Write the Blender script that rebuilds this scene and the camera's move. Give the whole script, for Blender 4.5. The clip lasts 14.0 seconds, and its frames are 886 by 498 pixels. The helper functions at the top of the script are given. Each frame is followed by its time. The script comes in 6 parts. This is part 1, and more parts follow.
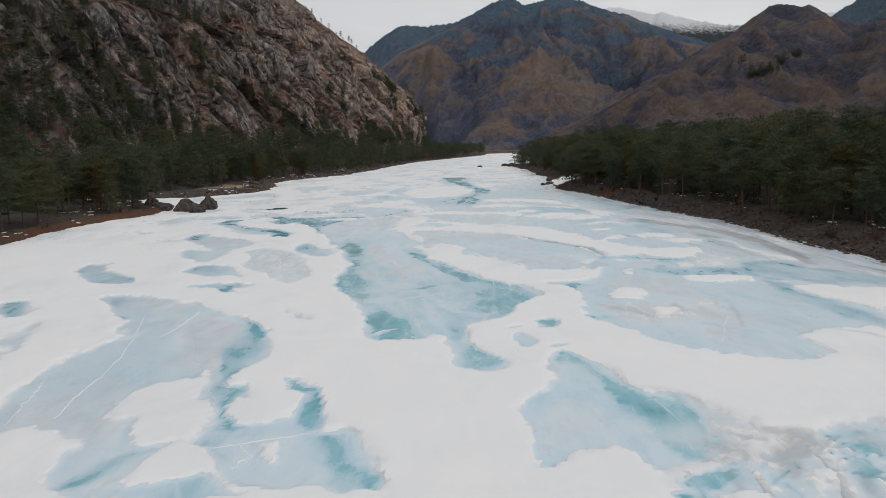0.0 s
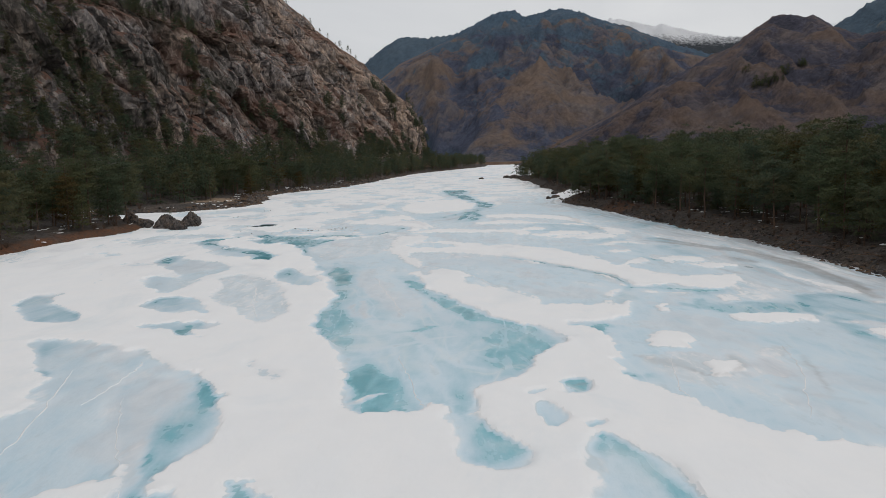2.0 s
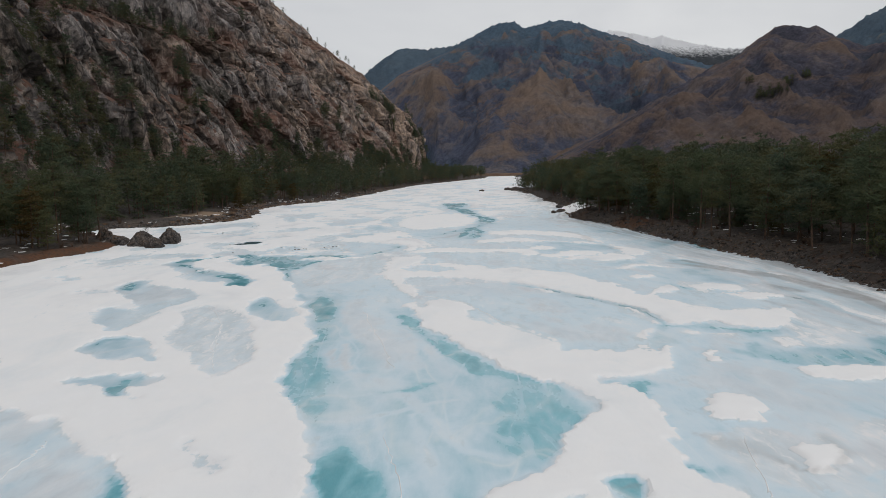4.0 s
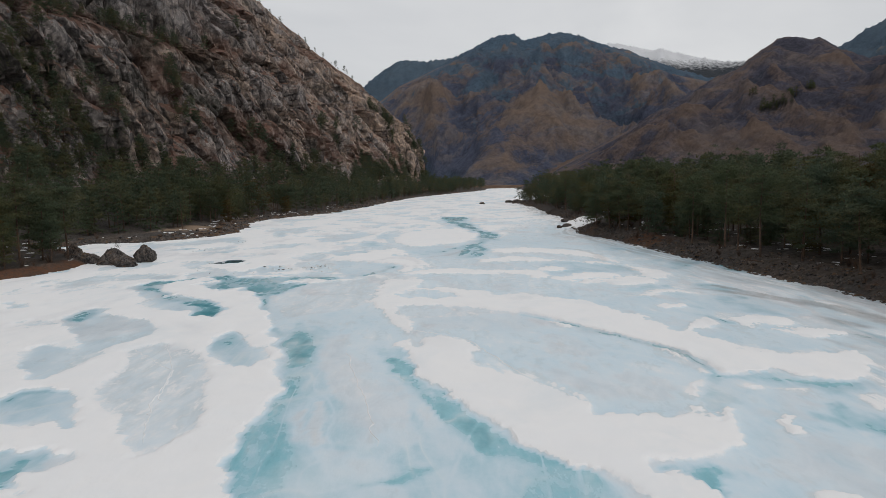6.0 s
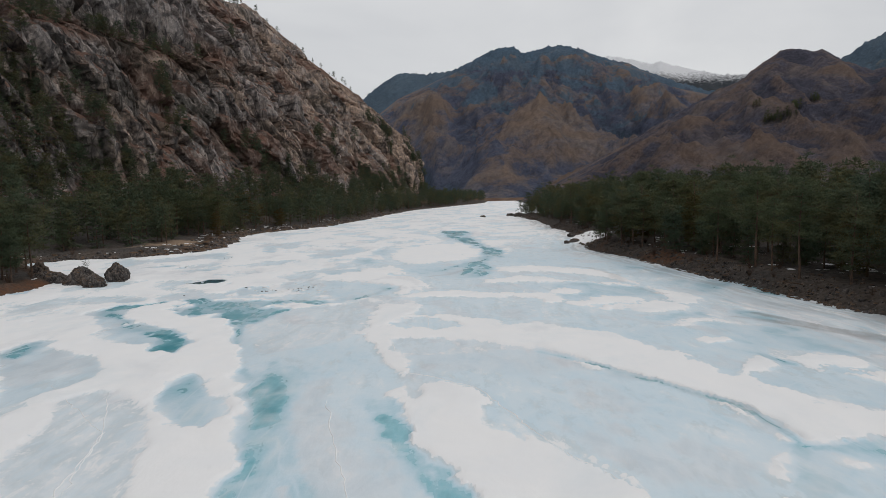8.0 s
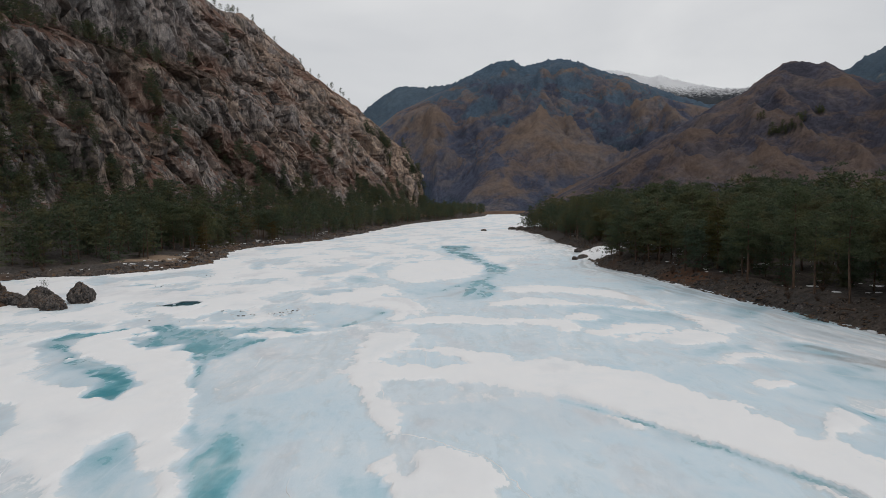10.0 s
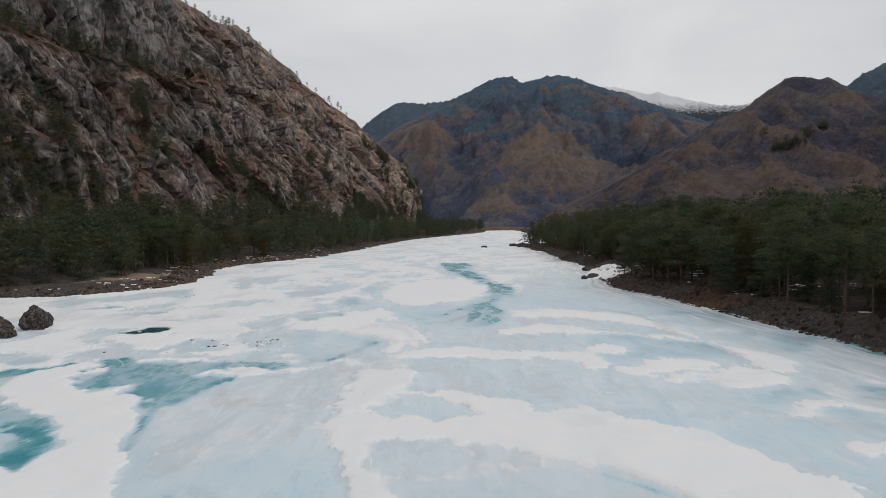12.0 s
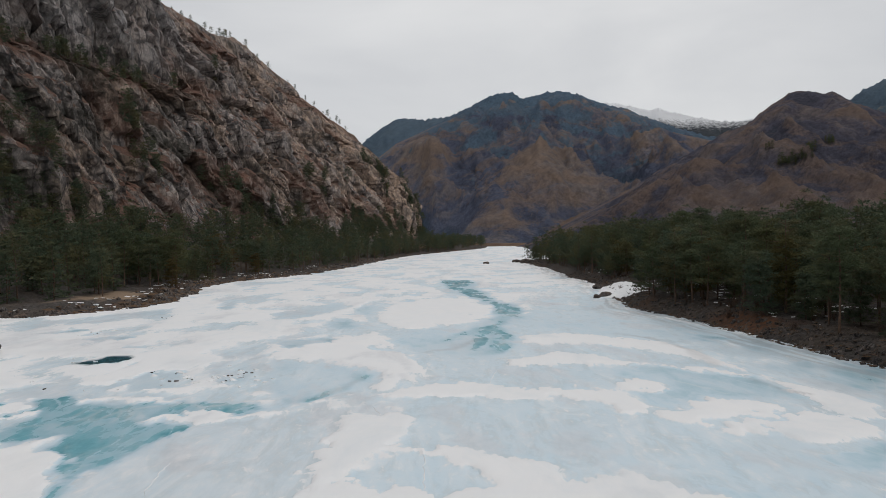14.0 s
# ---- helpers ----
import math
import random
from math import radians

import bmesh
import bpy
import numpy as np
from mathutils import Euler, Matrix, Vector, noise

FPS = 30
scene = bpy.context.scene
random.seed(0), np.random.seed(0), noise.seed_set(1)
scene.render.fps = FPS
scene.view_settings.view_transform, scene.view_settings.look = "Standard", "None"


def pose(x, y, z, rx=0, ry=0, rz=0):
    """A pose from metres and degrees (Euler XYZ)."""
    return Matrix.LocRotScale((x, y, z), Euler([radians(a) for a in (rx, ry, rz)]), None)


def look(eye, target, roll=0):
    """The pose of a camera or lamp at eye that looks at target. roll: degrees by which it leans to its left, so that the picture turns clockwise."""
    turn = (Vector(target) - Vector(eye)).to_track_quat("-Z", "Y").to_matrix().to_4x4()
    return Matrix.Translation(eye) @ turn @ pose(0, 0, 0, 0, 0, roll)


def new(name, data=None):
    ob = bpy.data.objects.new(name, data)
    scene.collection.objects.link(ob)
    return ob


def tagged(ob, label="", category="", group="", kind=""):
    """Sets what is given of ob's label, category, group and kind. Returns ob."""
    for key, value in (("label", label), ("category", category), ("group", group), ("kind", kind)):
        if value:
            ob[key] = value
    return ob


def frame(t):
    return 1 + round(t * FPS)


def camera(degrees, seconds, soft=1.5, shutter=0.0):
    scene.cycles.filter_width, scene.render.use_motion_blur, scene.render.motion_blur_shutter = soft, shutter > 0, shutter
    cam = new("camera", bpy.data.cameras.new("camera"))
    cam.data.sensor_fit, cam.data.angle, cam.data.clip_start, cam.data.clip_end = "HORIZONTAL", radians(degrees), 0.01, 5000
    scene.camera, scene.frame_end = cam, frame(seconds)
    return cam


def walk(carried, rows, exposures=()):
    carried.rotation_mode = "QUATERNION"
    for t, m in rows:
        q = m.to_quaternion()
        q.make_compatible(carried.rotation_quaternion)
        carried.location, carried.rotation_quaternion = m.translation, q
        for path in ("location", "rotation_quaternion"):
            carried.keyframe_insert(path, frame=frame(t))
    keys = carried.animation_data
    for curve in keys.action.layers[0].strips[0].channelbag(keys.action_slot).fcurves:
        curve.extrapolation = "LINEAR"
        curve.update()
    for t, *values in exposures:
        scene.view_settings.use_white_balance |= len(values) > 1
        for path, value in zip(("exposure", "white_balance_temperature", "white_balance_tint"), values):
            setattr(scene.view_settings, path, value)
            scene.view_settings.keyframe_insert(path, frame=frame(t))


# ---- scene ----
cam = camera(59.3, 14.0, soft=0.85)
PATH = [
    (0, (1.604, -5.87, 13.277), (1.612, -3.888, 13.012), -1.2),
    (0.5, (1.619, -2.817, 13.286), (1.627, -0.834, 13.028), -1.2),
    (1, (1.636, 0.284, 13.318), (1.643, 2.268, 13.068), -1.2),
    (1.5, (1.635, 3.39, 13.354), (1.642, 5.375, 13.11), -1.2),
    (2, (1.644, 6.546, 13.423), (1.652, 8.532, 13.186), -1.2),
    (2.5, (1.672, 9.671, 13.482), (1.68, 11.658, 13.253), -1.1),
    (3, (1.686, 12.815, 13.534), (1.695, 14.802, 13.312), -1.1),
    (5.5, (1.829, 28.386, 13.669), (1.841, 30.377, 13.482), -1.1),
    (6, (1.821, 31.491, 13.669), (1.834, 33.483, 13.49), -1.0),
    (6.5, (1.793, 34.48, 13.635), (1.806, 36.473, 13.463), -1.0),
    (7, (1.696, 37.523, 13.633), (1.711, 39.516, 13.47), -0.9),
    (7.5, (1.659, 40.516, 13.62), (1.674, 42.51, 13.465), -0.9),
    (8, (1.629, 43.565, 13.593), (1.645, 45.559, 13.446), -0.9),
    (10.5, (1.678, 59.137, 13.427), (1.696, 61.134, 13.323), -0.8),
    (11, (1.616, 62.32, 13.389), (1.635, 64.317, 13.295), -0.8),
    (11.5, (1.497, 65.458, 13.31), (1.518, 67.456, 13.227), -0.7),
    (12, (1.387, 68.602, 13.224), (1.41, 70.6, 13.152), -0.7),
    (12.5, (1.364, 71.77, 13.13), (1.387, 73.769, 13.069), -0.7),
    (13, (1.357, 74.918, 13.047), (1.379, 76.917, 12.997), -0.7),
    (13.5, (1.341, 77.999, 12.978), (1.363, 79.998, 12.938), -0.7),
    (14, (1.326, 81.011, 12.923), (1.349, 83.01, 12.892), -0.7),
]
walk(cam, [(t, look(eye, target, roll)) for t, eye, target, roll in PATH])

# ---- light ----
SUN_ELEVATION, SUN_HEADING = radians(48), radians(150)
world = bpy.data.worlds.new("overcast_sky")
scene.world = world
world.use_nodes = True
wt = world.node_tree
wt.nodes.clear()


def link_in(tree, socket, value):
    if isinstance(value, bpy.types.NodeSocket):
        tree.links.new(value, socket)
    elif isinstance(value, tuple) and len(value) == 3 and socket.type == "RGBA":
        socket.default_value = (*value, 1)
    else:
        socket.default_value = value


def node(tree, kind, props=None, **sockets):
    n = tree.nodes.new(kind)
    for key, value in (props or {}).items():
        setattr(n, key, value)
    for key, value in sockets.items():
        link_in(tree, n.inputs[key.replace("_", " ")], value)
    return n


def math_op(tree, op, a, b=0.0, clamp=False):
    n = tree.nodes.new("ShaderNodeMath")
    n.operation, n.use_clamp = op, clamp
    link_in(tree, n.inputs[0], a)
    link_in(tree, n.inputs[1], b)
    return n.outputs[0]


def mix(tree, factor, a, b, blend="MIX"):
    n = tree.nodes.new("ShaderNodeMix")
    n.data_type, n.blend_type = "RGBA", blend
    link_in(tree, n.inputs[0], factor)
    link_in(tree, n.inputs[6], a)
    link_in(tree, n.inputs[7], b)
    return n.outputs[2]


def ramp(tree, factor, *stops):
    n = tree.nodes.new("ShaderNodeValToRGB")
    while len(n.color_ramp.elements) < len(stops):
        n.color_ramp.elements.new(0.5)
    for e, (at, c) in zip(n.color_ramp.elements, stops):
        e.position = at
        e.color = (c, c, c, 1) if isinstance(c, float) else (*c, 1)
    tree.links.new(factor, n.inputs[0])
    return n.outputs[0]


def noise_at(tree, vector, scale, detail=4.0, rough=0.55, distortion=0.0):
    return node(tree, "ShaderNodeTexNoise", Vector=vector, Scale=scale, Detail=detail, Roughness=rough, Distortion=distortion).outputs["Fac"]


def stretched(tree, vector, scale, turn=(0, 0, 0)):
    n = node(tree, "ShaderNodeMapping", Vector=vector)
    n.inputs["Scale"].default_value = scale
    n.inputs["Rotation"].default_value = turn
    return n.outputs[0]


sky = node(wt, "ShaderNodeTexSky", {"sky_type": "NISHITA", "sun_disc": False, "sun_elevation": SUN_ELEVATION, "sun_rotation": SUN_HEADING})
sky_way = node(wt, "ShaderNodeTexCoord").outputs["Generated"]
cloud = noise_at(wt, stretched(wt, sky_way, (1.0, 1.0, 2.6)), 2.3, 5.0, 0.5, 0.3)
east = node(wt, "ShaderNodeSeparateXYZ", Vector=sky_way).outputs["X"]
cloud = math_op(wt, "ADD", cloud, math_op(wt, "MAXIMUM", math_op(wt, "MULTIPLY", math_op(wt, "MINIMUM", east, 0.0), 0.5), -0.12))
cloud_colour = ramp(wt, cloud, (0.30, (0.58, 0.59, 0.61)), (0.52, (0.685, 0.69, 0.70)), (0.72, (0.78, 0.78, 0.78)))
dimmed = mix(wt, 1.0, sky.outputs[0], (0.08, 0.08, 0.08), "MULTIPLY")
overcast = mix(wt, 0.93, dimmed, cloud_colour)
back = node(wt, "ShaderNodeBackground", Color=overcast, Strength=1.0)
wt.links.new(back.outputs[0], node(wt, "ShaderNodeOutputWorld").inputs[0])

sun = new("sun", bpy.data.lights.new("sun", "SUN"))
sun.data.energy, sun.data.angle, sun.data.color = 0.7, radians(25), (1.0, 0.96, 0.9)
sun.matrix_world = look((0, 0, 0), (-math.sin(SUN_HEADING) * math.cos(SUN_ELEVATION), -math.cos(SUN_HEADING) * math.cos(SUN_ELEVATION), -math.sin(SUN_ELEVATION)))

# ---- noise and mesh helpers ----
RNG = np.random.RandomState(7)
PERM = np.tile(RNG.permutation(256), 3)
GRAD = RNG.normal(size=(256, 3))
GRAD /= np.linalg.norm(GRAD, axis=1)[:, None]


def gnoise(x, y, z=0.0):
    """Gradient noise in about -0.7 to 0.7."""
    x, y, z = np.broadcast_arrays(np.asarray(x, float), np.asarray(y, float), np.asarray(z, float))
    xi, yi, zi = (np.floor(a).astype(int) for a in (x, y, z))
    xf, yf, zf = x - xi, y - yi, z - zi
    u, v, w = (f * f * f * (f * (f * 6 - 15) + 10) for f in (xf, yf, zf))
    total = 0.0
    for dx in (0, 1):
        for dy in (0, 1):
            for dz in (0, 1):
                g = GRAD[PERM[PERM[PERM[(xi + dx) & 255] + ((yi + dy) & 255)] + ((zi + dz) & 255)]]
                dot = g[..., 0] * (xf - dx) + g[..., 1] * (yf - dy) + g[..., 2] * (zf - dz)
                total = total + dot * (u if dx else 1 - u) * (v if dy else 1 - v) * (w if dz else 1 - w)
    return total


def fbm(x, y, z=0.0, octaves=4, gain=0.5):
    total, amp, f = 0.0, 1.0, 1.0
    for o in range(octaves):
        total = total + amp * gnoise(x * f + 17.3 * o, y * f - 9.1 * o, np.asarray(z) * f + 3.7 * o)
        amp, f = amp * gain, f * 2.03
    return total


def ridged(x, y, z=0.0, octaves=4, gain=0.5):
    """Sharp crests near 1, hollows near 0."""
    total, amp, f, norm = 0.0, 1.0, 1.0, 0.0
    for o in range(octaves):
        n = 1.0 - np.abs(gnoise(x * f + 31.7 * o, y * f + 5.3 * o, np.asarray(z) * f - 8.9 * o)) * 1.9
        total, norm = total + amp * n * n, norm + amp
        amp, f = amp * gain, f * 2.1
    return total / norm


def smooth(a, b, x):
    t = np.clip((x - a) / (b - a), 0, 1)
    return t * t * (3 - 2 * t)


def mesh_from(name, verts, faces, material=None, shade=True):
    """A mesh from arrays of vertices (n, 3) and faces (m, 3 or 4)."""
    verts, faces = np.asarray(verts, np.float32), np.asarray(faces, np.int32)
    me = bpy.data.meshes.new(name)
    k = faces.shape[1]
    me.vertices.add(len(verts))
    me.vertices.foreach_set("co", verts.ravel())
    me.loops.add(faces.size)
    me.loops.foreach_set("vertex_index", faces.ravel())
    me.polygons.add(len(faces))
    me.polygons.foreach_set("loop_start", np.arange(len(faces), dtype=np.int32) * k)
    me.polygons.foreach_set("use_smooth", np.full(len(faces), shade))
    me.update(calc_edges=True)
    if material:
        me.materials.append(material)
    return me


def grid_faces(rows, cols):
    a = (np.arange(rows - 1)[:, None] * cols + np.arange(cols - 1)[None, :]).ravel()
    return np.stack([a, a + 1, a + cols + 1, a + cols], 1)


def attribute(me, name, values):
    me.attributes.new(name, "FLOAT", "POINT").data.foreach_set("value", np.asarray(values, np.float32).ravel())


def part(name, me, parent, label=""):
    ob = new(name, me)
    ob.parent = parent
    return tagged(ob, label) if label else ob


# ---- materials ----
def material(name, rough=0.8):
    m = bpy.data.materials.new(name)
    m.use_nodes = True
    t = m.node_tree
    b = t.nodes["Principled BSDF"]
    b.inputs["Roughness"].default_value = rough
    pos = node(t, "ShaderNodeNewGeometry").outputs["Position"]
    return m, t, b, pos


def bump(t, b, height, strength, distance):
    n = node(t, "ShaderNodeBump", Height=height, Strength=strength, Distance=distance)
    t.links.new(n.outputs[0], b.inputs["Normal"])


def steepness(t):
    g = node(t, "ShaderNodeNewGeometry").outputs["Normal"]
    return node(t, "ShaderNodeSeparateXYZ", Vector=g).outputs["Z"]


def ice_material():
    m, t, b, pos = material("river_ice_and_snow", 0.5)
    melt = node(t, "ShaderNodeAttribute", {"attribute_name": "melt"}).outputs["Fac"]
    grey = node(t, "ShaderNodeAttribute", {"attribute_name": "grey"}).outputs["Fac"]
    water = node(t, "ShaderNodeAttribute", {"attribute_name": "water"}).outputs["Fac"]
    fine = noise_at(t, stretched(t, pos, (1.0, 0.45, 1)), 1.1, 8.0, 0.66)
    blot = noise_at(t, stretched(t, pos, (1.0, 0.5, 1), (0, 0, radians(-10))), 0.30, 7.0, 0.64, 0.8)
    streak = noise_at(t, stretched(t, pos, (0.9, 0.16, 1), (0, 0, radians(12))), 0.55, 6.0, 0.62, 0.9)
    wisp = noise_at(t, stretched(t, pos, (1.0, 0.3, 1), (0, 0, radians(-38))), 0.35, 5.0, 0.6, 1.5)
    jitter = math_op(t, "MULTIPLY", math_op(t, "SUBTRACT", fine, 0.5), 0.18)
    for layer, amount in ((blot, 0.50), (streak, 0.26), (wisp, 0.30)):
        jitter = math_op(t, "ADD", jitter, math_op(t, "MULTIPLY", math_op(t, "SUBTRACT", layer, 0.5), amount))
    edge = math_op(t, "MULTIPLY", math_op(t, "MULTIPLY", melt, 2.6, True), jitter)
    level = math_op(t, "ADD", melt, edge, True)
    hair = math_op(t, "ABSOLUTE", math_op(t, "SUBTRACT", noise_at(t, stretched(t, pos, (1.0, 0.22, 1), (0, 0, radians(-14))), 0.17, 2.0, 0.45, 0.7), 0.5))
    hair = math_op(t, "MULTIPLY", ramp(t, hair, (0.0, 0.15), (0.016, 0.0)), ramp(t, blot, (0.4, 0.0), (0.6, 1.0)))
    level = math_op(t, "SUBTRACT", level, math_op(t, "MULTIPLY", hair, math_op(t, "MULTIPLY", melt, 1.6, True)), True)
    colour = ramp(t, level, (0.0, (0.775, 0.80, 0.825)), (0.30, (0.685, 0.77, 0.825)),
                  (0.5, (0.575, 0.71, 0.795)), (0.66, (0.405, 0.60, 0.69)), (0.80, (0.20, 0.475, 0.555)), (0.95, (0.075, 0.32, 0.385)))
    cloudy = noise_at(t, stretched(t, pos, (1.0, 0.6, 1), (0, 0, radians(-20))), 0.085, 7.0, 0.62, 0.6)
    colour = mix(t, math_op(t, "MULTIPLY", ramp(t, cloudy, (0.50, 0.0), (0.66, 0.7)), ramp(t, level, (0.45, 1.0), (0.68, 0.12))), colour, mix(t, fine, (0.55, 0.66, 0.735), (0.655, 0.735, 0.79)))
    veins = None
    for k, (width, scale, turn) in enumerate(((0.045, 0.075, -12), (0.035, 0.11, 30), (0.030, 0.15, -42))):
        line = math_op(t, "ABSOLUTE", math_op(t, "SUBTRACT", noise_at(t, stretched(t, pos, (1.0, 0.36, 1), (0, 0, radians(turn))), scale, 4.0, 0.42, 0.5), 0.5))
        line = ramp(t, line, (0.0, 0.85), (width * 0.35, 0.35), (width, 0.0))
        veins = line if veins is None else math_op(t, "MAXIMUM", veins, line)
    veins = math_op(t, "MULTIPLY", veins, ramp(t, noise_at(t, pos, 0.11, 4.0), (0.42, 0.0), (0.62, 0.8)))
    colour = mix(t, math_op(t, "MULTIPLY", veins, ramp(t, melt, (0.3, 0.3), (0.6, 1.0))), colour, (0.70, 0.765, 0.80))
    ragged = noise_at(t, stretched(t, pos, (1.0, 0.36, 1), (0, 0, radians(14))), 1.3, 10.0, 0.70, 0.5)
    lie = math_op(t, "ADD", melt, math_op(t, "MULTIPLY", math_op(t, "SUBTRACT", ragged, 0.5), 0.72))
    lie = math_op(t, "ADD", lie, math_op(t, "MULTIPLY", math_op(t, "SUBTRACT", blot, 0.5), 0.30))
    lie = math_op(t, "ADD", lie, math_op(t, "MULTIPLY", math_op(t, "SUBTRACT", streak, 0.5), 0.12))
    white = mix(t, ramp(t, blot, (0.35, 0.0), (0.65, 1.0)), (0.84, 0.845, 0.855), (0.865, 0.86, 0.86))
    wash = noise_at(t, stretched(t, pos, (1.0, 0.5, 1), (0, 0, radians(24))), 0.10, 8.0, 0.66, 0.7)
    white = mix(t, ramp(t, wash, (0.53, 0.0), (0.64, 0.32), (0.76, 0.5)), white, mix(t, fine, (0.60, 0.68, 0.735), (0.76, 0.80, 0.825)))
    # Dark rim along snow edges: wet ice, with edge shading painted in.
    rim = math_op(t, "MULTIPLY", ramp(t, lie, (0.22, 0.0), (0.255, 1.0), (0.32, 0.6), (0.42, 0.0)), ramp(t, wisp, (0.44, 0.0), (0.60, 0.75)))
    colour = mix(t, rim, colour, mix(t, fine, (0.28, 0.40, 0.45), (0.52, 0.62, 0.67)))
    colour = mix(t, ramp(t, lie, (0.19, 1.0), (0.25, 0.45), (0.36, 0.0)), colour, white)
    film = ramp(t, noise_at(t, stretched(t, pos, (1.0, 0.4, 1), (0, 0, radians(-18))), 0.5, 7.0, 0.62, 0.8), (0.32, (0.53, 0.55, 0.585)), (0.62, (0.735, 0.74, 0.76)))
    colour = mix(t, math_op(t, "MULTIPLY", grey, ramp(t, fine, (0.3, 0.7), (0.7, 1.0))), colour, film)
    speck = ramp(t, noise_at(t, pos, 2.6, 3.0, 0.7), (0.72, 0.0), (0.80, 0.30))
    colour = mix(t, math_op(t, "MULTIPLY", speck, math_op(t, "ADD", math_op(t, "MULTIPLY", grey, 0.8), 0.06)), colour, (0.20, 0.19, 0.18))
    dirt = node(t, "ShaderNodeAttribute", {"attribute_name": "dirt"}).outputs["Fac"]
    colour = mix(t, math_op(t, "MULTIPLY", dirt, ramp(t, fine, (0.3, 0.45), (0.65, 1.0))), colour, mix(t, blot, (0.16, 0.155, 0.15), (0.42, 0.42, 0.42)))
    colour = mix(t, water, colour, (0.012, 0.082, 0.112))
    t.links.new(colour, b.inputs["Base Color"])
    t.links.new(ramp(t, math_op(t, "MAXIMUM", level, water), (0.15, 0.85), (0.4, 0.42), (0.9, 0.2)), b.inputs["Roughness"])
    b.inputs["Specular IOR Level"].default_value = 0.25
    bump(t, b, math_op(t, "ADD", fine, noise_at(t, pos, 0.3, 3.0)), 0.35, 0.12)
    return m


def rock_material(name, pale, dark, tan, grass, scale=1.0, grass_at=0.62):
    m, t, b, pos = material(name, 0.92)
    wander = node(t, "ShaderNodeTexNoise", Vector=pos, Scale=0.12 * scale, Detail=3.0).outputs["Color"]
    shift = node(t, "ShaderNodeVectorMath", {"operation": "SCALE"}, Vector=wander)
    shift.inputs["Scale"].default_value = 4.0 / scale
    bent = node(t, "ShaderNodeVectorMath", {"operation": "ADD"}, Vector=pos)
    t.links.new(shift.outputs[0], bent.inputs[1])
    tall = stretched(t, bent.outputs[0], (0.8, 1.0, 0.62), (radians(-8), 0, 0))
    blotch = noise_at(t, pos, 0.030 * scale, 5.0, 0.6, 0.4)
    grain = noise_at(t, tall, 0.42 * scale, 10.0, 0.74, 0.1)
    crack = node(t, "ShaderNodeTexVoronoi", {"feature": "DISTANCE_TO_EDGE"}, Vector=tall, Scale=0.10 * scale).outputs["Distance"]
    colour = ramp(t, grain, (0.34, dark), (0.50, tuple(0.45 * p + 0.55 * d for p, d in zip(pale, dark))), (0.62, pale))
    colour = mix(t, ramp(t, blotch, (0.48, 0.0), (0.64, 0.8)), colour, mix(t, ramp(t, grain, (0.3, 0.0), (0.66, 1.0)), dark, tan))
    block = node(t, "ShaderNodeTexVoronoi", Vector=tall, Scale=0.13 * scale).outputs["Color"]
    chips = node(t, "ShaderNodeTexVoronoi", Vector=tall, Scale=0.42 * scale).outputs["Color"]
    tone = math_op(t, "ADD", math_op(t, "MULTIPLY", node(t, "ShaderNodeSeparateColor", Color=block).outputs[0], 0.6),
                   math_op(t, "MULTIPLY", node(t, "ShaderNodeSeparateColor", Color=chips).outputs[0], 0.4))
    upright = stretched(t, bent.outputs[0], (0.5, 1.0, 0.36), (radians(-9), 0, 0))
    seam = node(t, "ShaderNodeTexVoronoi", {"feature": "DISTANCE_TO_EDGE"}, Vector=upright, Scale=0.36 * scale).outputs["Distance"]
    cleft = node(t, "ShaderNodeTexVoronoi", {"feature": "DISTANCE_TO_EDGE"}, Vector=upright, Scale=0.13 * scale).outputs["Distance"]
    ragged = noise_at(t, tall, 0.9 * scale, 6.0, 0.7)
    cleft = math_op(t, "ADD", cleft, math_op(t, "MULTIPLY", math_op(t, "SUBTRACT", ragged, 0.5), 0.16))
    # Seams, cracks and clefts get their shade as near-black colour.
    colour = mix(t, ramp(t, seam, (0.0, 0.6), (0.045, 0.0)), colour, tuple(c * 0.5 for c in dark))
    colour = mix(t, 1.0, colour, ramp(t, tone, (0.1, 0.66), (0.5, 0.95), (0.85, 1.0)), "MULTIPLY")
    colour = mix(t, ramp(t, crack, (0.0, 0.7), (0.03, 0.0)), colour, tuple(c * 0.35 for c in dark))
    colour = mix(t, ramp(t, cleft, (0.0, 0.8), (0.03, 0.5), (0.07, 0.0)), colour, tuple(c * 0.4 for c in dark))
    up = math_op(t, "ADD", steepness(t), math_op(t, "MULTIPLY", math_op(t, "SUBTRACT", noise_at(t, pos, 0.09 * scale, 5.0, 0.65), 0.5), 0.9))
    sod = ramp(t, noise_at(t, pos, 0.5 * scale, 6.0, 0.7), (0.3, tuple(c * 0.45 for c in grass)), (0.7, grass))
    colour = mix(t, ramp(t, up, (grass_at, 0.0), (grass_at + 0.12, 1.0)), colour, sod)
    scrub_shade = node(t, "ShaderNodeAttribute", {"attribute_name": "scrub_shade"}).outputs["Fac"]
    talus = node(t, "ShaderNodeAttribute", {"attribute_name": "talus"}).outputs["Fac"]
    warm = node(t, "ShaderNodeAttribute", {"attribute_name": "warm"}).outputs["Fac"]
    colour = mix(t, math_op(t, "MULTIPLY", warm, ramp(t, noise_at(t, pos, 0.07 * scale, 4.0), (0.4, 0.0), (0.6, 0.8))), colour, mix(t, ramp(t, grain, (0.32, 0.0), (0.6, 1.0)), dark, tan))
    wall = node(t, "ShaderNodeAttribute", {"attribute_name": "wall"}).outputs["Fac"]
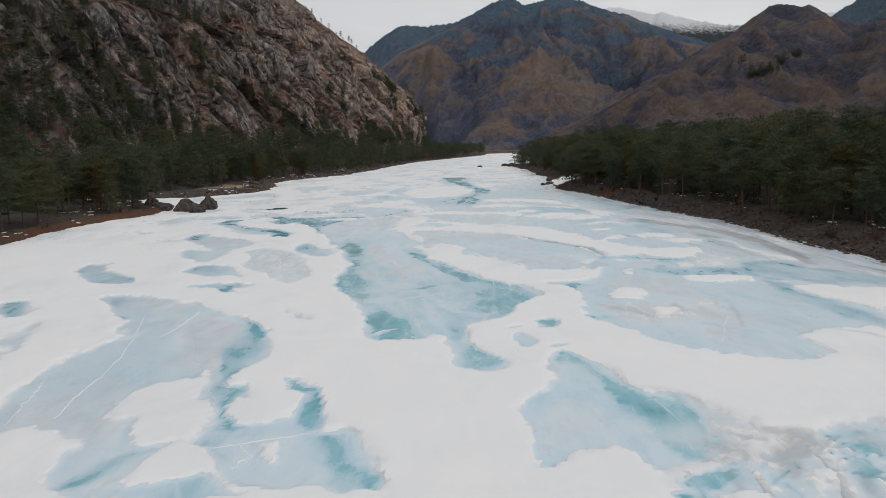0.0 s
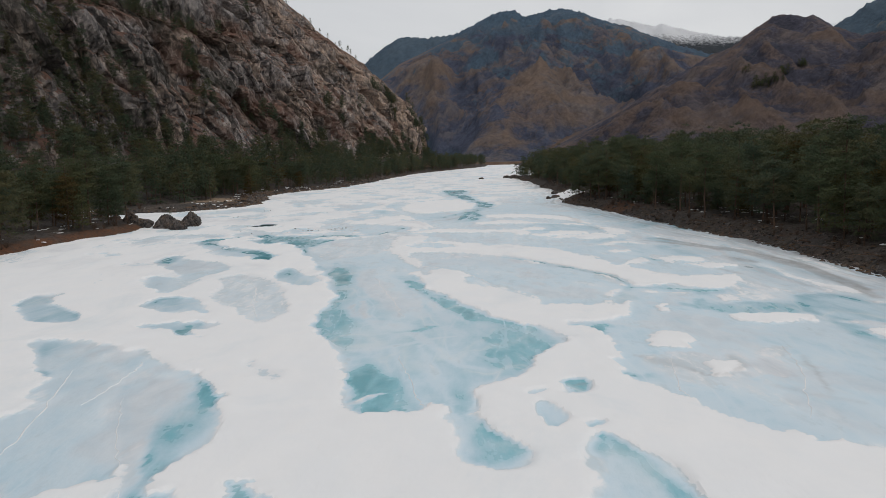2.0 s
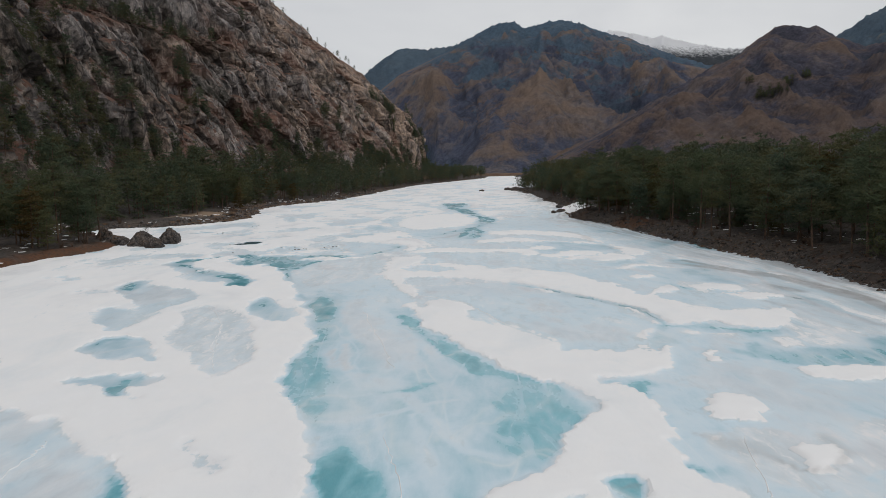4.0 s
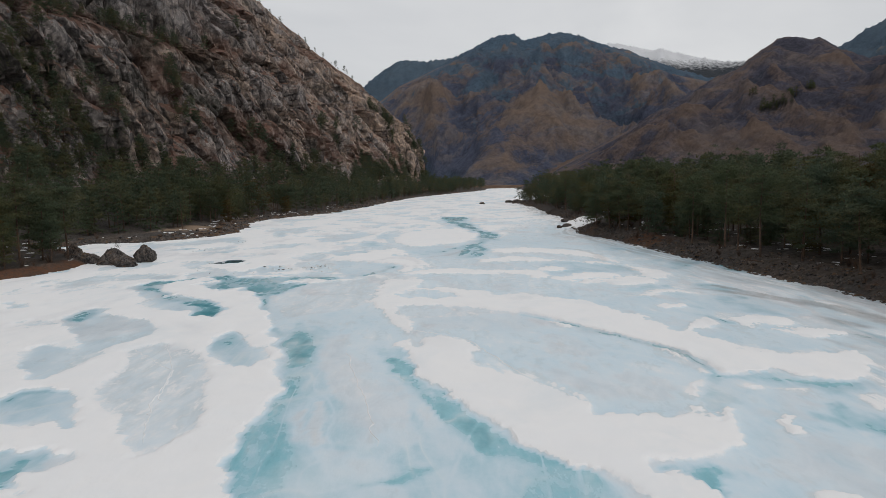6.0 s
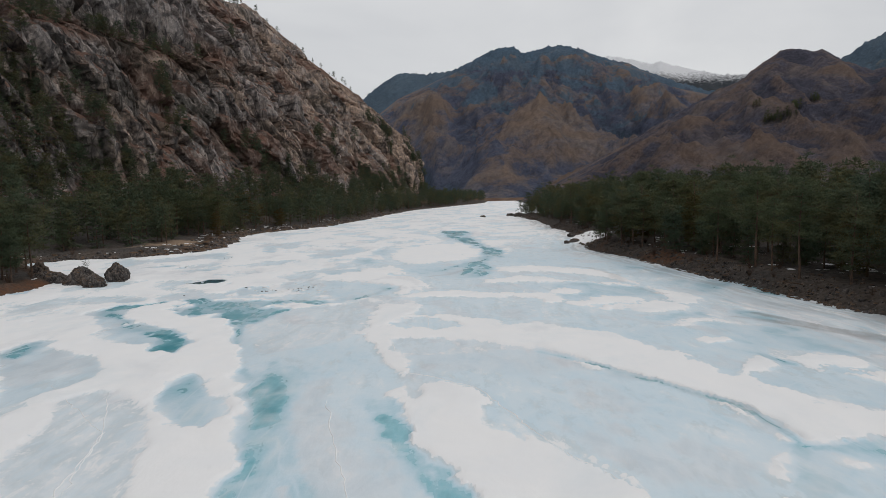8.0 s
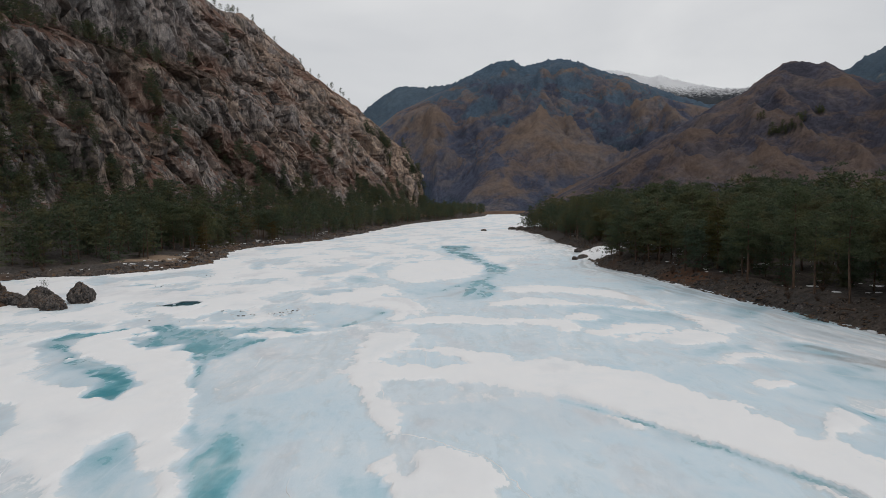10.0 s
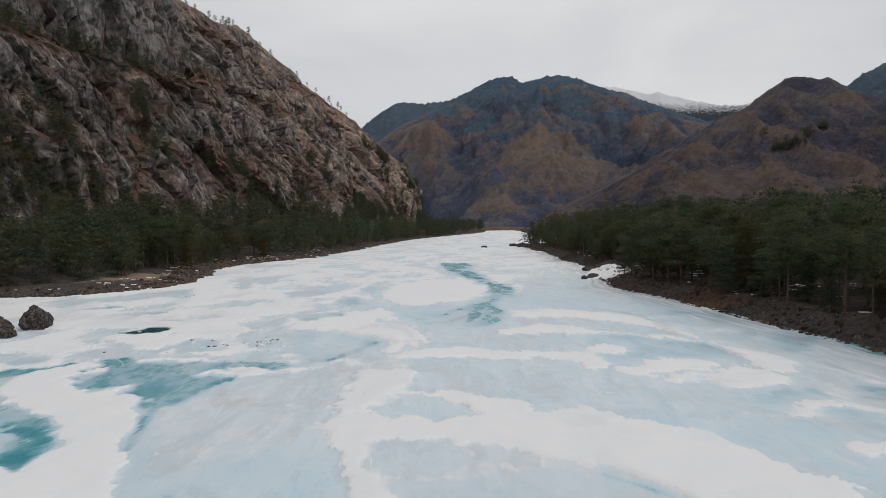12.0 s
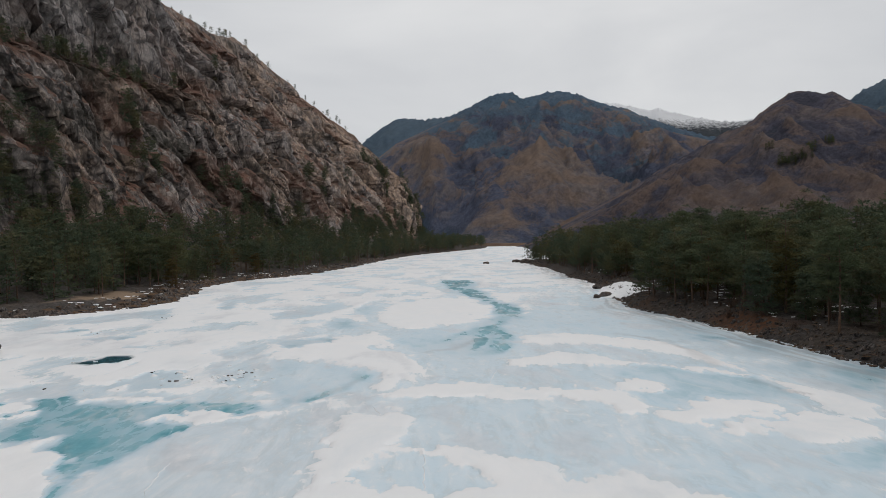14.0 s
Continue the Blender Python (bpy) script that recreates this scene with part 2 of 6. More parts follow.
    colour = mix(t, math_op(t, "MULTIPLY", wall, ramp(t, grain, (0.36, 0.0), (0.56, 0.7))), colour, (0.37, 0.365, 0.375))
    colour = mix(t, math_op(t, "MULTIPLY", talus, ramp(t, grain, (0.35, 1.0), (0.6, 0.45))), colour, sod)
    # Scrub patches, with gully shade painted in the same dark tone.
    colour = mix(t, math_op(t, "MULTIPLY", scrub_shade, ramp(t, grain, (0.4, 1.0), (0.7, 0.3))), colour, (0.042, 0.040, 0.034))
    t.links.new(colour, b.inputs["Base Color"])
    b.inputs["Specular IOR Level"].default_value = 0.15
    bump(t, b, math_op(t, "ADD", grain, math_op(t, "MULTIPLY", math_op(t, "MINIMUM", crack, 0.2), 3.0)), 0.9, 1.6 / scale)
    return m


def mountain_material(name, low, high, wood, snow_from=9999.0, scale=1.0):
    m, t, b, pos = material(name, 0.95)
    broad = noise_at(t, pos, 0.0065 * scale, 9.0, 0.62, 0.5)
    fine = noise_at(t, pos, 0.055 * scale, 9.0, 0.74)
    patches = noise_at(t, stretched(t, pos, (1, 1, 1.5), (0, radians(28), 0)), 0.010 * scale, 10.0, 0.68, 0.6)
    rib = node(t, "ShaderNodeAttribute", {"attribute_name": "rib"}).outputs["Fac"]
    grove = node(t, "ShaderNodeAttribute", {"attribute_name": "grove"}).outputs["Fac"]
    # Relief shading put into colour: ribs paler and grassier, hollows darker and wooded.
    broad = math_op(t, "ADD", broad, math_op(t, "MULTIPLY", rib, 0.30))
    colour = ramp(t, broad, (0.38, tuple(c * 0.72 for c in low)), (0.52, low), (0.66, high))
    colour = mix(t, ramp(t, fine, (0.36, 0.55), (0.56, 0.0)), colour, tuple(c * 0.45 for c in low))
    # Ravine lines take a dark tone in place of shade.
    ravine_shade = math_op(t, "ADD", rib, math_op(t, "MULTIPLY", math_op(t, "SUBTRACT", fine, 0.5), 0.5))
    colour = mix(t, ramp(t, math_op(t, "ADD", ravine_shade, 0.5), (0.24, 0.75), (0.44, 0.0)), colour, tuple(c * 0.5 for c in wood))
    height = node(t, "ShaderNodeSeparateXYZ", Vector=pos).outputs["Z"]
    dry = noise_at(t, stretched(t, pos, (1, 1, 2.4), (0, radians(-32), 0)), 0.0095 * scale, 9.0, 0.70, 0.9)
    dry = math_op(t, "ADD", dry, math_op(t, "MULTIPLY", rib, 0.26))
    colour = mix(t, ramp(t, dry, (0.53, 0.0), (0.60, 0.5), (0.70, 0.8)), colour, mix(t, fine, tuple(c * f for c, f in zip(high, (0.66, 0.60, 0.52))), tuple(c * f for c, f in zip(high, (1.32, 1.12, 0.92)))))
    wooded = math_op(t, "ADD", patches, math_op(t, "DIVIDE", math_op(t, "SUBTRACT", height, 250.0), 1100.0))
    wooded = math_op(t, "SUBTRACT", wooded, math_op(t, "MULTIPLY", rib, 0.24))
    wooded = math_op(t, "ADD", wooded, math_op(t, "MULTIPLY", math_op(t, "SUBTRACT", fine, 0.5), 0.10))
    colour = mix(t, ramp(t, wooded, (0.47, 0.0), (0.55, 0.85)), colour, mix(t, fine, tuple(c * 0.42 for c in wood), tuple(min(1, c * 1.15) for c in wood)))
    speckle = noise_at(t, stretched(t, pos, (1, 1, 0.7)), 0.17 * scale, 5.0, 0.75)
    colour = mix(t, math_op(t, "MULTIPLY", ramp(t, speckle, (0.42, 0.5), (0.54, 0.0)), ramp(t, broad, (0.35, 1.0), (0.70, 0.35))), colour, tuple(c * 0.32 for c in low))
    colour = mix(t, math_op(t, "MULTIPLY", grove, ramp(t, fine, (0.35, 0.95), (0.62, 0.45))), colour, (0.030, 0.036, 0.036))
    lying = math_op(t, "ADD", math_op(t, "DIVIDE", math_op(t, "SUBTRACT", height, snow_from), 60.0), math_op(t, "MULTIPLY", math_op(t, "SUBTRACT", fine, 0.5), 2.6))
    colour = mix(t, math_op(t, "MULTIPLY", lying, 1.0, True), colour, (0.90, 0.91, 0.94))
    t.links.new(colour, b.inputs["Base Color"])
    b.inputs["Specular IOR Level"].default_value = 0.05
    bump(t, b, math_op(t, "ADD", math_op(t, "ADD", fine, patches), math_op(t, "MULTIPLY", speckle, 0.5)), 1.0, 18.0 / scale)
    return m


def soil_material():
    """Needle litter, dry grass and dark earth, with stones towards the water."""
    m, t, b, pos = material("bank_soil", 0.95)
    broad = noise_at(t, pos, 0.11, 5.0, 0.6, 0.4)
    fine = noise_at(t, pos, 1.7, 7.0, 0.7)
    stone = node(t, "ShaderNodeTexVoronoi", Vector=pos, Scale=2.2).outputs["Color"]
    earth = ramp(t, fine, (0.3, (0.026, 0.024, 0.022)), (0.7, (0.104, 0.090, 0.083)))
    straw = ramp(t, fine, (0.3, (0.042, 0.033, 0.027)), (0.7, (0.135, 0.100, 0.076)))
    colour = mix(t, ramp(t, broad, (0.46, 0.0), (0.60, 0.85)), earth, straw)
    colour = mix(t, 0.35, colour, mix(t, node(t, "ShaderNodeSeparateColor", Color=stone).outputs[0], (0.022, 0.021, 0.020), (0.135, 0.124, 0.116)))
    sand = node(t, "ShaderNodeAttribute", {"attribute_name": "sand"}).outputs["Fac"]
    rust = node(t, "ShaderNodeAttribute", {"attribute_name": "rust"}).outputs["Fac"]
    colour = mix(t, math_op(t, "MULTIPLY", rust, ramp(t, fine, (0.35, 0.3), (0.6, 1.0))), colour, mix(t, fine, (0.07, 0.032, 0.017), (0.18, 0.088, 0.050)))
    colour = mix(t, sand, colour, mix(t, fine, (0.19, 0.13, 0.09), (0.33, 0.25, 0.18)))
    t.links.new(colour, b.inputs["Base Color"])
    b.inputs["Specular IOR Level"].default_value = 0.1
    bump(t, b, fine, 0.8, 0.25)
    return m


def needle_material(name, dark, light):
    m, t, b, pos = material(name, 0.75)
    own = node(t, "ShaderNodeObjectInfo").outputs["Random"]
    leaf = node(t, "ShaderNodeNewGeometry").outputs["Random Per Island"]
    patch = noise_at(t, pos, 0.16, 2.0)
    colour = mix(t, math_op(t, "ADD", math_op(t, "MULTIPLY", leaf, 0.40), 0.22), dark, light)
    colour = mix(t, ramp(t, patch, (0.44, 0.0), (0.66, 0.72)), colour, (0.150, 0.124, 0.060))
    colour = mix(t, math_op(t, "MULTIPLY", own, 0.55), colour, (0.088, 0.102, 0.046))
    t.links.new(colour, b.inputs["Base Color"])
    b.inputs["Specular IOR Level"].default_value = 0.05
    through_light = node(t, "ShaderNodeBsdfTranslucent", Color=colour)
    both = node(t, "ShaderNodeMixShader")
    both.inputs[0].default_value = 0.38
    t.links.new(b.outputs[0], both.inputs[1])
    t.links.new(through_light.outputs[0], both.inputs[2])
    t.links.new(both.outputs[0], t.nodes["Material Output"].inputs[0])
    return m


def bark_material():
    m, t, b, pos = material("pine_bark", 0.9)
    fine = noise_at(t, stretched(t, pos, (4, 4, 0.8)), 2.0, 5.0, 0.6)
    t.links.new(ramp(t, fine, (0.35, (0.035, 0.026, 0.022)), (0.65, (0.15, 0.088, 0.055))), b.inputs["Base Color"])
    bump(t, b, fine, 0.6, 0.05)
    return m


def snow_material():
    m, t, b, pos = material("old_snow", 0.85)
    fine = noise_at(t, pos, 1.3, 6.0, 0.6)
    t.links.new(ramp(t, fine, (0.3, (0.74, 0.75, 0.765)), (0.6, (0.86, 0.86, 0.865))), b.inputs["Base Color"])
    bump(t, b, fine, 0.4, 0.1)
    return m


def slush_material():
    m, t, b, pos = material("frozen_slush", 0.6)
    fine = noise_at(t, pos, 2.4, 8.0, 0.66)
    blot = noise_at(t, pos, 0.7, 5.0, 0.6, 0.5)
    colour = ramp(t, fine, (0.3, (0.52, 0.53, 0.545)), (0.65, (0.74, 0.745, 0.75)))
    colour = mix(t, ramp(t, blot, (0.5, 0.0), (0.7, 0.6)), colour, (0.40, 0.47, 0.50))
    t.links.new(colour, b.inputs["Base Color"])
    bump(t, b, fine, 0.6, 0.08)
    return m


ICE = ice_material()
SLUSH = slush_material()
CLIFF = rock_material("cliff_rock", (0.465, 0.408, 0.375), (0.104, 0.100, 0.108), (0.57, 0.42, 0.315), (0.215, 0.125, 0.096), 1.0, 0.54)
BOULDER = rock_material("boulder_rock", (0.215, 0.19, 0.175), (0.045, 0.043, 0.045), (0.26, 0.18, 0.125), (0.16, 0.10, 0.06), 7.0, 0.80)
SOIL = soil_material()
SNOW = snow_material()
BARK = bark_material()
NEEDLES = needle_material("pine_needles", (0.036, 0.056, 0.045), (0.135, 0.168, 0.108))
RUST_NEEDLES = needle_material("rust_pine_needles", (0.05, 0.034, 0.012), (0.12, 0.070, 0.024))
# Haze is mixed into the next three: bluish low and wood tones.
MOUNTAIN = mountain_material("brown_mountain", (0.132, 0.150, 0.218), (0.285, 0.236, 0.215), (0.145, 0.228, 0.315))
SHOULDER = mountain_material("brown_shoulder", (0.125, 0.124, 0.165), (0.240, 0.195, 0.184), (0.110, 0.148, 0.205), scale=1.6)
HAZED_RIDGE = mountain_material("hazed_ridge", (0.15, 0.19, 0.235), (0.235, 0.255, 0.265), (0.135, 0.20, 0.27))
SNOW_RIDGE = mountain_material("snowy_ridge", (0.10, 0.10, 0.10), (0.20, 0.19, 0.18), (0.08, 0.095, 0.115), 520.0)

# ---- plan: the two waterlines and the foot of the cliff ----
LEFT_Y = (-400, 0, 104, 125, 144, 161, 172, 182, 204, 212, 216, 222, 231, 244, 270, 296, 318, 340, 366, 400, 450, 500, 650, 926, 1065, 1300)
LEFT_X = (-60, -61, -61.5, -63, -60.5, -57.5, -59, -70, -86, -76, -66, -60, -56.5, -55, -58, -62.5, -61, -51.5, -44, -39.5, -33, -31, -9, 57, 70, 75)
RIGHT_Y = (-400, 0, 75, 89, 116, 136, 166, 201, 218, 236, 281, 315, 420, 462, 480, 640, 1000, 1300)
RIGHT_X = (49, 49, 48.5, 47.7, 48, 45.4, 42.2, 39, 35.6, 38, 43.5, 42.5, 46, 43, 58, 110, 230, 300)
FOOT_Y = (-400, 60, 200, 291, 378, 463, 560, 735, 790, 900, 1100)
FOOT_X = (-170, -150, -125, -105, -88, -68, -50, -13, -10, 5, 20)


def left_line(y):
    fray = smooth(168, 195, y) * smooth(900, 500, y)
    return np.interp(y, LEFT_Y, LEFT_X) + fray * (1.2 * gnoise(y / 17, 1.5) + 1.2 * gnoise(y / 7.5, 4.5) + 0.7 * gnoise(y / 2.8, 8.5))


def right_line(y):
    return np.interp(y, RIGHT_Y, RIGHT_X) + 0.7 * gnoise(y / 6.5, 14.5) + 0.45 * gnoise(y / 2.4, 18.5)


def foot_line(y):
    return np.minimum(np.interp(y, FOOT_Y, FOOT_X), left_line(y) - 14)


def left_ground(x, y):
    """Height of the bank between the water and the foot of the cliff."""
    d = left_line(y) - x
    span = left_line(y) - foot_line(y)
    h = 1.5 * smooth(-0.6, 3.5, d) + 0.5 * smooth(5, 12, d) - 0.35
    h = h + 11.0 * smooth(0.30, 1.05, d / span)
    rough = 0.55 * fbm(x / 7, y / 7, 0.3, 4) + 0.28 * fbm(x / 1.7, y / 1.7, 1.3, 3)
    return h + rough * smooth(-1, 4, d) + 0.25 * fbm(x / 2.6, y / 2.6, 5.0, 3)


def right_ground(x, y):
    d = x - right_line(y)
    top = 2.4 - 0.9 * smooth(330, 460, y)
    h = top * smooth(-0.8, 5.5, d) - 0.35 + 0.06 * np.maximum(d - 9, 0)
    gap = np.exp(-((y - 255) / 18) ** 2) * smooth(14, 3, d)
    h = h * (1 - 0.55 * gap)
    rough = 0.6 * fbm(x / 8, y / 8, 2.3, 4) + 0.3 * fbm(x / 1.9, y / 1.9, 4.3, 3)
    return h + rough * smooth(-0.5, 4, d) + 0.25 * fbm(x / 2.6, y / 2.6, 7.0, 3)


# ---- setting: ground, ice, banks ----
def build_ground():
    r = np.concatenate([[0], np.geomspace(60, 4700, 26)])
    a = np.linspace(0, 2 * math.pi, 73)
    rr, aa = np.meshgrid(r, a, indexing="ij")
    x, y = rr * np.cos(aa), 300 + rr * np.sin(aa)
    z = -1.2 + 0.4 * fbm(x / 90, y / 90)
    ob = new("ground", mesh_from("ground", np.stack([x, y, z], -1).reshape(-1, 3), grid_faces(len(r), len(a)), SOIL))
    return tagged(ob, "dark brown valley floor of soil and dry grass", "ground", kind="structure")


build_ground()

ICE_STROKES = []


def stroke(kind):
    """A brush that lays one chain of (x, y, radius) on the ice, with the softness of its edge; later ones lie over earlier ones."""
    return lambda value, edge, *nodes: ICE_STROKES.append((kind, value, edge, nodes))


def patch(kind):
    """A brush that lays a rounded patch with corners (x, y) on the ice."""
    return lambda value, edge, *corners: ICE_STROKES.append((kind, value, edge, corners))


melt, grey, water, dirt = stroke("melt"), stroke("grey"), stroke("water"), stroke("dirt")
melt_patch, grey_patch = patch("melt"), patch("grey")
melt_patch(0.36, 0.55, (-12.8, 231.1), (13.2, 206.3), (25.6, 225.3), (40.1, 181.2), (42.5, 151.6), (23.1, 118.3), (0.4, 119.4), (-1.6, 136.6), (0.7, 155), (-3.2, 170.2))
melt_patch(0, 0.22, (-2.1, 147), (3.7, 149.1), (9.8, 146.1), (15, 145.7), (16.9, 142.1), (17.1, 138.1), (15, 136.4), (13.9, 140.9), (9.4, 142.7), (3.6, 144.2), (-1.9, 143.5))
melt_patch(0, 0.21, (17.5, 137.1), (20, 137.9), (23.1, 140.7), (25.5, 140.1), (26.1, 137.5), (22.5, 135.9), (20, 134.4), (18.2, 133.7), (17.1, 134.6))
melt_patch(0, 0.20, (20.3, 132), (23.1, 133.4), (27.3, 135.6), (29.9, 134.6), (30.1, 131.4), (27.5, 128.7), (24.6, 128.6), (23.6, 131), (21.4, 131.2))
melt_patch(0, 0.28, (8.9, 161), (13.6, 165.2), (17.8, 164.8), (20.3, 160), (23.2, 158), (27, 154.4), (30, 151.1), (25.8, 152.3), (21.8, 154.8), (17.7, 158.5), (13.2, 158.9), (9.1, 157.5))
melt_patch(0, 0.24, (16.9, 148.1), (19.4, 150), (21.1, 147.2), (19.5, 144.9), (16.8, 145.6))
melt_patch(0.56, 0.42, (18.6, 155.1), (22.7, 158), (26.5, 152.9), (30.6, 150.2), (31.5, 144.5), (30.8, 141.2), (27.8, 141.4), (25.2, 142.6), (22.1, 141.8), (19, 138.9), (17.6, 140), (17.9, 144.3), (21, 145.3), (21.5, 150.4), (18.2, 151.2))
melt_patch(0, 0.15, (0.2, 126.5), (2.3, 127.6), (4.9, 126.2), (7.3, 124.4), (8.4, 121.8), (9.5, 120), (10.8, 121.7), (11.7, 123.2), (12.5, 121.6), (13.7, 118.7), (7.6, 119), (5.9, 121), (4, 123.6), (1.9, 125.3))
melt_patch(0, 0.29, (10.6, 178.7), (18.5, 183.5), (24.5, 177.2), (29.5, 170.7), (30.2, 155.7), (31.7, 146.9), (33.9, 142), (32.2, 134.4), (30, 135.4), (30.4, 142.3), (30.6, 150.2), (28.7, 159.3), (25.3, 167.5), (20, 172.6), (13.4, 173.2))
melt_patch(0.42, 0.67, (10.1, 190.9), (19.2, 210.1), (27.5, 209), (30.6, 195.7), (37.5, 191.2), (40.1, 181.2), (39, 173.1), (33.8, 173.6), (28.6, 179.5), (22.2, 183.1), (15.2, 187))
melt_patch(0.62, 0.47, (38.4, 153.4), (43.6, 158), (43.4, 153), (38.1, 144), (36.4, 144.1), (36.5, 147.9))
melt_patch(0.62, 0.49, (36.2, 156.9), (39.2, 158.3), (36.9, 153.6), (34.9, 152.8))
melt_patch(0.47, 0.58, (37.3, 175.8), (40.7, 175.5), (40.5, 166), (37.5, 162.2), (36, 167.3))
melt_patch(0.58, 0.61, (34.4, 181.8), (37.3, 175.8), (33.6, 171.2))
dirt(0.45, 0.56, (25.1, 182.8, 0.31), (28.2, 177.9, 0.56), (29.6, 167.1, 0.56), (28.6, 155.8, 0.31))
dirt(0.45, 0.42, (29.4, 149.8, 0.22), (30, 143.4, 0.41), (31.1, 141.8, 0.22))
melt_patch(0.58, 0.30, (23.5, 126.4), (26.1, 126.3), (29.1, 128.6), (25.8, 122.9), (24, 123.5))
melt_patch(0, 0.47, (-7.9, 209), (-6.2, 230.1), (0.2, 242.6), (8.5, 244.2), (12, 227.3), (11, 206.6), (8.3, 200.1), (3.8, 195.2), (-1, 188.9), (-5.4, 196.3))
melt_patch(0.5, 0.80, (2.9, 311.2), (11.1, 300.7), (11.5, 266), (11.2, 248.4), (13.6, 233.5), (16.6, 220.8), (15.8, 207.7), (12.4, 198), (10.1, 190.9), (10.2, 178.7), (9.1, 168.1), (6.7, 164.2), (3.2, 166.2), (-0.3, 169), (-2.1, 173.8), (-0.1, 179.8), (2.8, 182.3), (6.2, 191.4), (8.1, 197), (11.1, 202.2), (12.6, 221.4), (11.4, 233.8), (9, 253.7), (5.5, 267.1))
melt_patch(0.84, 0.99, (2.9, 311.2), (12.8, 308.9), (12.2, 285.2), (7.5, 279.2), (11.8, 269.9), (13.4, 252.9), (13.6, 239), (15.7, 226.8), (16.9, 217.5), (14.6, 206.1), (12.9, 204.5), (10.8, 194.4), (10.6, 202.3), (11.6, 221.5), (10.5, 238), (7.2, 257.5), (5.2, 273.2))
melt(0.8, 0.61, (11.2, 198.2, 0.49), (8.2, 187.8, 0.9), (6.9, 176.4, 0.9), (5.7, 169.3, 0.49))
melt(0.74, 0.58, (10.1, 192.3, 0.71), (10.2, 181.5, 1.3), (9.1, 171.3, 1.3), (7.5, 165.8, 0.71))
melt(0.72, 0.60, (7.8, 191.2, 0.71), (3.5, 179.4, 1.3), (-0.7, 173.7, 0.71))
melt(0.7, 0.56, (9.9, 187.6, 0.46), (9.3, 176.1, 0.84), (7.7, 169.1, 0.84), (5.3, 166, 0.46))
grey_patch(0.35, 0.90, (3.4, 176.7), (6.5, 181.9), (5.6, 171.6), (3.2, 168.7))
dirt(0.4, 0.55, (6.7, 179.1, 0.36), (3.3, 170.5, 0.65), (0.7, 168.9, 0.36))
melt_patch(0.64, 0.71, (-15.5, 199.9), (-14.2, 207.2), (-10.8, 200.9), (-11.6, 192.1), (-13.8, 193.7))
melt_patch(0.64, 0.84, (-13.2, 219.6), (-10.4, 228.3), (-9, 221.2), (-11.1, 213.2))
melt_patch(0.5, 1.06, (-3.1, 259.3), (-1.2, 262.6), (-2.9, 249.2))
melt_patch(0.44, 0.85, (-27.1, 216.4), (-22.3, 223.1), (-18, 238.4), (-14.7, 228.9), (-18.4, 210.4), (-23.2, 206.6))
melt_patch(0.6, 0.59, (-17.9, 178.9), (-14.1, 182.4), (-10.9, 179.8), (-14.1, 173.5), (-16.9, 173.8))
melt_patch(0.52, 0.61, (-3.6, 177.5), (-1, 185.7), (2.5, 195.4), (2.3, 179.5), (-0.7, 173.7))
melt_patch(0.44, 0.43, (-16, 163.2), (-10.9, 160.9), (-5.9, 157.1), (-3.6, 155.3), (-5, 147.2), (-7.6, 145), (-9.4, 141.9), (-11.8, 145.3), (-14.2, 153.2))
melt(0.66, 0.40, (-9, 142.5, 0.51), (-6.9, 147.3, 0.94), (-5.1, 153.9, 0.51))
dirt(0.35, 0.40, (-8.9, 142.9, 0.2), (-6.9, 147.3, 0.37), (-5.1, 153.4, 0.2))
melt_patch(0, 0.26, (-8.8, 162.6), (-4.1, 164), (-1.5, 156.7), (-2.6, 147), (-4, 147.1), (-3, 155.3), (-6.1, 158.8))
melt_patch(0.33, 0.30, (-13.8, 120.1), (-14.2, 126.1), (-12.6, 132.5), (-10.1, 139), (-6.7, 141.7), (-4.4, 136.8), (-4.9, 128), (-5.4, 123.5), (-6.1, 119.7))
grey_patch(0.245, 0.47, (-13.2, 120), (-13.5, 126.1), (-12.2, 131), (-9.9, 138), (-6.6, 140.7), (-4.7, 135.9), (-5.3, 128), (-5.7, 123.5), (-6.4, 119.7))
melt_patch(0, 0.17, (-6, 128), (-5.4, 135.2), (-3, 134.2), (-1.1, 135.7), (-0.9, 131.1), (-2.9, 127.9), (-3.5, 124.5), (-5, 121.6), (-5.6, 121.6))
melt_patch(0.3, 0.34, (-5.1, 136), (-4.5, 141.5), (-2.2, 140.4), (-1.1, 135.7), (-2.2, 134.1), (-3.8, 133.9))
grey_patch(0.315, 0.54, (-5.1, 136), (-4.5, 141.5), (-2.2, 140.4), (-1.1, 135.7), (-2.2, 134.1), (-3.8, 133.9))
melt_patch(0.38, 0.26, (-4.5, 122.5), (-3, 125.5), (-0.5, 127.7), (1.7, 128.9), (1.6, 119.3), (-4.7, 119.6))
melt_patch(0, 0.14, (-5.8, 119.7), (-4.9, 121.4), (-3.1, 120.8), (-2.4, 119.5))
melt_patch(0.35, 0.43, (-36.9, 149.5), (-33.1, 151.9), (-26.7, 148.8), (-19.4, 145.8), (-12.3, 145.3), (-13.1, 142.7), (-20.2, 144.1), (-30, 145.5), (-33.6, 143.5))
melt_patch(0.48, 0.28, (-17.6, 120.2), (-17.5, 122.7), (-16.2, 126.2), (-15, 128.5), (-14.3, 129.8), (-14.1, 124), (-13.8, 120.1))
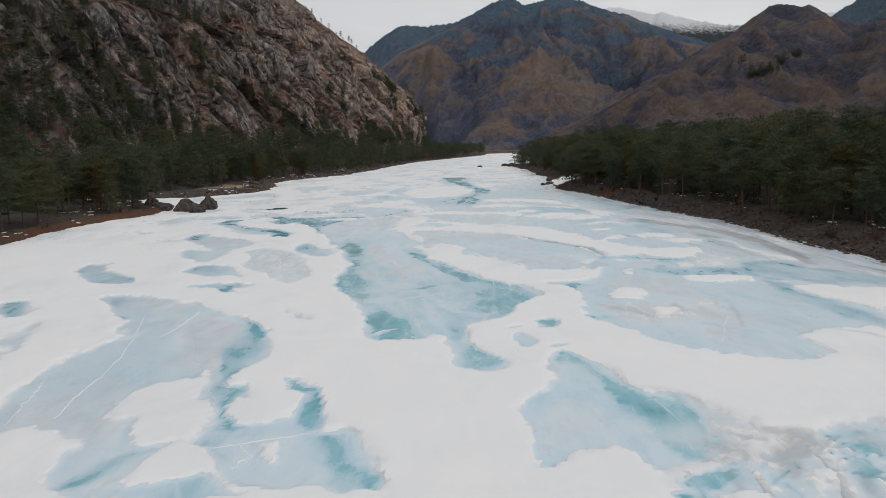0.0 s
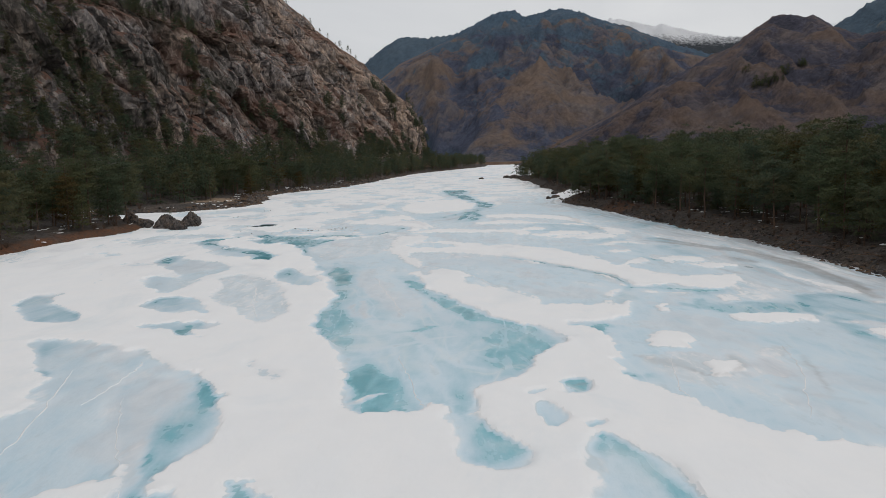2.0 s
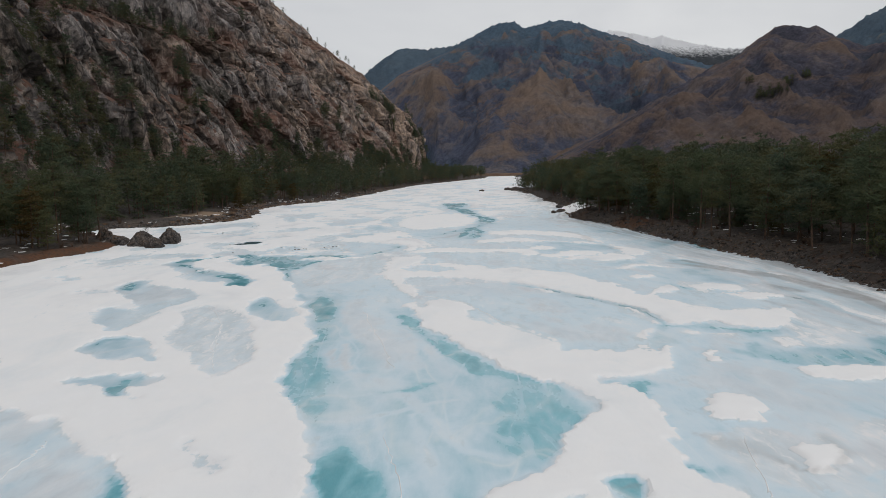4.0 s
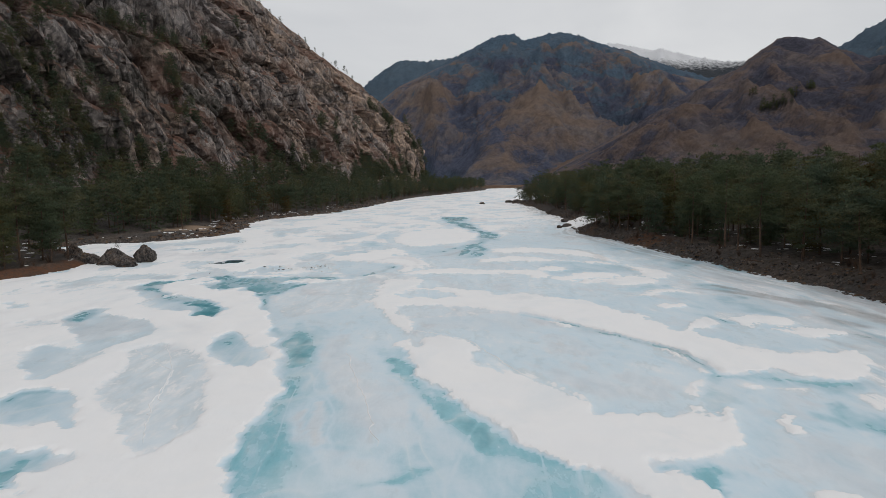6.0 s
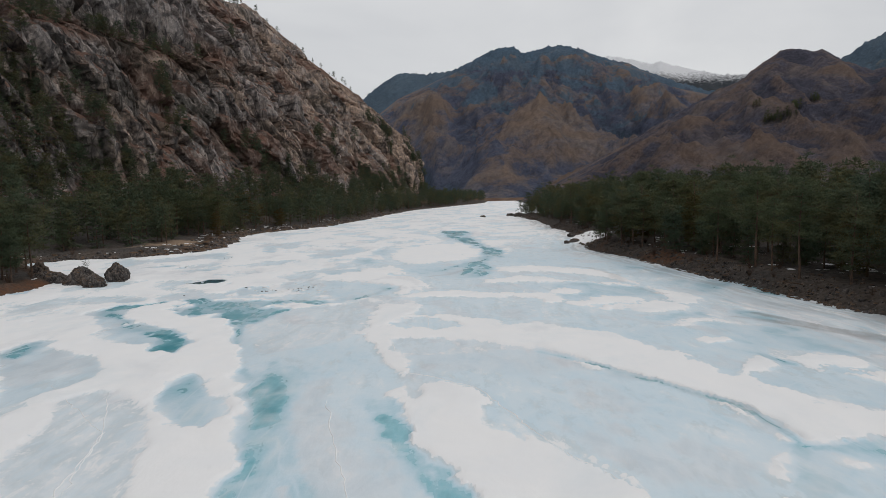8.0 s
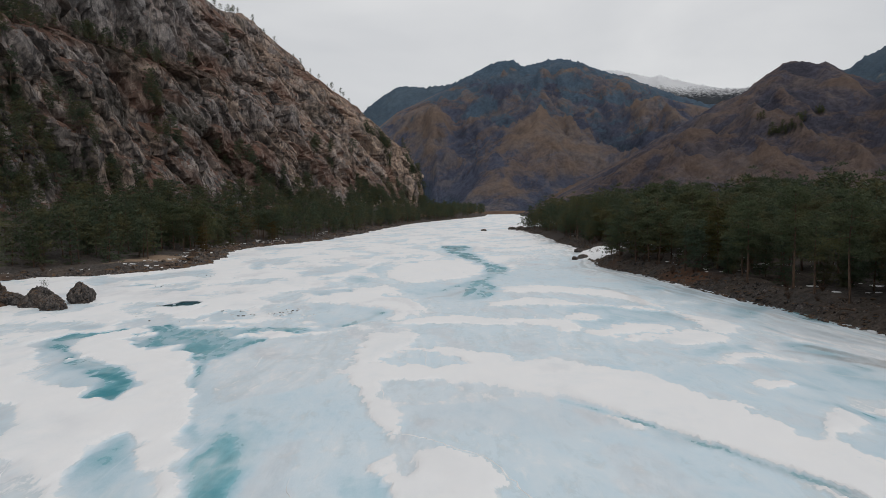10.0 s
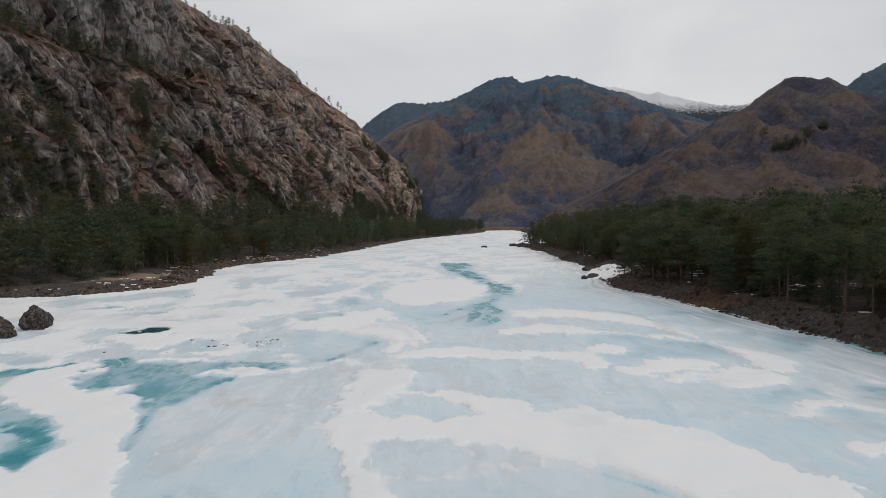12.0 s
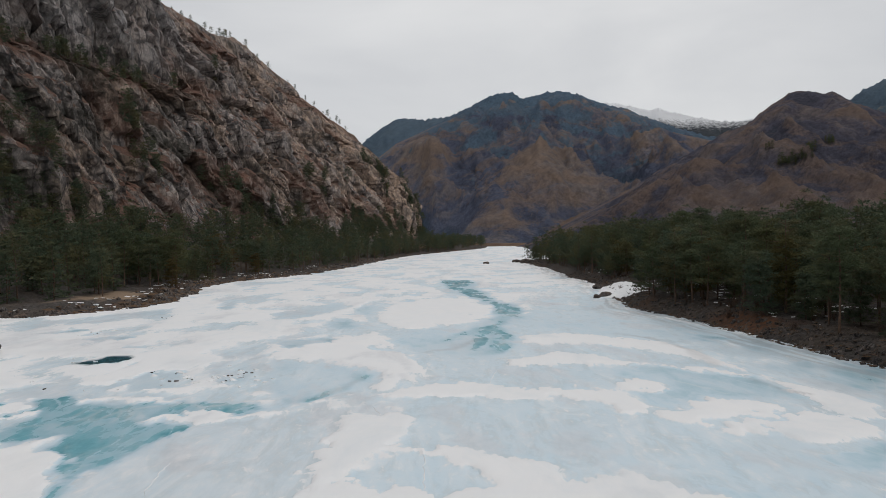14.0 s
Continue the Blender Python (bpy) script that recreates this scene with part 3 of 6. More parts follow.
melt_patch(0.72, 0.34, (-30.3, 137.6), (-30.2, 142.3), (-29.5, 145.4), (-24.3, 142.9), (-18.6, 143.1), (-12.9, 142.1), (-12.1, 139.5), (-14, 137.8), (-17.1, 138.5), (-17.9, 135.9), (-15.6, 135), (-15.2, 132.6), (-16.4, 128.6), (-17, 125.2), (-17.3, 122.2), (-17.6, 120.2), (-18, 120.3), (-19.8, 126.4), (-22, 128.9), (-24.1, 130.4), (-26.3, 130.5))
melt_patch(0.92, 0.42, (-31.9, 145.6), (-29.9, 145.7), (-29.1, 143.2), (-30.1, 142.9))
melt_patch(0.9, 0.33, (-21.3, 133.8), (-16.4, 135), (-15.2, 132.6), (-17.3, 129.3), (-18.5, 128.7), (-20.1, 130.1))
melt_patch(0.86, 0.35, (-28, 133.4), (-26.1, 137.3), (-23.2, 134.6), (-24.5, 131.1), (-26.7, 131.2))
melt_patch(0.78, 0.37, (-19.1, 141.9), (-15.2, 142.3), (-12.6, 140.7), (-15, 138.4), (-17.5, 139.8))
melt_patch(0, 0.18, (-25.6, 129.1), (-25.2, 131.8), (-23.1, 133.4), (-22, 132.3), (-22.7, 130.3), (-23.5, 129), (-21.4, 128.3), (-20.6, 125.9), (-18.8, 124.2), (-18.2, 122.2), (-18.1, 120.3), (-20.8, 120.4))
melt_patch(0, 0.23, (-30.3, 137.6), (-29.2, 140.2), (-28, 138.7), (-28.5, 136.6), (-29.6, 136.3))
melt_patch(0, 0.21, (-20.2, 136.9), (-18.1, 139.1), (-14, 137.8), (-17.6, 136.2), (-18.6, 135.6))
melt_patch(0, 0.18, (-21.9, 128.3), (-20.3, 128.2), (-19.6, 127.3), (-20.6, 126.7))
melt_patch(0.1, 0.29, (-18.5, 124.2), (-17.5, 126.3), (-16, 127.6), (-16.5, 125.4), (-17.5, 122.7))
melt_patch(0.44, 0.46, (-25.5, 148.7), (-27.4, 155.7), (-24, 158.6), (-21, 150.9), (-22.7, 148.5))
melt_patch(0.44, 0.46, (-27.7, 148.9), (-27.7, 153.7), (-26.3, 151.3))
grey_patch(0.35, 0.73, (-22.9, 156.9), (-19.4, 158.2), (-16.4, 154.8), (-17.4, 150.7), (-20.4, 152.3))
grey_patch(0.35, 0.97, (-45.4, 172), (-42.1, 176.3), (-36.4, 172.5), (-39.8, 168.5))
melt_patch(0.45, 0.32, (13.7, 119.8), (19.5, 119.3), (27.6, 118.8), (33.4, 116.6), (23, 98.8), (22, 101.4), (21.4, 105.3), (19.8, 109.4), (17.9, 114.4))
melt_patch(0.7, 0.37, (27.6, 118.8), (30.1, 119.5), (29.6, 116.9), (27.6, 116.2))
melt_patch(0.66, 0.34, (28, 112.3), (30.4, 111.4), (29.6, 110.1), (28, 110.9))
melt_patch(0.66, 0.42, (33.7, 127.9), (36.5, 127.6), (37.1, 123), (35.4, 120.1), (34.2, 123.2))
melt_patch(0.62, 0.42, (28.6, 127.1), (30.9, 128.1), (29, 124.7))
melt_patch(0, 0.20, (25.1, 112.4), (28.4, 114.5), (27.6, 111.6), (25.2, 110.4))
melt_patch(0, 0.21, (30.3, 116), (33.4, 116.6), (32, 114.2))
melt_patch(0, 0.22, (-36.1, 134.9), (-35.1, 140.8), (-31.7, 142.1), (-29, 134.3), (-25.3, 130.1), (-21.3, 128.6), (-19.3, 124.1), (-17.7, 116.7), (-16, 110.9), (-15.4, 107.3), (-12.3, 98.9), (-19.4, 99.2), (-21.9, 103.6), (-21.6, 106.6), (-21.6, 110), (-20.7, 111.2), (-22.6, 117.1), (-25.4, 121.6), (-29.1, 124.8), (-33.1, 129.5))
melt_patch(0.45, 0.41, (-39.4, 135.2), (-37, 133.6), (-33.7, 128.4), (-29, 122.8), (-26.5, 119.8), (-24.3, 114.9), (-25.5, 114.2), (-29.6, 117.5))
melt_patch(0.84, 0.42, (-38.3, 135.1), (-38.4, 139.5), (-35.3, 142.5), (-32.7, 143.3), (-33.9, 140.7), (-35.9, 137.8), (-35.4, 133.5), (-32.2, 128.3), (-28.6, 123.7), (-25.4, 121.6), (-22.8, 117.1), (-21.5, 113.2), (-21.2, 110.2), (-22.3, 110.7), (-24, 112), (-24.3, 114.1), (-24.3, 115.6), (-26.5, 119.8), (-30, 123.8), (-34.6, 129.6))
melt_patch(0.94, 0.36, (-26.7, 120.7), (-25, 120.6), (-22.8, 117.1), (-21.7, 113.3), (-21.4, 110.6), (-22.9, 112), (-23.7, 114.8), (-26.1, 118.9))
melt_patch(0.8, 0.46, (-29.5, 134.4), (-28.6, 138.6), (-24.4, 136.2), (-23.1, 133.8), (-25.3, 130.1), (-27.3, 131.5))
melt_patch(0.78, 0.43, (-23.3, 130), (-22.5, 135.2), (-18.5, 136.3), (-16.2, 135.5), (-17.1, 130.7), (-18.8, 128.4), (-18.4, 124), (-18.6, 122), (-21.3, 128.6))
melt(0.8, 0.35, (-18.6, 122, 0.36), (-17.3, 116.7, 0.65), (-16.9, 113.7, 0.36))
melt_patch(0.42, 0.30, (-16, 110.9), (-17.2, 120.1), (-13.8, 121.7), (-9, 119.5), (-5, 117.5), (-3, 108.9), (-1.8, 102.6), (-1.4, 98.4), (-12.3, 98.9), (-14.1, 104.2))
melt_patch(0.33, 0.37, (-17.8, 122), (-16.2, 133.3), (-10.3, 138.6), (-6.5, 129.9), (-6.1, 119.3), (-8.6, 113.2), (-11.7, 110.7), (-13.8, 109.5))
grey_patch(0.266, 0.59, (-17.8, 122), (-16.2, 133.3), (-10.3, 138.6), (-6.5, 129.9), (-6.1, 119.3), (-8.6, 113.2), (-11.7, 110.7), (-13.8, 109.5))
melt_patch(0.62, 0.27, (-12.4, 107.2), (-10.8, 104), (-11, 103.1), (-11.9, 105))
melt_patch(0.78, 0.24, (-11.9, 103.1), (-11.4, 103.6), (-10.1, 100.5), (-9.3, 98.8), (-10.4, 98.8), (-11.5, 101.4))
melt_patch(0.66, 0.25, (-14.1, 104.2), (-13, 103.2), (-11.2, 99.8), (-11.2, 98.8), (-12, 98.9))
melt_patch(0, 0.22, (-4.9, 128.5), (-2, 129.5), (2.1, 128), (3.8, 127.8), (7.1, 122.2), (5.3, 120.4), (2.8, 125.6), (-0, 127.4))
melt_patch(0, 0.23, (-5.9, 121.1), (-5, 129.8), (-4.7, 138.1), (-1.3, 136.3), (-0.9, 132), (-2.5, 129.6), (-3.6, 125), (-4.2, 121))
melt_patch(0.42, 0.25, (-0.9, 102.6), (-0.2, 105.9), (1.9, 106.9), (4.3, 105.2), (7.1, 105), (11.3, 102.8), (13.4, 100.1), (17.3, 97.5), (-0.4, 98.3), (-0.8, 100.8))
melt_patch(0, 0.17, (-5.8, 120.2), (-2.4, 120.9), (-0.7, 120.8), (2, 119.7), (7.1, 122.2), (11.5, 121.8), (13.7, 119.8), (17.1, 116.9), (19.5, 113.5), (19.6, 110.7), (18, 110.2), (19.4, 108.2), (21.4, 107.5), (21.9, 104.2), (22.1, 100.5), (22.6, 98.1), (22.1, 97.3), (19.9, 97.4), (19.1, 101.5), (16.7, 104.5), (14, 106.2), (11.5, 109.3), (9.6, 110.7), (7.7, 112.1), (4.9, 114.5), (2, 114.2), (-1.3, 114.9), (-2.7, 113.5), (-2.8, 110.1), (-1.2, 106.5), (-0.8, 100.8), (-1, 98.4), (-1.5, 98.4), (-2.1, 102.6), (-3.5, 110.2), (-4.9, 115.9))
melt_patch(0.3, 0.28, (2, 113.9), (4.9, 114.5), (7.6, 111.5), (11.3, 108.7), (12.7, 104.7), (10.2, 104.8), (7.2, 106.1), (5.2, 108.4), (2.4, 106.3), (1.9, 108.6))
grey_patch(0.42, 0.45, (2, 113.9), (4.9, 114.5), (7.6, 111.5), (11.3, 108.7), (12.7, 104.7), (10.2, 104.8), (7.2, 106.1), (5.2, 108.4), (2.4, 106.3), (1.9, 108.6))
melt_patch(0.38, 0.30, (-2.8, 114.2), (-1.3, 115.3), (2, 114.7), (3.2, 111.7), (1.9, 108.6), (0.4, 108.1), (-1.3, 108.2), (-2.4, 111.4))
grey_patch(0.21, 0.47, (-2.8, 114.2), (-1.3, 115.3), (2, 114.7), (3.2, 111.7), (1.9, 108.6), (0.4, 108.1), (-1.3, 108.2), (-2.4, 111.4))
grey_patch(0.28, 0.55, (10.2, 119.1), (12, 119.9), (12.1, 118.1), (10.3, 117.3))
grey_patch(0.35, 0.46, (-23.6, 106.7), (-22, 106.1), (-20.3, 103.6), (-20.3, 101.8), (-20.9, 101.8))
melt_patch(0.42, 0.44, (-32.1, 93.8), (-32.5, 97.7), (-28.6, 96.3), (-31.8, 102.1), (-35.6, 107.6), (-36.9, 113.7), (-36.1, 117), (-30.8, 111.5), (-27.3, 109.6), (-24.6, 103.9), (-24.7, 100.3), (-26.2, 95.2), (-25.9, 89.8), (-26.3, 86.1), (-28.3, 86.9))
melt_patch(0.72, 0.52, (-36.8, 110.6), (-37.2, 114.4), (-36, 116.3), (-33.9, 110.9), (-35.2, 109))
melt_patch(0.45, 0.30, (-26, 82.7), (-23.9, 82.8), (-22.1, 81.3), (-19, 75), (-19.7, 74.6), (-21.8, 77), (-23.4, 78.1))
melt(0.62, 0.33, (-25.9, 82.5, 0.2), (-24.5, 82.6, 0.37), (-22.8, 82, 0.2))
melt_patch(0.3, 0.31, (-23.9, 95), (-21.4, 97.8), (-18.5, 94.5), (-15.5, 89), (-13.6, 81.9), (-12.2, 76.4), (-12, 72.9), (-12.8, 69.9), (-14, 69.6), (-15.2, 73), (-17.2, 75.8), (-20.1, 80), (-21.7, 85), (-22.1, 89.5))
grey_patch(0.245, 0.49, (-23.9, 95), (-21.4, 97.8), (-18.5, 94.5), (-15.5, 89), (-13.6, 81.9), (-12.2, 76.4), (-12, 72.9), (-12.8, 69.9), (-14, 69.6), (-15.2, 73), (-17.2, 75.8), (-20.1, 80), (-21.7, 85), (-22.1, 89.5))
melt_patch(0.6, 0.37, (-17.1, 94.4), (-17.6, 100.8), (-16.4, 101.9), (-13.5, 94.1), (-12.2, 90.4), (-12.4, 88), (-13.6, 88.1), (-15.6, 91.5))
melt_patch(0.72, 0.40, (-17.5, 100.3), (-16.1, 100.7), (-15.5, 97.3), (-16.1, 96.3))
melt_patch(0.68, 0.37, (-14.9, 94.2), (-13.3, 95.1), (-12.8, 91.3))
melt_patch(0.85, 0.24, (-19, 70.2), (-18.9, 70.9), (-17.9, 69.8), (-17.4, 68.2), (-17.8, 68.1))
melt_patch(0.56, 0.31, (-11.9, 97), (-12.1, 102.7), (-10.3, 103.8), (-7.6, 102.3), (-5.2, 103.3), (-2.4, 99.4), (-1.7, 95.1), (-0.6, 89.5), (0.3, 84.9), (1.4, 80.9), (3.3, 76.4), (5.1, 71.9), (6.9, 68.9), (8, 66.8), (-8.7, 67.6), (-8.6, 71.1), (-8.5, 76.2), (-8.6, 82.8), (-10.3, 90.3))
melt_patch(0.4, 0.38, (-7.7, 99.5), (-5.3, 104.1), (-2.1, 102.5), (-0.9, 98.2), (-2, 93.2), (-4.2, 93.3), (-6.7, 95.5))
melt_patch(0.82, 0.29, (-11.7, 100.3), (-10.6, 102.6), (-8.7, 95.7), (-8.1, 86.9), (-7.5, 82.7), (-7.7, 77.1), (-8.2, 72.7), (-8.3, 69), (-7.7, 67.6), (-8.7, 67.6), (-8.8, 71.9), (-8.6, 76.7), (-8.4, 82.2), (-10.5, 92))
melt_patch(0.76, 0.22, (-8.4, 73.5), (-7.4, 74.3), (-6.4, 71), (-6.4, 67.5), (-7.9, 67.6))
melt_patch(0.84, 0.25, (-2.3, 90.5), (-0.6, 88.7), (1.1, 82.1), (3.1, 77.5), (5.1, 72.3), (6.9, 68.9), (8, 66.8), (5.1, 66.9), (3.8, 69), (2.3, 72.9), (0.8, 77.6), (-0.7, 83.6))
melt_patch(0.42, 0.28, (-8.2, 93.7), (-5.5, 97.5), (-2, 86.5), (-0.1, 76.6), (0.6, 71.4), (-0.4, 70.7), (-2.3, 73.1), (-4.2, 79), (-5.9, 83.9))
melt(0.3, 0.27, (-6.1, 90.8, 0.094), (-4, 83.8, 0.17), (-2.7, 77.8, 0.17), (-2, 73.1, 0.17), (-1.6, 67.3, 0.094))
melt(0.36, 0.24, (-6.4, 77, 0.22), (-6.4, 73.4, 0.4), (-5.3, 69.5, 0.22))
melt(0.36, 0.23, (-1.1, 83.6, 0.18), (1.2, 74.7, 0.33), (2.2, 69.1, 0.33), (2.7, 67.1, 0.18))
melt(0.36, 0.24, (-5.5, 79.1, 0.22), (-5.2, 73.3, 0.4), (-3.9, 68.8, 0.22))
melt(0.4, 0.23, (0.5, 78.7, 0.16), (1.8, 73.8, 0.29), (3.8, 68.4, 0.16))
melt_patch(0.42, 0.34, (-1.3, 107), (3, 108), (8.5, 109), (13, 102.9), (16.8, 97.7), (19.5, 91.4), (20.1, 84.8), (17.6, 79.8), (16.8, 76.6), (15.4, 75.2), (12.9, 74.9), (10.9, 75.5), (10.4, 79.1), (8.5, 84.3), (6.3, 89), (2.8, 99))
grey_patch(0.315, 0.69, (-2.6, 111.7), (2.2, 112.2), (8.6, 109.9), (13, 102.9), (8.7, 100.8), (2.9, 101.8), (-1.1, 103.7))
melt_patch(0, 0.16, (0.3, 93), (1, 96.9), (2.1, 99), (4.3, 90.8), (5.6, 85.9), (7, 84.4), (8.1, 84.3), (9.5, 81.6), (10.5, 78), (10.9, 75.2), (13.8, 74.8), (16.6, 75.1), (16.7, 72.9), (17.3, 70.8), (16.8, 69), (15.7, 68.4), (14.5, 67.8), (12.6, 67.3), (11.6, 66.6), (8.5, 66.8), (6.9, 69.2), (5.2, 73.1), (3.4, 78), (1.8, 83.4), (0.6, 87.8))
melt_patch(0.35, 0.32, (4.4, 92.6), (6.3, 89), (6.2, 84.4), (5.6, 85.9), (4.6, 87.5))
melt_patch(0.32, 0.31, (3.8, 98.9), (6.3, 89), (8.5, 84.3), (10.1, 79.2), (10.4, 77.2), (8.9, 80.4), (7, 84.4), (5.2, 90.8))
melt_patch(0.3, 0.38, (-1, 99.3), (-0.1, 101.6), (0.9, 98), (0.3, 93), (-0.5, 95))
grey_patch(0.42, 0.60, (-1, 99.3), (-0.1, 101.6), (0.9, 98), (0.3, 93), (-0.5, 95))
melt_patch(0.5, 0.50, (27.5, 121.2), (34.1, 118.4), (37.5, 112.4), (37.3, 106), (32.2, 106.5), (28.1, 110))
melt_patch(0.42, 0.41, (24.4, 99.3), (33.5, 103.5), (33.6, 98.5), (36.5, 93.8), (32.1, 91.3), (27.7, 90.7), (25.1, 94.8))
melt_patch(0, 0.26, (29.6, 103.9), (34.1, 104.9), (33.8, 100.9), (29.3, 100.8))
melt_patch(0, 0.25, (31.3, 98.7), (35.2, 98.8), (36.4, 95.9), (31.9, 95.9))
dirt(0.6, 0.46, (38.1, 104.5, 0.51), (38.7, 100.9, 0.94), (39.5, 99.1, 0.51))
dirt(0.4, 0.40, (33.6, 94.1, 0.31), (34, 92.4, 0.56), (34.4, 90.2, 0.31))
melt_patch(0.45, 0.25, (20.9, 79.6), (24.2, 79.4), (27.4, 78), (20.5, 66.2), (11.9, 66.6), (14.5, 67.8), (16.8, 69), (17.7, 72))
melt_patch(0.62, 0.31, (20.7, 83.4), (24.2, 83.1), (27.2, 82), (29.3, 81.4), (27.7, 78.6), (25.4, 79.9), (22.4, 80.7))
melt_patch(0.76, 0.27, (23.2, 74.3), (25.4, 76.1), (25.9, 75.5), (24.1, 72.5), (23.3, 72.9))
melt_patch(0.76, 0.21, (12.1, 66.6), (13.3, 67.9), (14.5, 67.8), (14.2, 66.5))
melt_patch(0, 0.15, (20.6, 74.4), (21.2, 73.9), (20.9, 71.8), (20, 71.5))
melt_patch(0, 0.21, (21.4, 97.3), (22.1, 94), (23.8, 89.3), (27.7, 89), (33.9, 89.3), (29.3, 81.4), (26, 83), (23, 84.6), (21.7, 87), (20.1, 93.2))
melt_patch(0.66, 0.29, (19.6, 83.5), (21, 83.4), (20.6, 79.6), (19.2, 75.5), (17.3, 74.6), (17, 76.1), (17.6, 78.7), (19.1, 80.9))
grey_patch(0.315, 0.45, (19.7, 82.1), (20.7, 82.1), (20, 78.5), (18.1, 75), (17.1, 75.6), (18.1, 78.6))
melt(0.86, 0.38, (10.1, 108.2, 0.16), (13.2, 104.2, 0.29), (16.1, 98.9, 0.29), (18.7, 94.3, 0.29), (20.5, 90.4, 0.29), (20.7, 85.5, 0.29), (20.7, 83.4, 0.16))
melt(0.8, 0.32, (20.7, 83.4, 0.16), (23.2, 82.5, 0.29), (26.1, 81, 0.29), (28.9, 80.6, 0.16))
dirt(0.45, 0.37, (13.2, 104.2, 0.2), (16.1, 98.9, 0.37), (18.7, 94.3, 0.37), (20.5, 90.4, 0.37), (20.7, 85.5, 0.2))
melt_patch(0.38, 0.29, (-28.5, 63.1), (-28.7, 65), (-26.6, 64.8), (-23.9, 63.5), (-19.7, 60.9), (-16.3, 56.7), (-13.4, 54.2), (-11.4, 50), (-10.4, 45.9), (-10.8, 43.8), (-11.1, 41.9), (-10.9, 40.1), (-16.6, 40.4), (-22.4, 50.7), (-23, 54.8), (-25.9, 58.7))
grey_patch(0.154, 0.39, (-21.3, 48.9), (-19.7, 51.5), (-16.1, 54.4), (-13.7, 52.1), (-12.7, 46), (-12.1, 42), (-11.9, 40.1), (-16.6, 40.4))
melt_patch(0.75, 0.34, (-29.2, 64.4), (-28.1, 65), (-26.6, 61.5), (-25.7, 58.6), (-23.6, 56), (-23.5, 54.9), (-25.9, 58.7))
melt_patch(0.45, 0.31, (-25.2, 62.8), (-20.2, 60.3), (-14.8, 55.4), (-13.4, 54.2), (-16.5, 55.5), (-18.3, 55.7), (-19.5, 52.5), (-21.6, 51.6), (-23.3, 56), (-24.8, 61.3))
melt_patch(0.64, 0.23, (-13.5, 54.2), (-11.6, 50.1), (-10.3, 45.9), (-10.8, 44.5), (-11.1, 42.5), (-10.9, 40.1), (-11.4, 40.1), (-12, 42.6), (-12.4, 46), (-12.7, 49.2))
melt(0.87, 0.21, (-11.3, 40.1, 0.36), (-11.8, 41.9, 0.65), (-12, 44.9, 0.36))
melt(0.78, 0.25, (-13, 53.1, 0.31), (-11.2, 48.3, 0.56), (-10.4, 45.9, 0.31))
melt(0.52, 0.24, (-17.6, 52.4, 0.22), (-16.2, 48.6, 0.4), (-13.2, 42, 0.4), (-12.3, 40.2, 0.22))
melt_patch(0.6, 0.46, (-38.7, 79.9), (-39.6, 85.6), (-34.9, 79.5), (-31.1, 75.5), (-29.7, 72.1), (-31.9, 71.9), (-34.1, 72.5))
melt(0.72, 0.50, (-38.7, 79.9, 0.31), (-39.4, 85.3, 0.56), (-36.6, 81.8, 0.31))
melt_patch(0.52, 0.44, (-25.8, 78.6), (-26.3, 82.7), (-23.5, 82.4), (-20.5, 78.1), (-21.6, 75.3), (-24.5, 76.5))
melt(0.68, 0.46, (-25.8, 78.6, 0.2), (-26, 82.1, 0.37), (-24.1, 82.5, 0.2))
melt_patch(0.56, 0.38, (-22.7, 69.5), (-21.2, 70.3), (-18.9, 70.1), (-18.1, 68.1), (-18.2, 65.5), (-19.7, 67.4))
melt_patch(0.82, 0.37, (-19.4, 67.7), (-18.4, 69.1), (-17.9, 65.1))
melt_patch(0.35, 0.28, (-11.1, 57), (-9.6, 55.1), (-8.9, 55), (-8.8, 52.8), (-9.8, 53.9))
grey_patch(0.42, 0.45, (-11.1, 57), (-9.6, 55.1), (-8.9, 55), (-8.8, 52.8), (-9.8, 53.9))
melt_patch(0.62, 0.26, (-6.1, 71), (-8.6, 68.2), (-5.9, 61.3), (-4.6, 55.9), (-3.9, 51.5), (-3.3, 47.8), (-2.4, 46.9), (-1.2, 46.5), (-0.4, 45.7), (0.2, 46.4), (1.6, 47.1), (2.1, 45.2), (2.1, 42.4), (2.6, 39.4), (4.9, 39.3), (5.4, 41.1), (4.5, 43), (3.7, 45.1), (3.2, 46.6), (3.8, 50.5), (5.3, 51.4), (6.7, 52.8), (8, 57.5), (10.3, 61.5), (9.1, 65.8), (6.7, 67.3), (2.5, 69.2), (-2, 70.6))
melt_patch(0.9, 0.25, (-4.2, 53.6), (-3.2, 55.8), (-1.8, 54.5), (-0.9, 50.3), (-0.1, 46.8), (-0.9, 46.1), (-2.4, 46.9), (-3.4, 48.7))
melt_patch(0.76, 0.19, (2.5, 42.4), (3.9, 44.3), (5.4, 41.1), (4.9, 39.3), (2.9, 39.4))
melt_patch(0.78, 0.31, (5.8, 67), (9.2, 66.7), (10.1, 61.6), (7.3, 55), (5.5, 54), (4.4, 57.7))
melt_patch(0.74, 0.34, (-8.4, 68.2), (-7, 74.4), (-4.9, 64.4), (-5.1, 59.8), (-6.5, 62.9))
melt(0, 0.24, (-3.1, 48.2, 0.11), (-2.6, 49.3, 0.2), (-1.9, 49.9, 0.11))
melt(0.42, 0.26, (-1.9, 61, 0.11), (-0.3, 51.2, 0.2), (0.6, 46.8, 0.11))
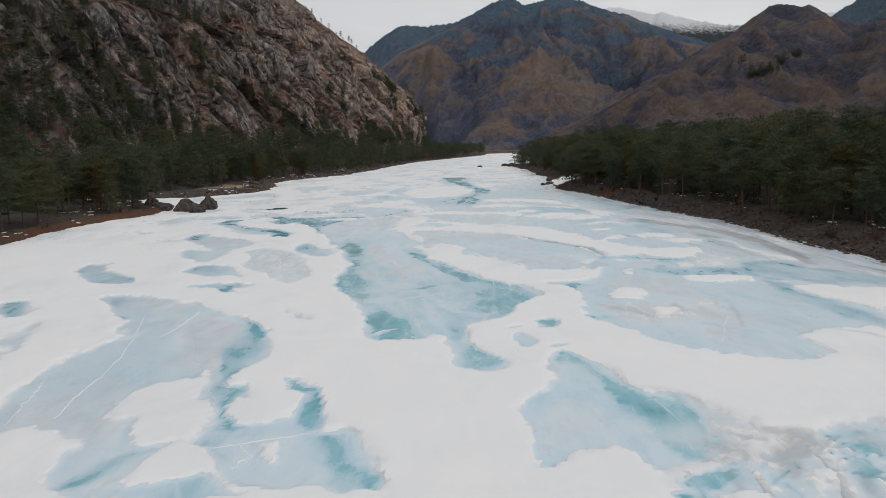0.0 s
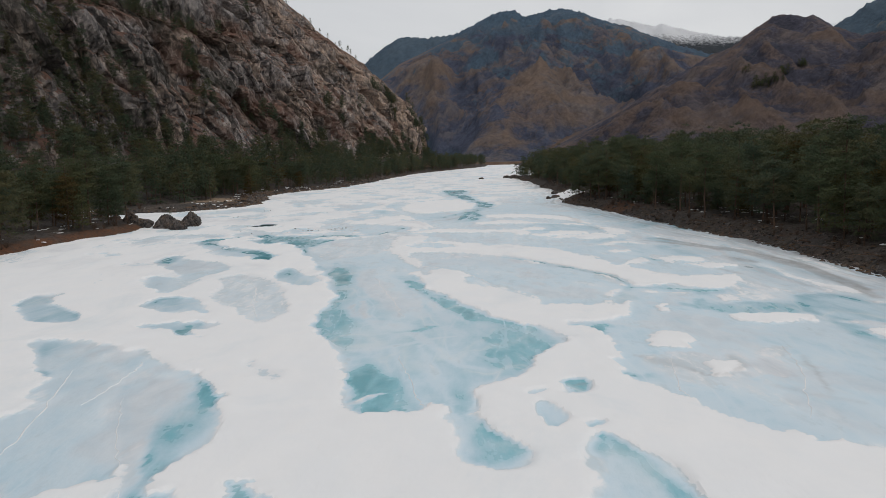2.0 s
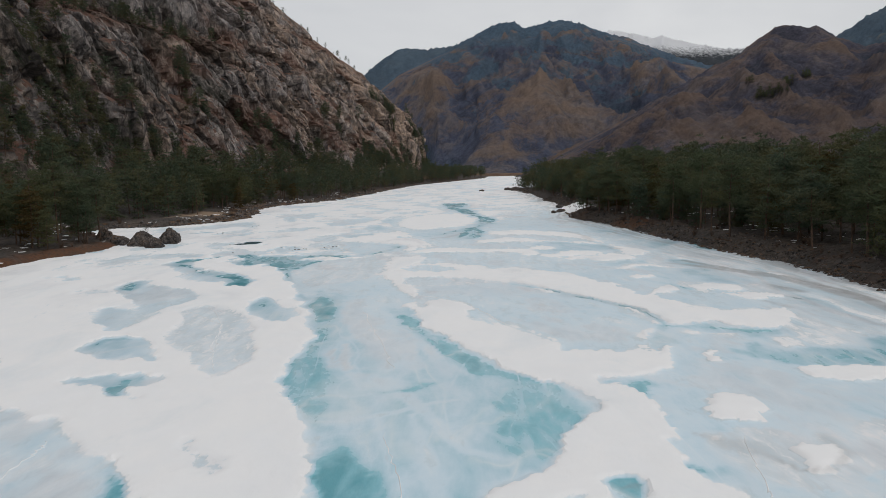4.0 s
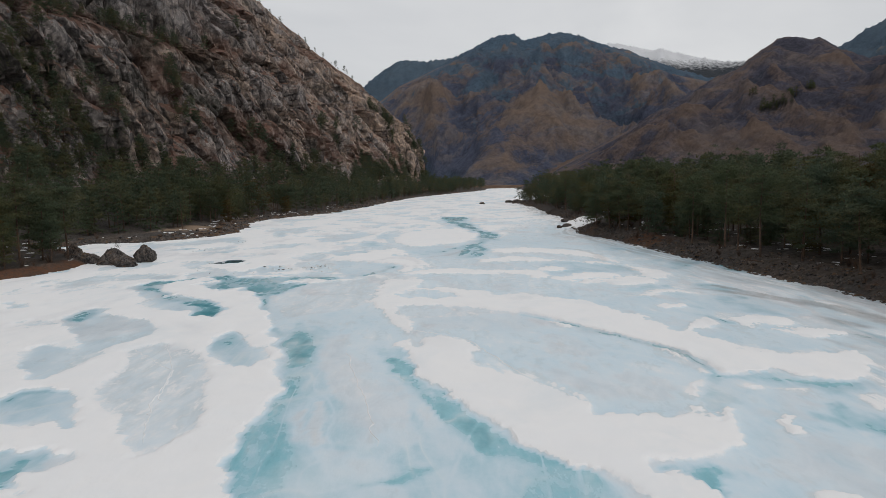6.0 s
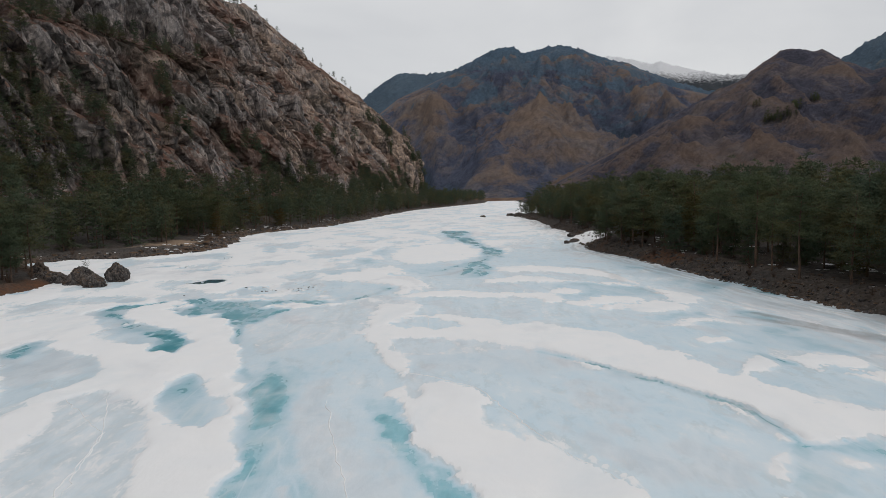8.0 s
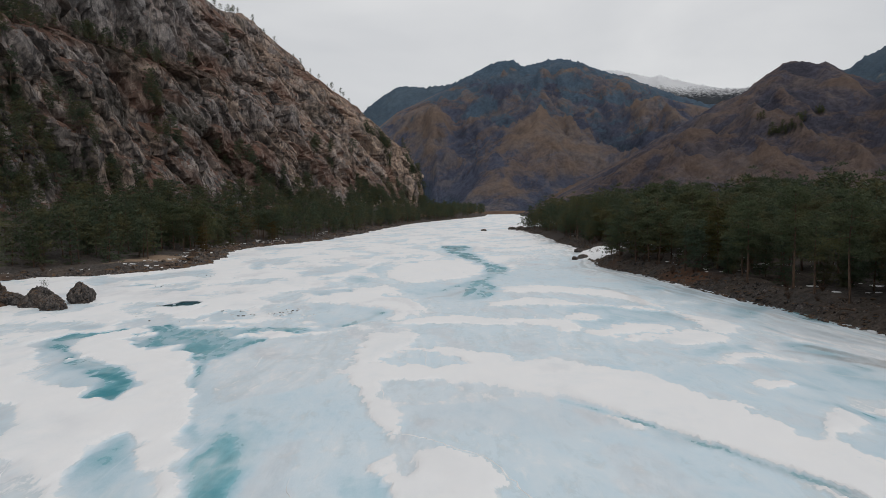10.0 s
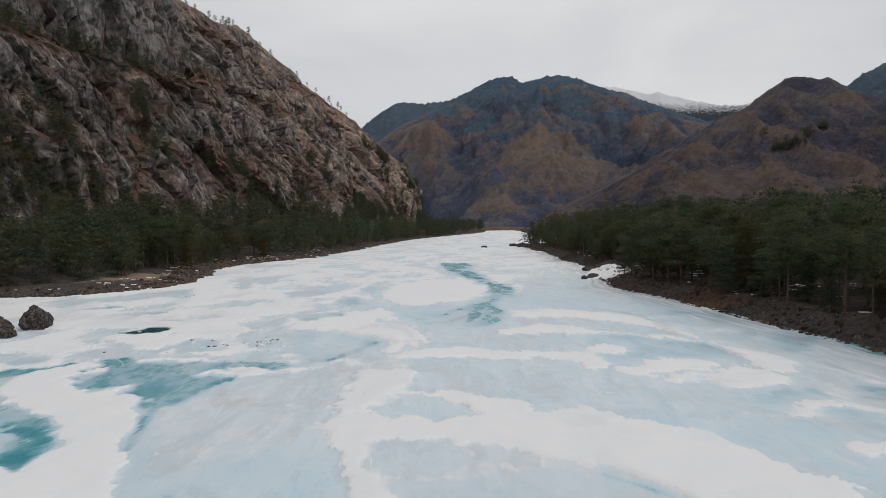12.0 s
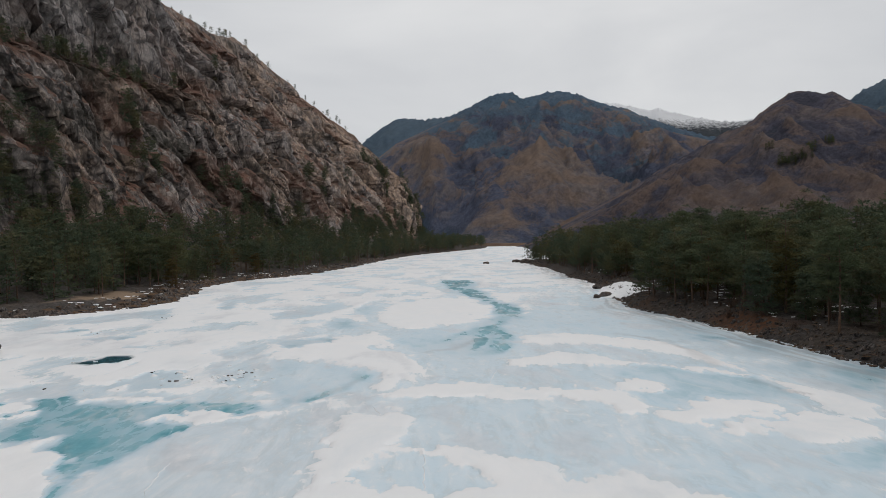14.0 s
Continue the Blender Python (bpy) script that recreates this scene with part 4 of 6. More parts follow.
melt(0.4, 0.30, (-1.8, 67.7, 0.22), (2.9, 55.3, 0.4), (4.9, 54, 0.22))
melt(0.4, 0.26, (0.1, 60.9, 0.18), (1.5, 51.1, 0.33), (2.1, 47.5, 0.18))
melt(0.42, 0.31, (-4.4, 59.8, 0.18), (-1.5, 61, 0.33), (2.4, 63.8, 0.18))
melt(0.42, 0.34, (-4.2, 69.8, 0.22), (-1, 67.6, 0.4), (1.6, 59.3, 0.22))
melt(0.92, 0.34, (-1.7, 65.5, 0.2), (-0.1, 66, 0.37), (1, 67, 0.2))
melt_patch(0.45, 0.29, (12.7, 67.3), (15.7, 69), (20.9, 71.7), (28.8, 68.8), (31.9, 61.3), (19.9, 40.3), (18.8, 42.2), (16.9, 43.6), (15.7, 45.9), (14.6, 48.4), (14, 51.3), (12.7, 52.4), (13.4, 57.1), (14.2, 61.2))
melt_patch(0.3, 0.29, (15, 56.9), (18.9, 58), (21.5, 56.5), (24.3, 58.9), (27.2, 58.7), (28.8, 55.9), (24.2, 51.6), (21.1, 51.8), (18.4, 49.1), (16.2, 51.2), (14.6, 53.4))
grey_patch(0.35, 0.47, (15, 56.9), (18.9, 58), (21.5, 56.5), (24.3, 58.9), (27.2, 58.7), (28.8, 55.9), (24.2, 51.6), (21.1, 51.8), (18.4, 49.1), (16.2, 51.2), (14.6, 53.4))
melt_patch(0.5, 0.24, (15.5, 50.2), (18.4, 49.1), (20.1, 46.4), (18.7, 43.5), (16.9, 43.6), (15.9, 46.3))
melt_patch(0.46, 0.28, (23.7, 53.9), (26.3, 51.5), (23.2, 46.2), (22.3, 47.9))
dirt(0.55, 0.28, (14.6, 57, 0.1), (15.9, 55.4, 0.19), (17.4, 52.1, 0.19), (19.4, 52.2, 0.1))
dirt(0.5, 0.29, (20.8, 56.5, 0.12), (20.5, 54.1, 0.22), (19.5, 52.5, 0.12))
dirt(0.4, 0.29, (25.2, 56.2, 0.071), (24.4, 52.7, 0.13), (23.1, 47.9, 0.071))
melt_patch(0, 0.17, (18.2, 54.3), (20.2, 55.1), (20, 53), (18.1, 52.1))
melt_patch(0, 0.19, (16.7, 61.8), (18.5, 63.8), (19.7, 62.7), (19.6, 60.5), (17.7, 58.8), (16.4, 59.6))
melt_patch(0.8, 0.30, (13, 66.4), (14.8, 67.1), (13.7, 62), (14.1, 59.8), (12.5, 53.5), (14.2, 51.8), (13.1, 51.4), (12.1, 52.5), (13.1, 57.1), (13.3, 62.1))
melt_patch(0.72, 0.41, (23.9, 73.7), (28, 74.5), (32.1, 74), (33.5, 69.4), (28.8, 68.8), (24.9, 70.2))
melt_patch(0.66, 0.42, (33.8, 77.7), (40.1, 75.7), (34.7, 66.3), (32.5, 67.5), (31.9, 70.6))
melt(0.78, 0.41, (33, 73.9, 0.26), (33, 68.4, 0.47), (33.6, 66.4, 0.26))
melt_patch(0, 0.22, (25.4, 69.1), (30.9, 68.6), (33.7, 64.5), (32.6, 62.6), (28.9, 65.3), (25.3, 66.8))
melt_patch(0, 0.14, (3.8, 50.5), (6.7, 52.8), (8, 57.5), (10, 60.1), (13, 66.4), (13.9, 59.8), (12.5, 53.5), (13.1, 51.4), (14.3, 50.3), (15.7, 45.9), (17.4, 43.6), (19, 38.8), (18.9, 38.7), (11.3, 39), (11.4, 40.8), (9.8, 42), (8.4, 43.4), (6.7, 42.2), (5.4, 41.1), (4.1, 43.6), (3.4, 47.4))
melt_patch(0.87, 0.25, (8.7, 51.1), (10, 51.4), (10.4, 50.5), (9.8, 49.2), (9, 49.2))
melt_patch(0.57, 0.22, (6.8, 47.2), (7.7, 47.1), (8.1, 45.2), (7.4, 43.8), (6.9, 44.2))
melt_patch(0.62, 0.21, (8.8, 44.1), (9.7, 44.7), (9.7, 43.7), (8.9, 43.2))
melt_patch(0.4, 0.24, (6.3, 49.4), (7.9, 49.9), (6.8, 48.7))
dirt(0.35, 0.25, (9.2, 50.4, 0.1), (10, 50.8, 0.19), (10.1, 49.8, 0.1))
melt_patch(0.72, 0.19, (9, 42.1), (10.1, 42), (11.4, 40.8), (11.6, 39), (8.2, 39.2))
melt_patch(0.88, 0.19, (10.4, 41.4), (11.2, 40.2), (11.4, 39), (10, 39.1))
melt_patch(0.45, 0.37, (29, 65.5), (34, 64.9), (35.1, 56.8), (34.6, 50.5), (31.7, 45.5), (28.5, 46.6), (25.6, 44.5), (26, 40.9), (22.5, 39.3), (20.7, 40.7), (19.4, 45))
melt_patch(0.56, 0.50, (34.5, 75.1), (40.3, 72.4), (43.9, 66.8), (41.5, 62.6), (36.5, 64.6), (32.8, 68.2))
melt_patch(0.68, 0.42, (32.3, 68.3), (33.8, 62.1), (33.9, 54.7), (34.1, 49.6), (32.8, 47.4), (31.5, 51.8), (31.1, 58.5))
melt_patch(0, 0.26, (33.5, 62.7), (36.9, 62.3), (40.5, 60.7), (35.9, 52.7), (34.5, 55.7), (32.9, 58.3))
melt_patch(0, 0.20, (26.7, 45.9), (29.9, 47), (32.2, 46.3), (27, 37.2), (25.8, 40.5))
dirt(0.35, 0.35, (28.5, 46.6, 0.15), (30.2, 45.3, 0.28), (30.7, 43.7, 0.15))
dirt(0.3, 0.35, (20.6, 50, 0.1), (22, 48, 0.19), (23.7, 46.2, 0.1))
melt_patch(0.72, 0.45, (-37.6, 62.3), (-35.6, 63.3), (-32.9, 57.2), (-34.9, 57.4))
melt_patch(0.42, 0.38, (-30.4, 49.5), (-30.8, 55), (-30.1, 54.9), (-27.8, 47.6), (-27, 43.2))
grey_patch(0.42, 0.61, (-30.4, 49.5), (-30.8, 55), (-30.1, 54.9), (-27.8, 47.6), (-27, 43.2))
grey_patch(0.49, 0.84, (-41.6, 69.5), (-41.3, 74.3), (-39.8, 70.2), (-40.4, 67.4))
melt_patch(0.45, 0.25, (-21.9, 34.1), (-22.6, 40.4), (-22.1, 47.1), (-17.1, 49.9), (-14.1, 42.2), (-11.6, 36.3), (-9.6, 30), (-8.8, 27.9), (-11.1, 28), (-12.2, 27.4), (-12.9, 25.6), (-13.5, 23.5), (-14.2, 24), (-15.5, 27.6), (-17, 30.1), (-19.2, 29.2))
melt_patch(0, 0.14, (-15, 32), (-15.6, 35.6), (-14.4, 37.5), (-12.4, 38.5), (-10.4, 32.5), (-9.2, 28.6), (-10.6, 28), (-11.9, 28.1), (-14, 31.9))
melt_patch(0.3, 0.25, (-13.3, 42.1), (-12.4, 42.1), (-10.4, 35.2), (-8.8, 30), (-8.6, 27.9), (-9.6, 30))
grey_patch(0.28, 0.41, (-13.3, 42.1), (-12.4, 42.1), (-10.4, 35.2), (-8.8, 30), (-8.6, 27.9), (-9.6, 30))
melt_patch(0, 0.15, (-12, 55.1), (-4, 47.1), (-1.5, 44.7), (1.7, 46.1), (2.2, 40.9), (3.6, 37.5), (5, 36.9), (5.3, 33), (5.6, 30.2), (5.5, 26.4), (5, 22), (-0.9, 22.3), (-1.8, 25), (-3.3, 28.9), (-4.7, 33), (-6.6, 39.2), (-10.8, 47.7))
melt_patch(0.52, 0.19, (-13.3, 22.9), (-11.7, 23.9), (-9.9, 24.5), (-8, 24.5), (-7, 23.2), (-6.4, 22.5))
melt_patch(0, 0.12, (-12.2, 24.5), (-11.2, 27.7), (-9.3, 27.9), (-8.6, 27.2), (-8.1, 24.8), (-9.9, 24.5), (-11.7, 23.9))
melt_patch(0.92, 0.21, (-13.8, 23.8), (-13.1, 25.6), (-12.4, 27.4), (-11.1, 27.7), (-11.8, 25.9), (-12.4, 23.9), (-13.1, 23.5))
melt_patch(0, 0.13, (-19.6, 29.9), (-18.1, 30.2), (-16.5, 29.7), (-14.9, 26.3), (-14.2, 24), (-13.5, 22.9), (-15.7, 23))
melt_patch(0.56, 0.24, (-11.9, 40.8), (-12.8, 47.9), (-10.7, 46.1), (-9.9, 41.9), (-10.7, 39.5), (-10.5, 36.2), (-9.2, 36.1), (-8.8, 33.2), (-8.7, 31.1), (-6.8, 30.8), (-5.9, 31.8), (-6, 34), (-7.3, 37.5), (-6.8, 38.6), (-5.2, 34.8), (-4.1, 31.3), (-4.1, 29.3), (-3.3, 28.9), (-2.9, 26.9), (-1.8, 24.5), (-1.1, 23), (-1.4, 22.9), (-3.4, 23.2), (-6.1, 23.1), (-7.3, 24.2), (-8.8, 27.2), (-9.1, 30), (-10.4, 35.2))
melt_patch(0.44, 0.20, (-8.4, 28.5), (-6.5, 29.1), (-4.8, 28.3), (-3.3, 25.1), (-3.5, 23.5), (-6.1, 23.4), (-7.6, 25.3))
melt_patch(0.9, 0.25, (-10.8, 37.3), (-9.3, 36.6), (-9.3, 35.1), (-9.4, 33.3), (-8.9, 31.2), (-7.9, 30.7), (-8.8, 30.4), (-10, 34.2))
melt_patch(0.84, 0.24, (-7.4, 38.1), (-6.4, 38), (-5.2, 34.8), (-4.1, 30.9), (-4.5, 29.7), (-5.3, 31.3), (-5.5, 33.9))
melt_patch(0.96, 0.19, (-4.1, 29.1), (-3.2, 29.1), (-2.9, 26.9), (-2, 25), (-1.1, 23), (-1.7, 23.1), (-2.8, 25.1), (-3.5, 26.9))
melt_patch(0.76, 0.30, (-11.9, 40.8), (-11.3, 44.7), (-10.2, 43.2), (-11.1, 38.4))
melt_patch(0, 0.14, (-9.4, 33.7), (-9, 35.1), (-7.3, 35.8), (-6.1, 34.4), (-6, 32.2), (-7.1, 30.8), (-8.7, 31.5))
melt_patch(0, 0.12, (-6.6, 27.4), (-5.8, 27.8), (-5.7, 26.4), (-5.7, 25.5), (-6.2, 26.1))
melt_patch(0, 0.16, (-10.9, 38.9), (-9.9, 41.9), (-9.2, 41.8), (-6.8, 40.4), (-7.4, 38.1), (-9.3, 36.6), (-10.4, 37.2))
melt_patch(0.72, 0.22, (-9.8, 28.6), (-9.1, 29.6), (-8.6, 28.2), (-9.3, 27.9))
melt_patch(0, 0.16, (11.9, 45.7), (13.8, 44), (18, 40.9), (20.8, 39.4), (27.9, 38.8), (22.6, 29.5), (20.6, 29.3), (18, 27.6), (16.6, 29.2), (15.5, 32), (14.1, 34), (12.6, 35), (11.3, 37.8), (9.9, 42.9))
melt_patch(0.5, 0.22, (5.3, 32.7), (7, 34.9), (8.9, 39.1), (10.6, 39), (11.2, 35.7), (12.5, 33.6), (14.1, 33), (14.5, 30.1), (13.8, 26.6), (14, 25.9), (10.9, 23.8), (10.4, 24.1), (9.9, 25.8), (8, 26.3), (6.6, 25.1), (5.6, 24.6), (5.4, 27), (5.5, 29.9))
melt_patch(0.8, 0.23, (10.2, 39), (11.4, 36.7), (12.5, 33.6), (14.1, 33), (14, 27.2), (13.6, 25.9), (11.8, 25.1), (11.4, 26.7), (11.3, 30.3), (10.4, 33.7))
melt_patch(0.38, 0.22, (6.6, 32.2), (9.1, 32.9), (9.2, 29.6), (7.9, 26.9), (5.9, 27))
grey_patch(0.21, 0.35, (6.6, 32.2), (9.1, 32.9), (9.2, 29.6), (7.9, 26.9), (5.9, 27))
dirt(0.3, 0.25, (12.4, 34.6, 0.1), (13.5, 34, 0.19), (14.1, 33, 0.1))
melt_patch(0.62, 0.21, (13.7, 25), (17.1, 26.4), (17.7, 27.6), (19.4, 26.9), (22.6, 29.5), (17.9, 21.3), (12, 21.6), (13.2, 23.1))
grey_patch(0.42, 0.33, (13.7, 25), (17.1, 26.4), (17.7, 27.6), (19.4, 26.9), (22.6, 29.5), (17.9, 21.3), (12, 21.6), (13.2, 23.1))
melt_patch(0.92, 0.23, (18.4, 28), (20.3, 28.6), (19.3, 27.2), (18.3, 27.3))
melt_patch(0.82, 0.21, (19.7, 27.5), (20.7, 26.2), (18.5, 22.3), (18.2, 23.4), (19, 25.6))
melt_patch(0.3, 0.20, (17.3, 26.7), (18.5, 27.6), (18.1, 24.5), (16.9, 21.4), (16.3, 21.4), (17, 24))
grey_patch(0.56, 0.33, (17.3, 26.7), (18.5, 27.6), (18.1, 24.5), (16.9, 21.4), (16.3, 21.4), (17, 24))
melt_patch(0.25, 0.19, (14.3, 24.1), (15.7, 25.2), (15.1, 23), (13.6, 21.5))
melt_patch(0.2, 0.19, (16.5, 24), (17.4, 24), (16.6, 21.9), (15.6, 21.7))
melt_patch(0.3, 0.23, (14.2, 32.6), (15.3, 31.6), (16.5, 29.5), (16.4, 28.1), (14.4, 26.8), (13.9, 28.2))
grey_patch(0.49, 0.36, (14.2, 32.6), (15.3, 31.6), (16.5, 29.5), (16.4, 28.1), (14.4, 26.8), (13.9, 28.2))
dirt(0.5, 0.21, (16.4, 27.9, 0.36), (17.6, 27.7, 0.65), (17.3, 26.4, 0.65), (16.1, 25.5, 0.65), (15.3, 23.5, 0.36))
dirt(0.4, 0.19, (13.1, 24.2, 0.12), (13, 22.6, 0.22), (13, 21.6, 0.12))
dirt(0.4, 0.22, (14.2, 30.1, 0.1), (14, 27.5, 0.19), (13.8, 26.2, 0.1))
melt_patch(0.87, 0.18, (10.8, 22.7), (13.7, 25), (13.2, 23.1), (11.8, 21.6), (10.4, 21.7))
melt_patch(0.2, 0.20, (10.7, 24.3), (12, 24.8), (16.8, 27.7), (17.9, 28), (16.9, 26.4), (13.7, 25), (10.6, 22.7), (10.2, 22.8))
grey_patch(0.63, 0.32, (10.7, 24.3), (12, 24.8), (16.8, 27.7), (17.9, 28), (16.9, 26.4), (13.7, 25), (10.6, 22.7), (10.2, 22.8))
water(1, 0.4, (-36.4, 163.4, 0.76), (-34.1, 163.8, 1.3), (-33.5, 165.8, 1.9))
water(1, 0.35, (-33.7, 164.1, 0.72), (-33.1, 166, 0.86))
dirt(0.95, 0.3, (35.4, 121.6, 0.65), (42.1, 109.5, 0.87), (43.7, 97.4, 0.89), (42.7, 86.8, 0.84), (42, 79.5, 0.76))
dirt(0.7, 0.3, (37.3, 120.7, 0.4), (41.6, 112.5, 0.55), (43.1, 99.2, 0.51))
dirt(0.55, 0.3, (32.9, 124.6, 0.35), (38.3, 117.3, 0.43), (40.5, 110, 0.43))
dirt(0.7, 0.2, (35.9, 126.4, 0.55), (41.6, 109.1, 0.63), (43.1, 91.1, 0.59), (40.9, 75.2, 0.54))
# churned, refrozen ice by the pressure ridge
rng = np.random.RandomState(23)
for _ in range(150):
    cx, cy = 13.0 + 9.5 * rng.uniform(), 20.5 + 8.5 * rng.uniform()
    if cy > 24.0 + 0.45 * cx - 2.0 or cx < 13.4 - 0.5 * (cy - 24):
        continue
    way, long, wide = rng.choice((2.05, 0.75, 2.4, 1.6)) + 0.25 * rng.normal(), rng.uniform(0.3, 1.5), rng.uniform(0.04, 0.20)
    ex, ey = long * math.cos(way), long * math.sin(way)
    brush, value = ((melt, 0.05), (melt, 0.92), (grey, 0.75), (dirt, 0.5), (melt, 0.22))[rng.choice(5, p=(0.28, 0.16, 0.22, 0.20, 0.14))]
    brush(value, 0.12, (cx - ex, cy - ey, 0.5 * wide), (cx + 0.2 * rng.normal(), cy, wide), (cx + ex, cy + ey, 0.4 * wide))


def patch_distance(px, py, corners):
    """Signed distance to a closed spline through the corners, less than 0 within."""
    c = np.asarray(corners, float)
    k = np.linspace(0, 1, 5)[:-1, None, None]
    before, ahead, later = np.roll(c, 1, 0), np.roll(c, -1, 0), np.roll(c, -2, 0)
    ring = 0.5 * (2 * c + (ahead - before) * k + (2 * before - 5 * c + 4 * ahead - later) * k ** 2 + (3 * c - before - 3 * ahead + later) * k ** 3)
    ring = (0.75 * ring + 0.25 * (c + (ahead - c) * k)).transpose(1, 0, 2).reshape(-1, 2)
    d, inside = np.full(px.shape, 1e9), np.zeros(px.shape, bool)
    for (ax, ay), (bx, by) in zip(ring, np.roll(ring, -1, 0)):
        ex, ey = bx - ax, by - ay
        f = np.clip(((px - ax) * ex + (py - ay) * ey) / (ex * ex + ey * ey + 1e-9), 0, 1)
        d = np.minimum(d, (px - ax - f * ex) ** 2 + (py - ay - f * ey) ** 2)
        if ay != by:
            inside ^= ((ay > py) != (by > py)) & (px < ax + (py - ay) / (by - ay) * ex)
    return np.sqrt(d) * np.where(inside, -1, 1)


def chain_distance(px, py, nodes):
    d = np.full(px.shape, 1e9)
    for (ax, ay, ar), (bx, by, br) in zip(nodes, nodes[1:]):
        ex, ey = bx - ax, by - ay
        k = np.clip(((px - ax) * ex + (py - ay) * ey) / (ex * ex + ey * ey + 1e-6), 0, 1)
        d = np.minimum(d, np.hypot(px - ax - k * ex, py - ay - k * ey) - (ar + k * (br - ar)))
    return d


def build_ice():
    ys = np.concatenate([np.arange(-30, 14, 3.0), np.arange(14, 74, 0.28), np.arange(74, 145, 0.4), np.arange(145, 330, 0.8), np.arange(330, 480, 2.5), np.arange(480, 1110, 9.0)])
    c = np.linspace(0, 1, 430)
    yy, cc = np.meshgrid(ys, c, indexing="ij")
    lo, hi = left_line(yy) - 4, right_line(yy) + 4
    xx = lo + (hi - lo) * cc
    far = smooth(70, 150, yy)
    ragged = 0.75 + 0.55 * far
    calm = 0.45 + 0.9 * smooth(-0.25, 0.3, fbm(xx / 13, yy / 13, 44.0, 2))
    slant = yy + 0.7 * xx
    wx = xx + ragged * (0.5 * fbm(xx / 5, yy / 8, 0.5, 3) + calm * 1.0 * fbm(xx / 2.0, slant / 3.2, 2.0, 5, 0.62))
    wy = yy + ragged * (0.8 * fbm(xx / 5, yy / 8, 9.5, 3) + calm * 1.9 * fbm(xx / 2.0, slant / 3.2, 7.0, 5, 0.62))
    grey, water = np.zeros_like(xx), np.zeros_like(xx)
    melt = (0.15 + 0.85 * far) * 0.34 * smooth(-0.1, 0.34, fbm(xx / 11, yy / 20, 3.0, 5) + 0.06 * far - 0.10 * (1 - far))
    melt = np.maximum(melt, far * 0.5 * smooth(0.18, 0.46, fbm(xx / 7, yy / 9, 41.0, 5)))
    grey = far * 0.5 * smooth(0.10, 0.34, fbm(xx / 10, yy / 24, 13.0, 5))
    shore = right_line(yy) - xx
    side = smooth(34, 18, shore) * smooth(40, 70, yy) * smooth(235, 195, yy)
    lines = fbm(shore / 2.6 + 0.4 * fbm(xx / 9, yy / 16, 1.7, 3), yy / 26, 21.0, 4)
    melt = melt + side * (0.55 * smooth(0.08, 0.30, lines) - melt * smooth(-0.05, -0.2, lines))
    grey = np.maximum(grey, side * 0.8 * smooth(0.10, 0.30, fbm(shore / 1.9, yy / 30, 24.0, 4)) * smooth(20, 8, shore))
    verge = smooth(30, 10, shore) * smooth(35, 60, yy) * smooth(330, 240, yy)
    melt = np.maximum(melt, verge * (0.34 + 0.30 * fbm(shore / 3.5, yy / 22, 31.0, 4)))
    grey = np.maximum(grey, verge * smooth(190, 130, yy) * (0.25 + 0.7 * fbm(shore / 2.4, yy / 28, 34.0, 4)))
    dirt = 0.55 * smooth(9, 0, shore + 5 * fbm(xx / 4, yy / 14, 36.0, 4)) * smooth(0.0, 0.25, fbm(shore / 1.2, yy / 16, 38.0, 4) + 0.1) * smooth(40, 60, yy)
    layers = {"melt": melt, "grey": grey, "water": water, "dirt": dirt}
    vary = np.clip(np.exp(3.6 * fbm(xx / 4.5, yy / 6, 15.0, 2)), 0.3, 5)
    for kind, value, edge, nodes in ICE_STROKES:
        flat = len(nodes[0]) == 2
        reach = 2 * edge + 3 + (0 if flat else max(n[2] for n in nodes))
        a, b = np.searchsorted(ys, (min(n[1] for n in nodes) - reach, max(n[1] for n in nodes) + reach))
        if b <= a:
            continue
        near = slice(*np.searchsorted(c, (((np.array([min(n[0] for n in nodes) - reach, max(n[0] for n in nodes) + reach]) - (lo[a:b].max(), lo[a:b].min()))
                                           / ((hi - lo)[a:b].max(), (hi - lo)[a:b].min())).clip(0, 1))) + (0, 1))
        cut = (slice(a, b), near)
        px, py = wx[cut], wy[cut]
        if flat:
            d = patch_distance(px, py, nodes)
        else:
            px, py = xx[cut] + 0.4 * (px - xx[cut]), yy[cut] + 0.4 * (py - yy[cut])
            d = chain_distance(px, py, nodes)
        soft = edge * vary[cut] * ((0.7 + 0.6 * far[cut]) if value < 0.3 else 2.2 if kind == "grey" or (flat and value > 0.6) else 1.3)
        w = smooth(soft, -soft, d)
        layer = layers[kind][cut]
        layer += (value - layer) * w
        if kind == "melt":
            grey[cut] *= 1 - w
    veil = 0.13 * fbm(xx / 5, slant / 9, 51.0, 5, 0.6) + 0.09 * fbm((xx + 0.4 * yy) / 2.2, slant / 12, 54.0, 4, 0.6)
    melt += veil * smooth(0.24, 0.5, melt)
    grey += 0.5 * smooth(0.12, 0.36, fbm(xx / 9, slant / 16, 57.0, 5, 0.6)) * smooth(0.2, 0.34, melt) * smooth(0.6, 0.45, melt)
    np.clip(melt, 0, 1, out=melt)
    drift = 0.16 * smooth(0.30, 0.08, melt) * (1 + 0.6 * fbm(xx / 3, yy / 3, 6.0, 3))
    z = drift + 0.05 * fbm(xx / 9, yy / 9, 8.0, 3) - 0.07 * water
    verts = np.stack([xx, yy, z], -1).reshape(-1, 3)
    faces = grid_faces(*xx.shape)
    snowy = (melt.ravel()[faces].mean(1) < 0.2) & (water.ravel()[faces].mean(1) < 0.3)
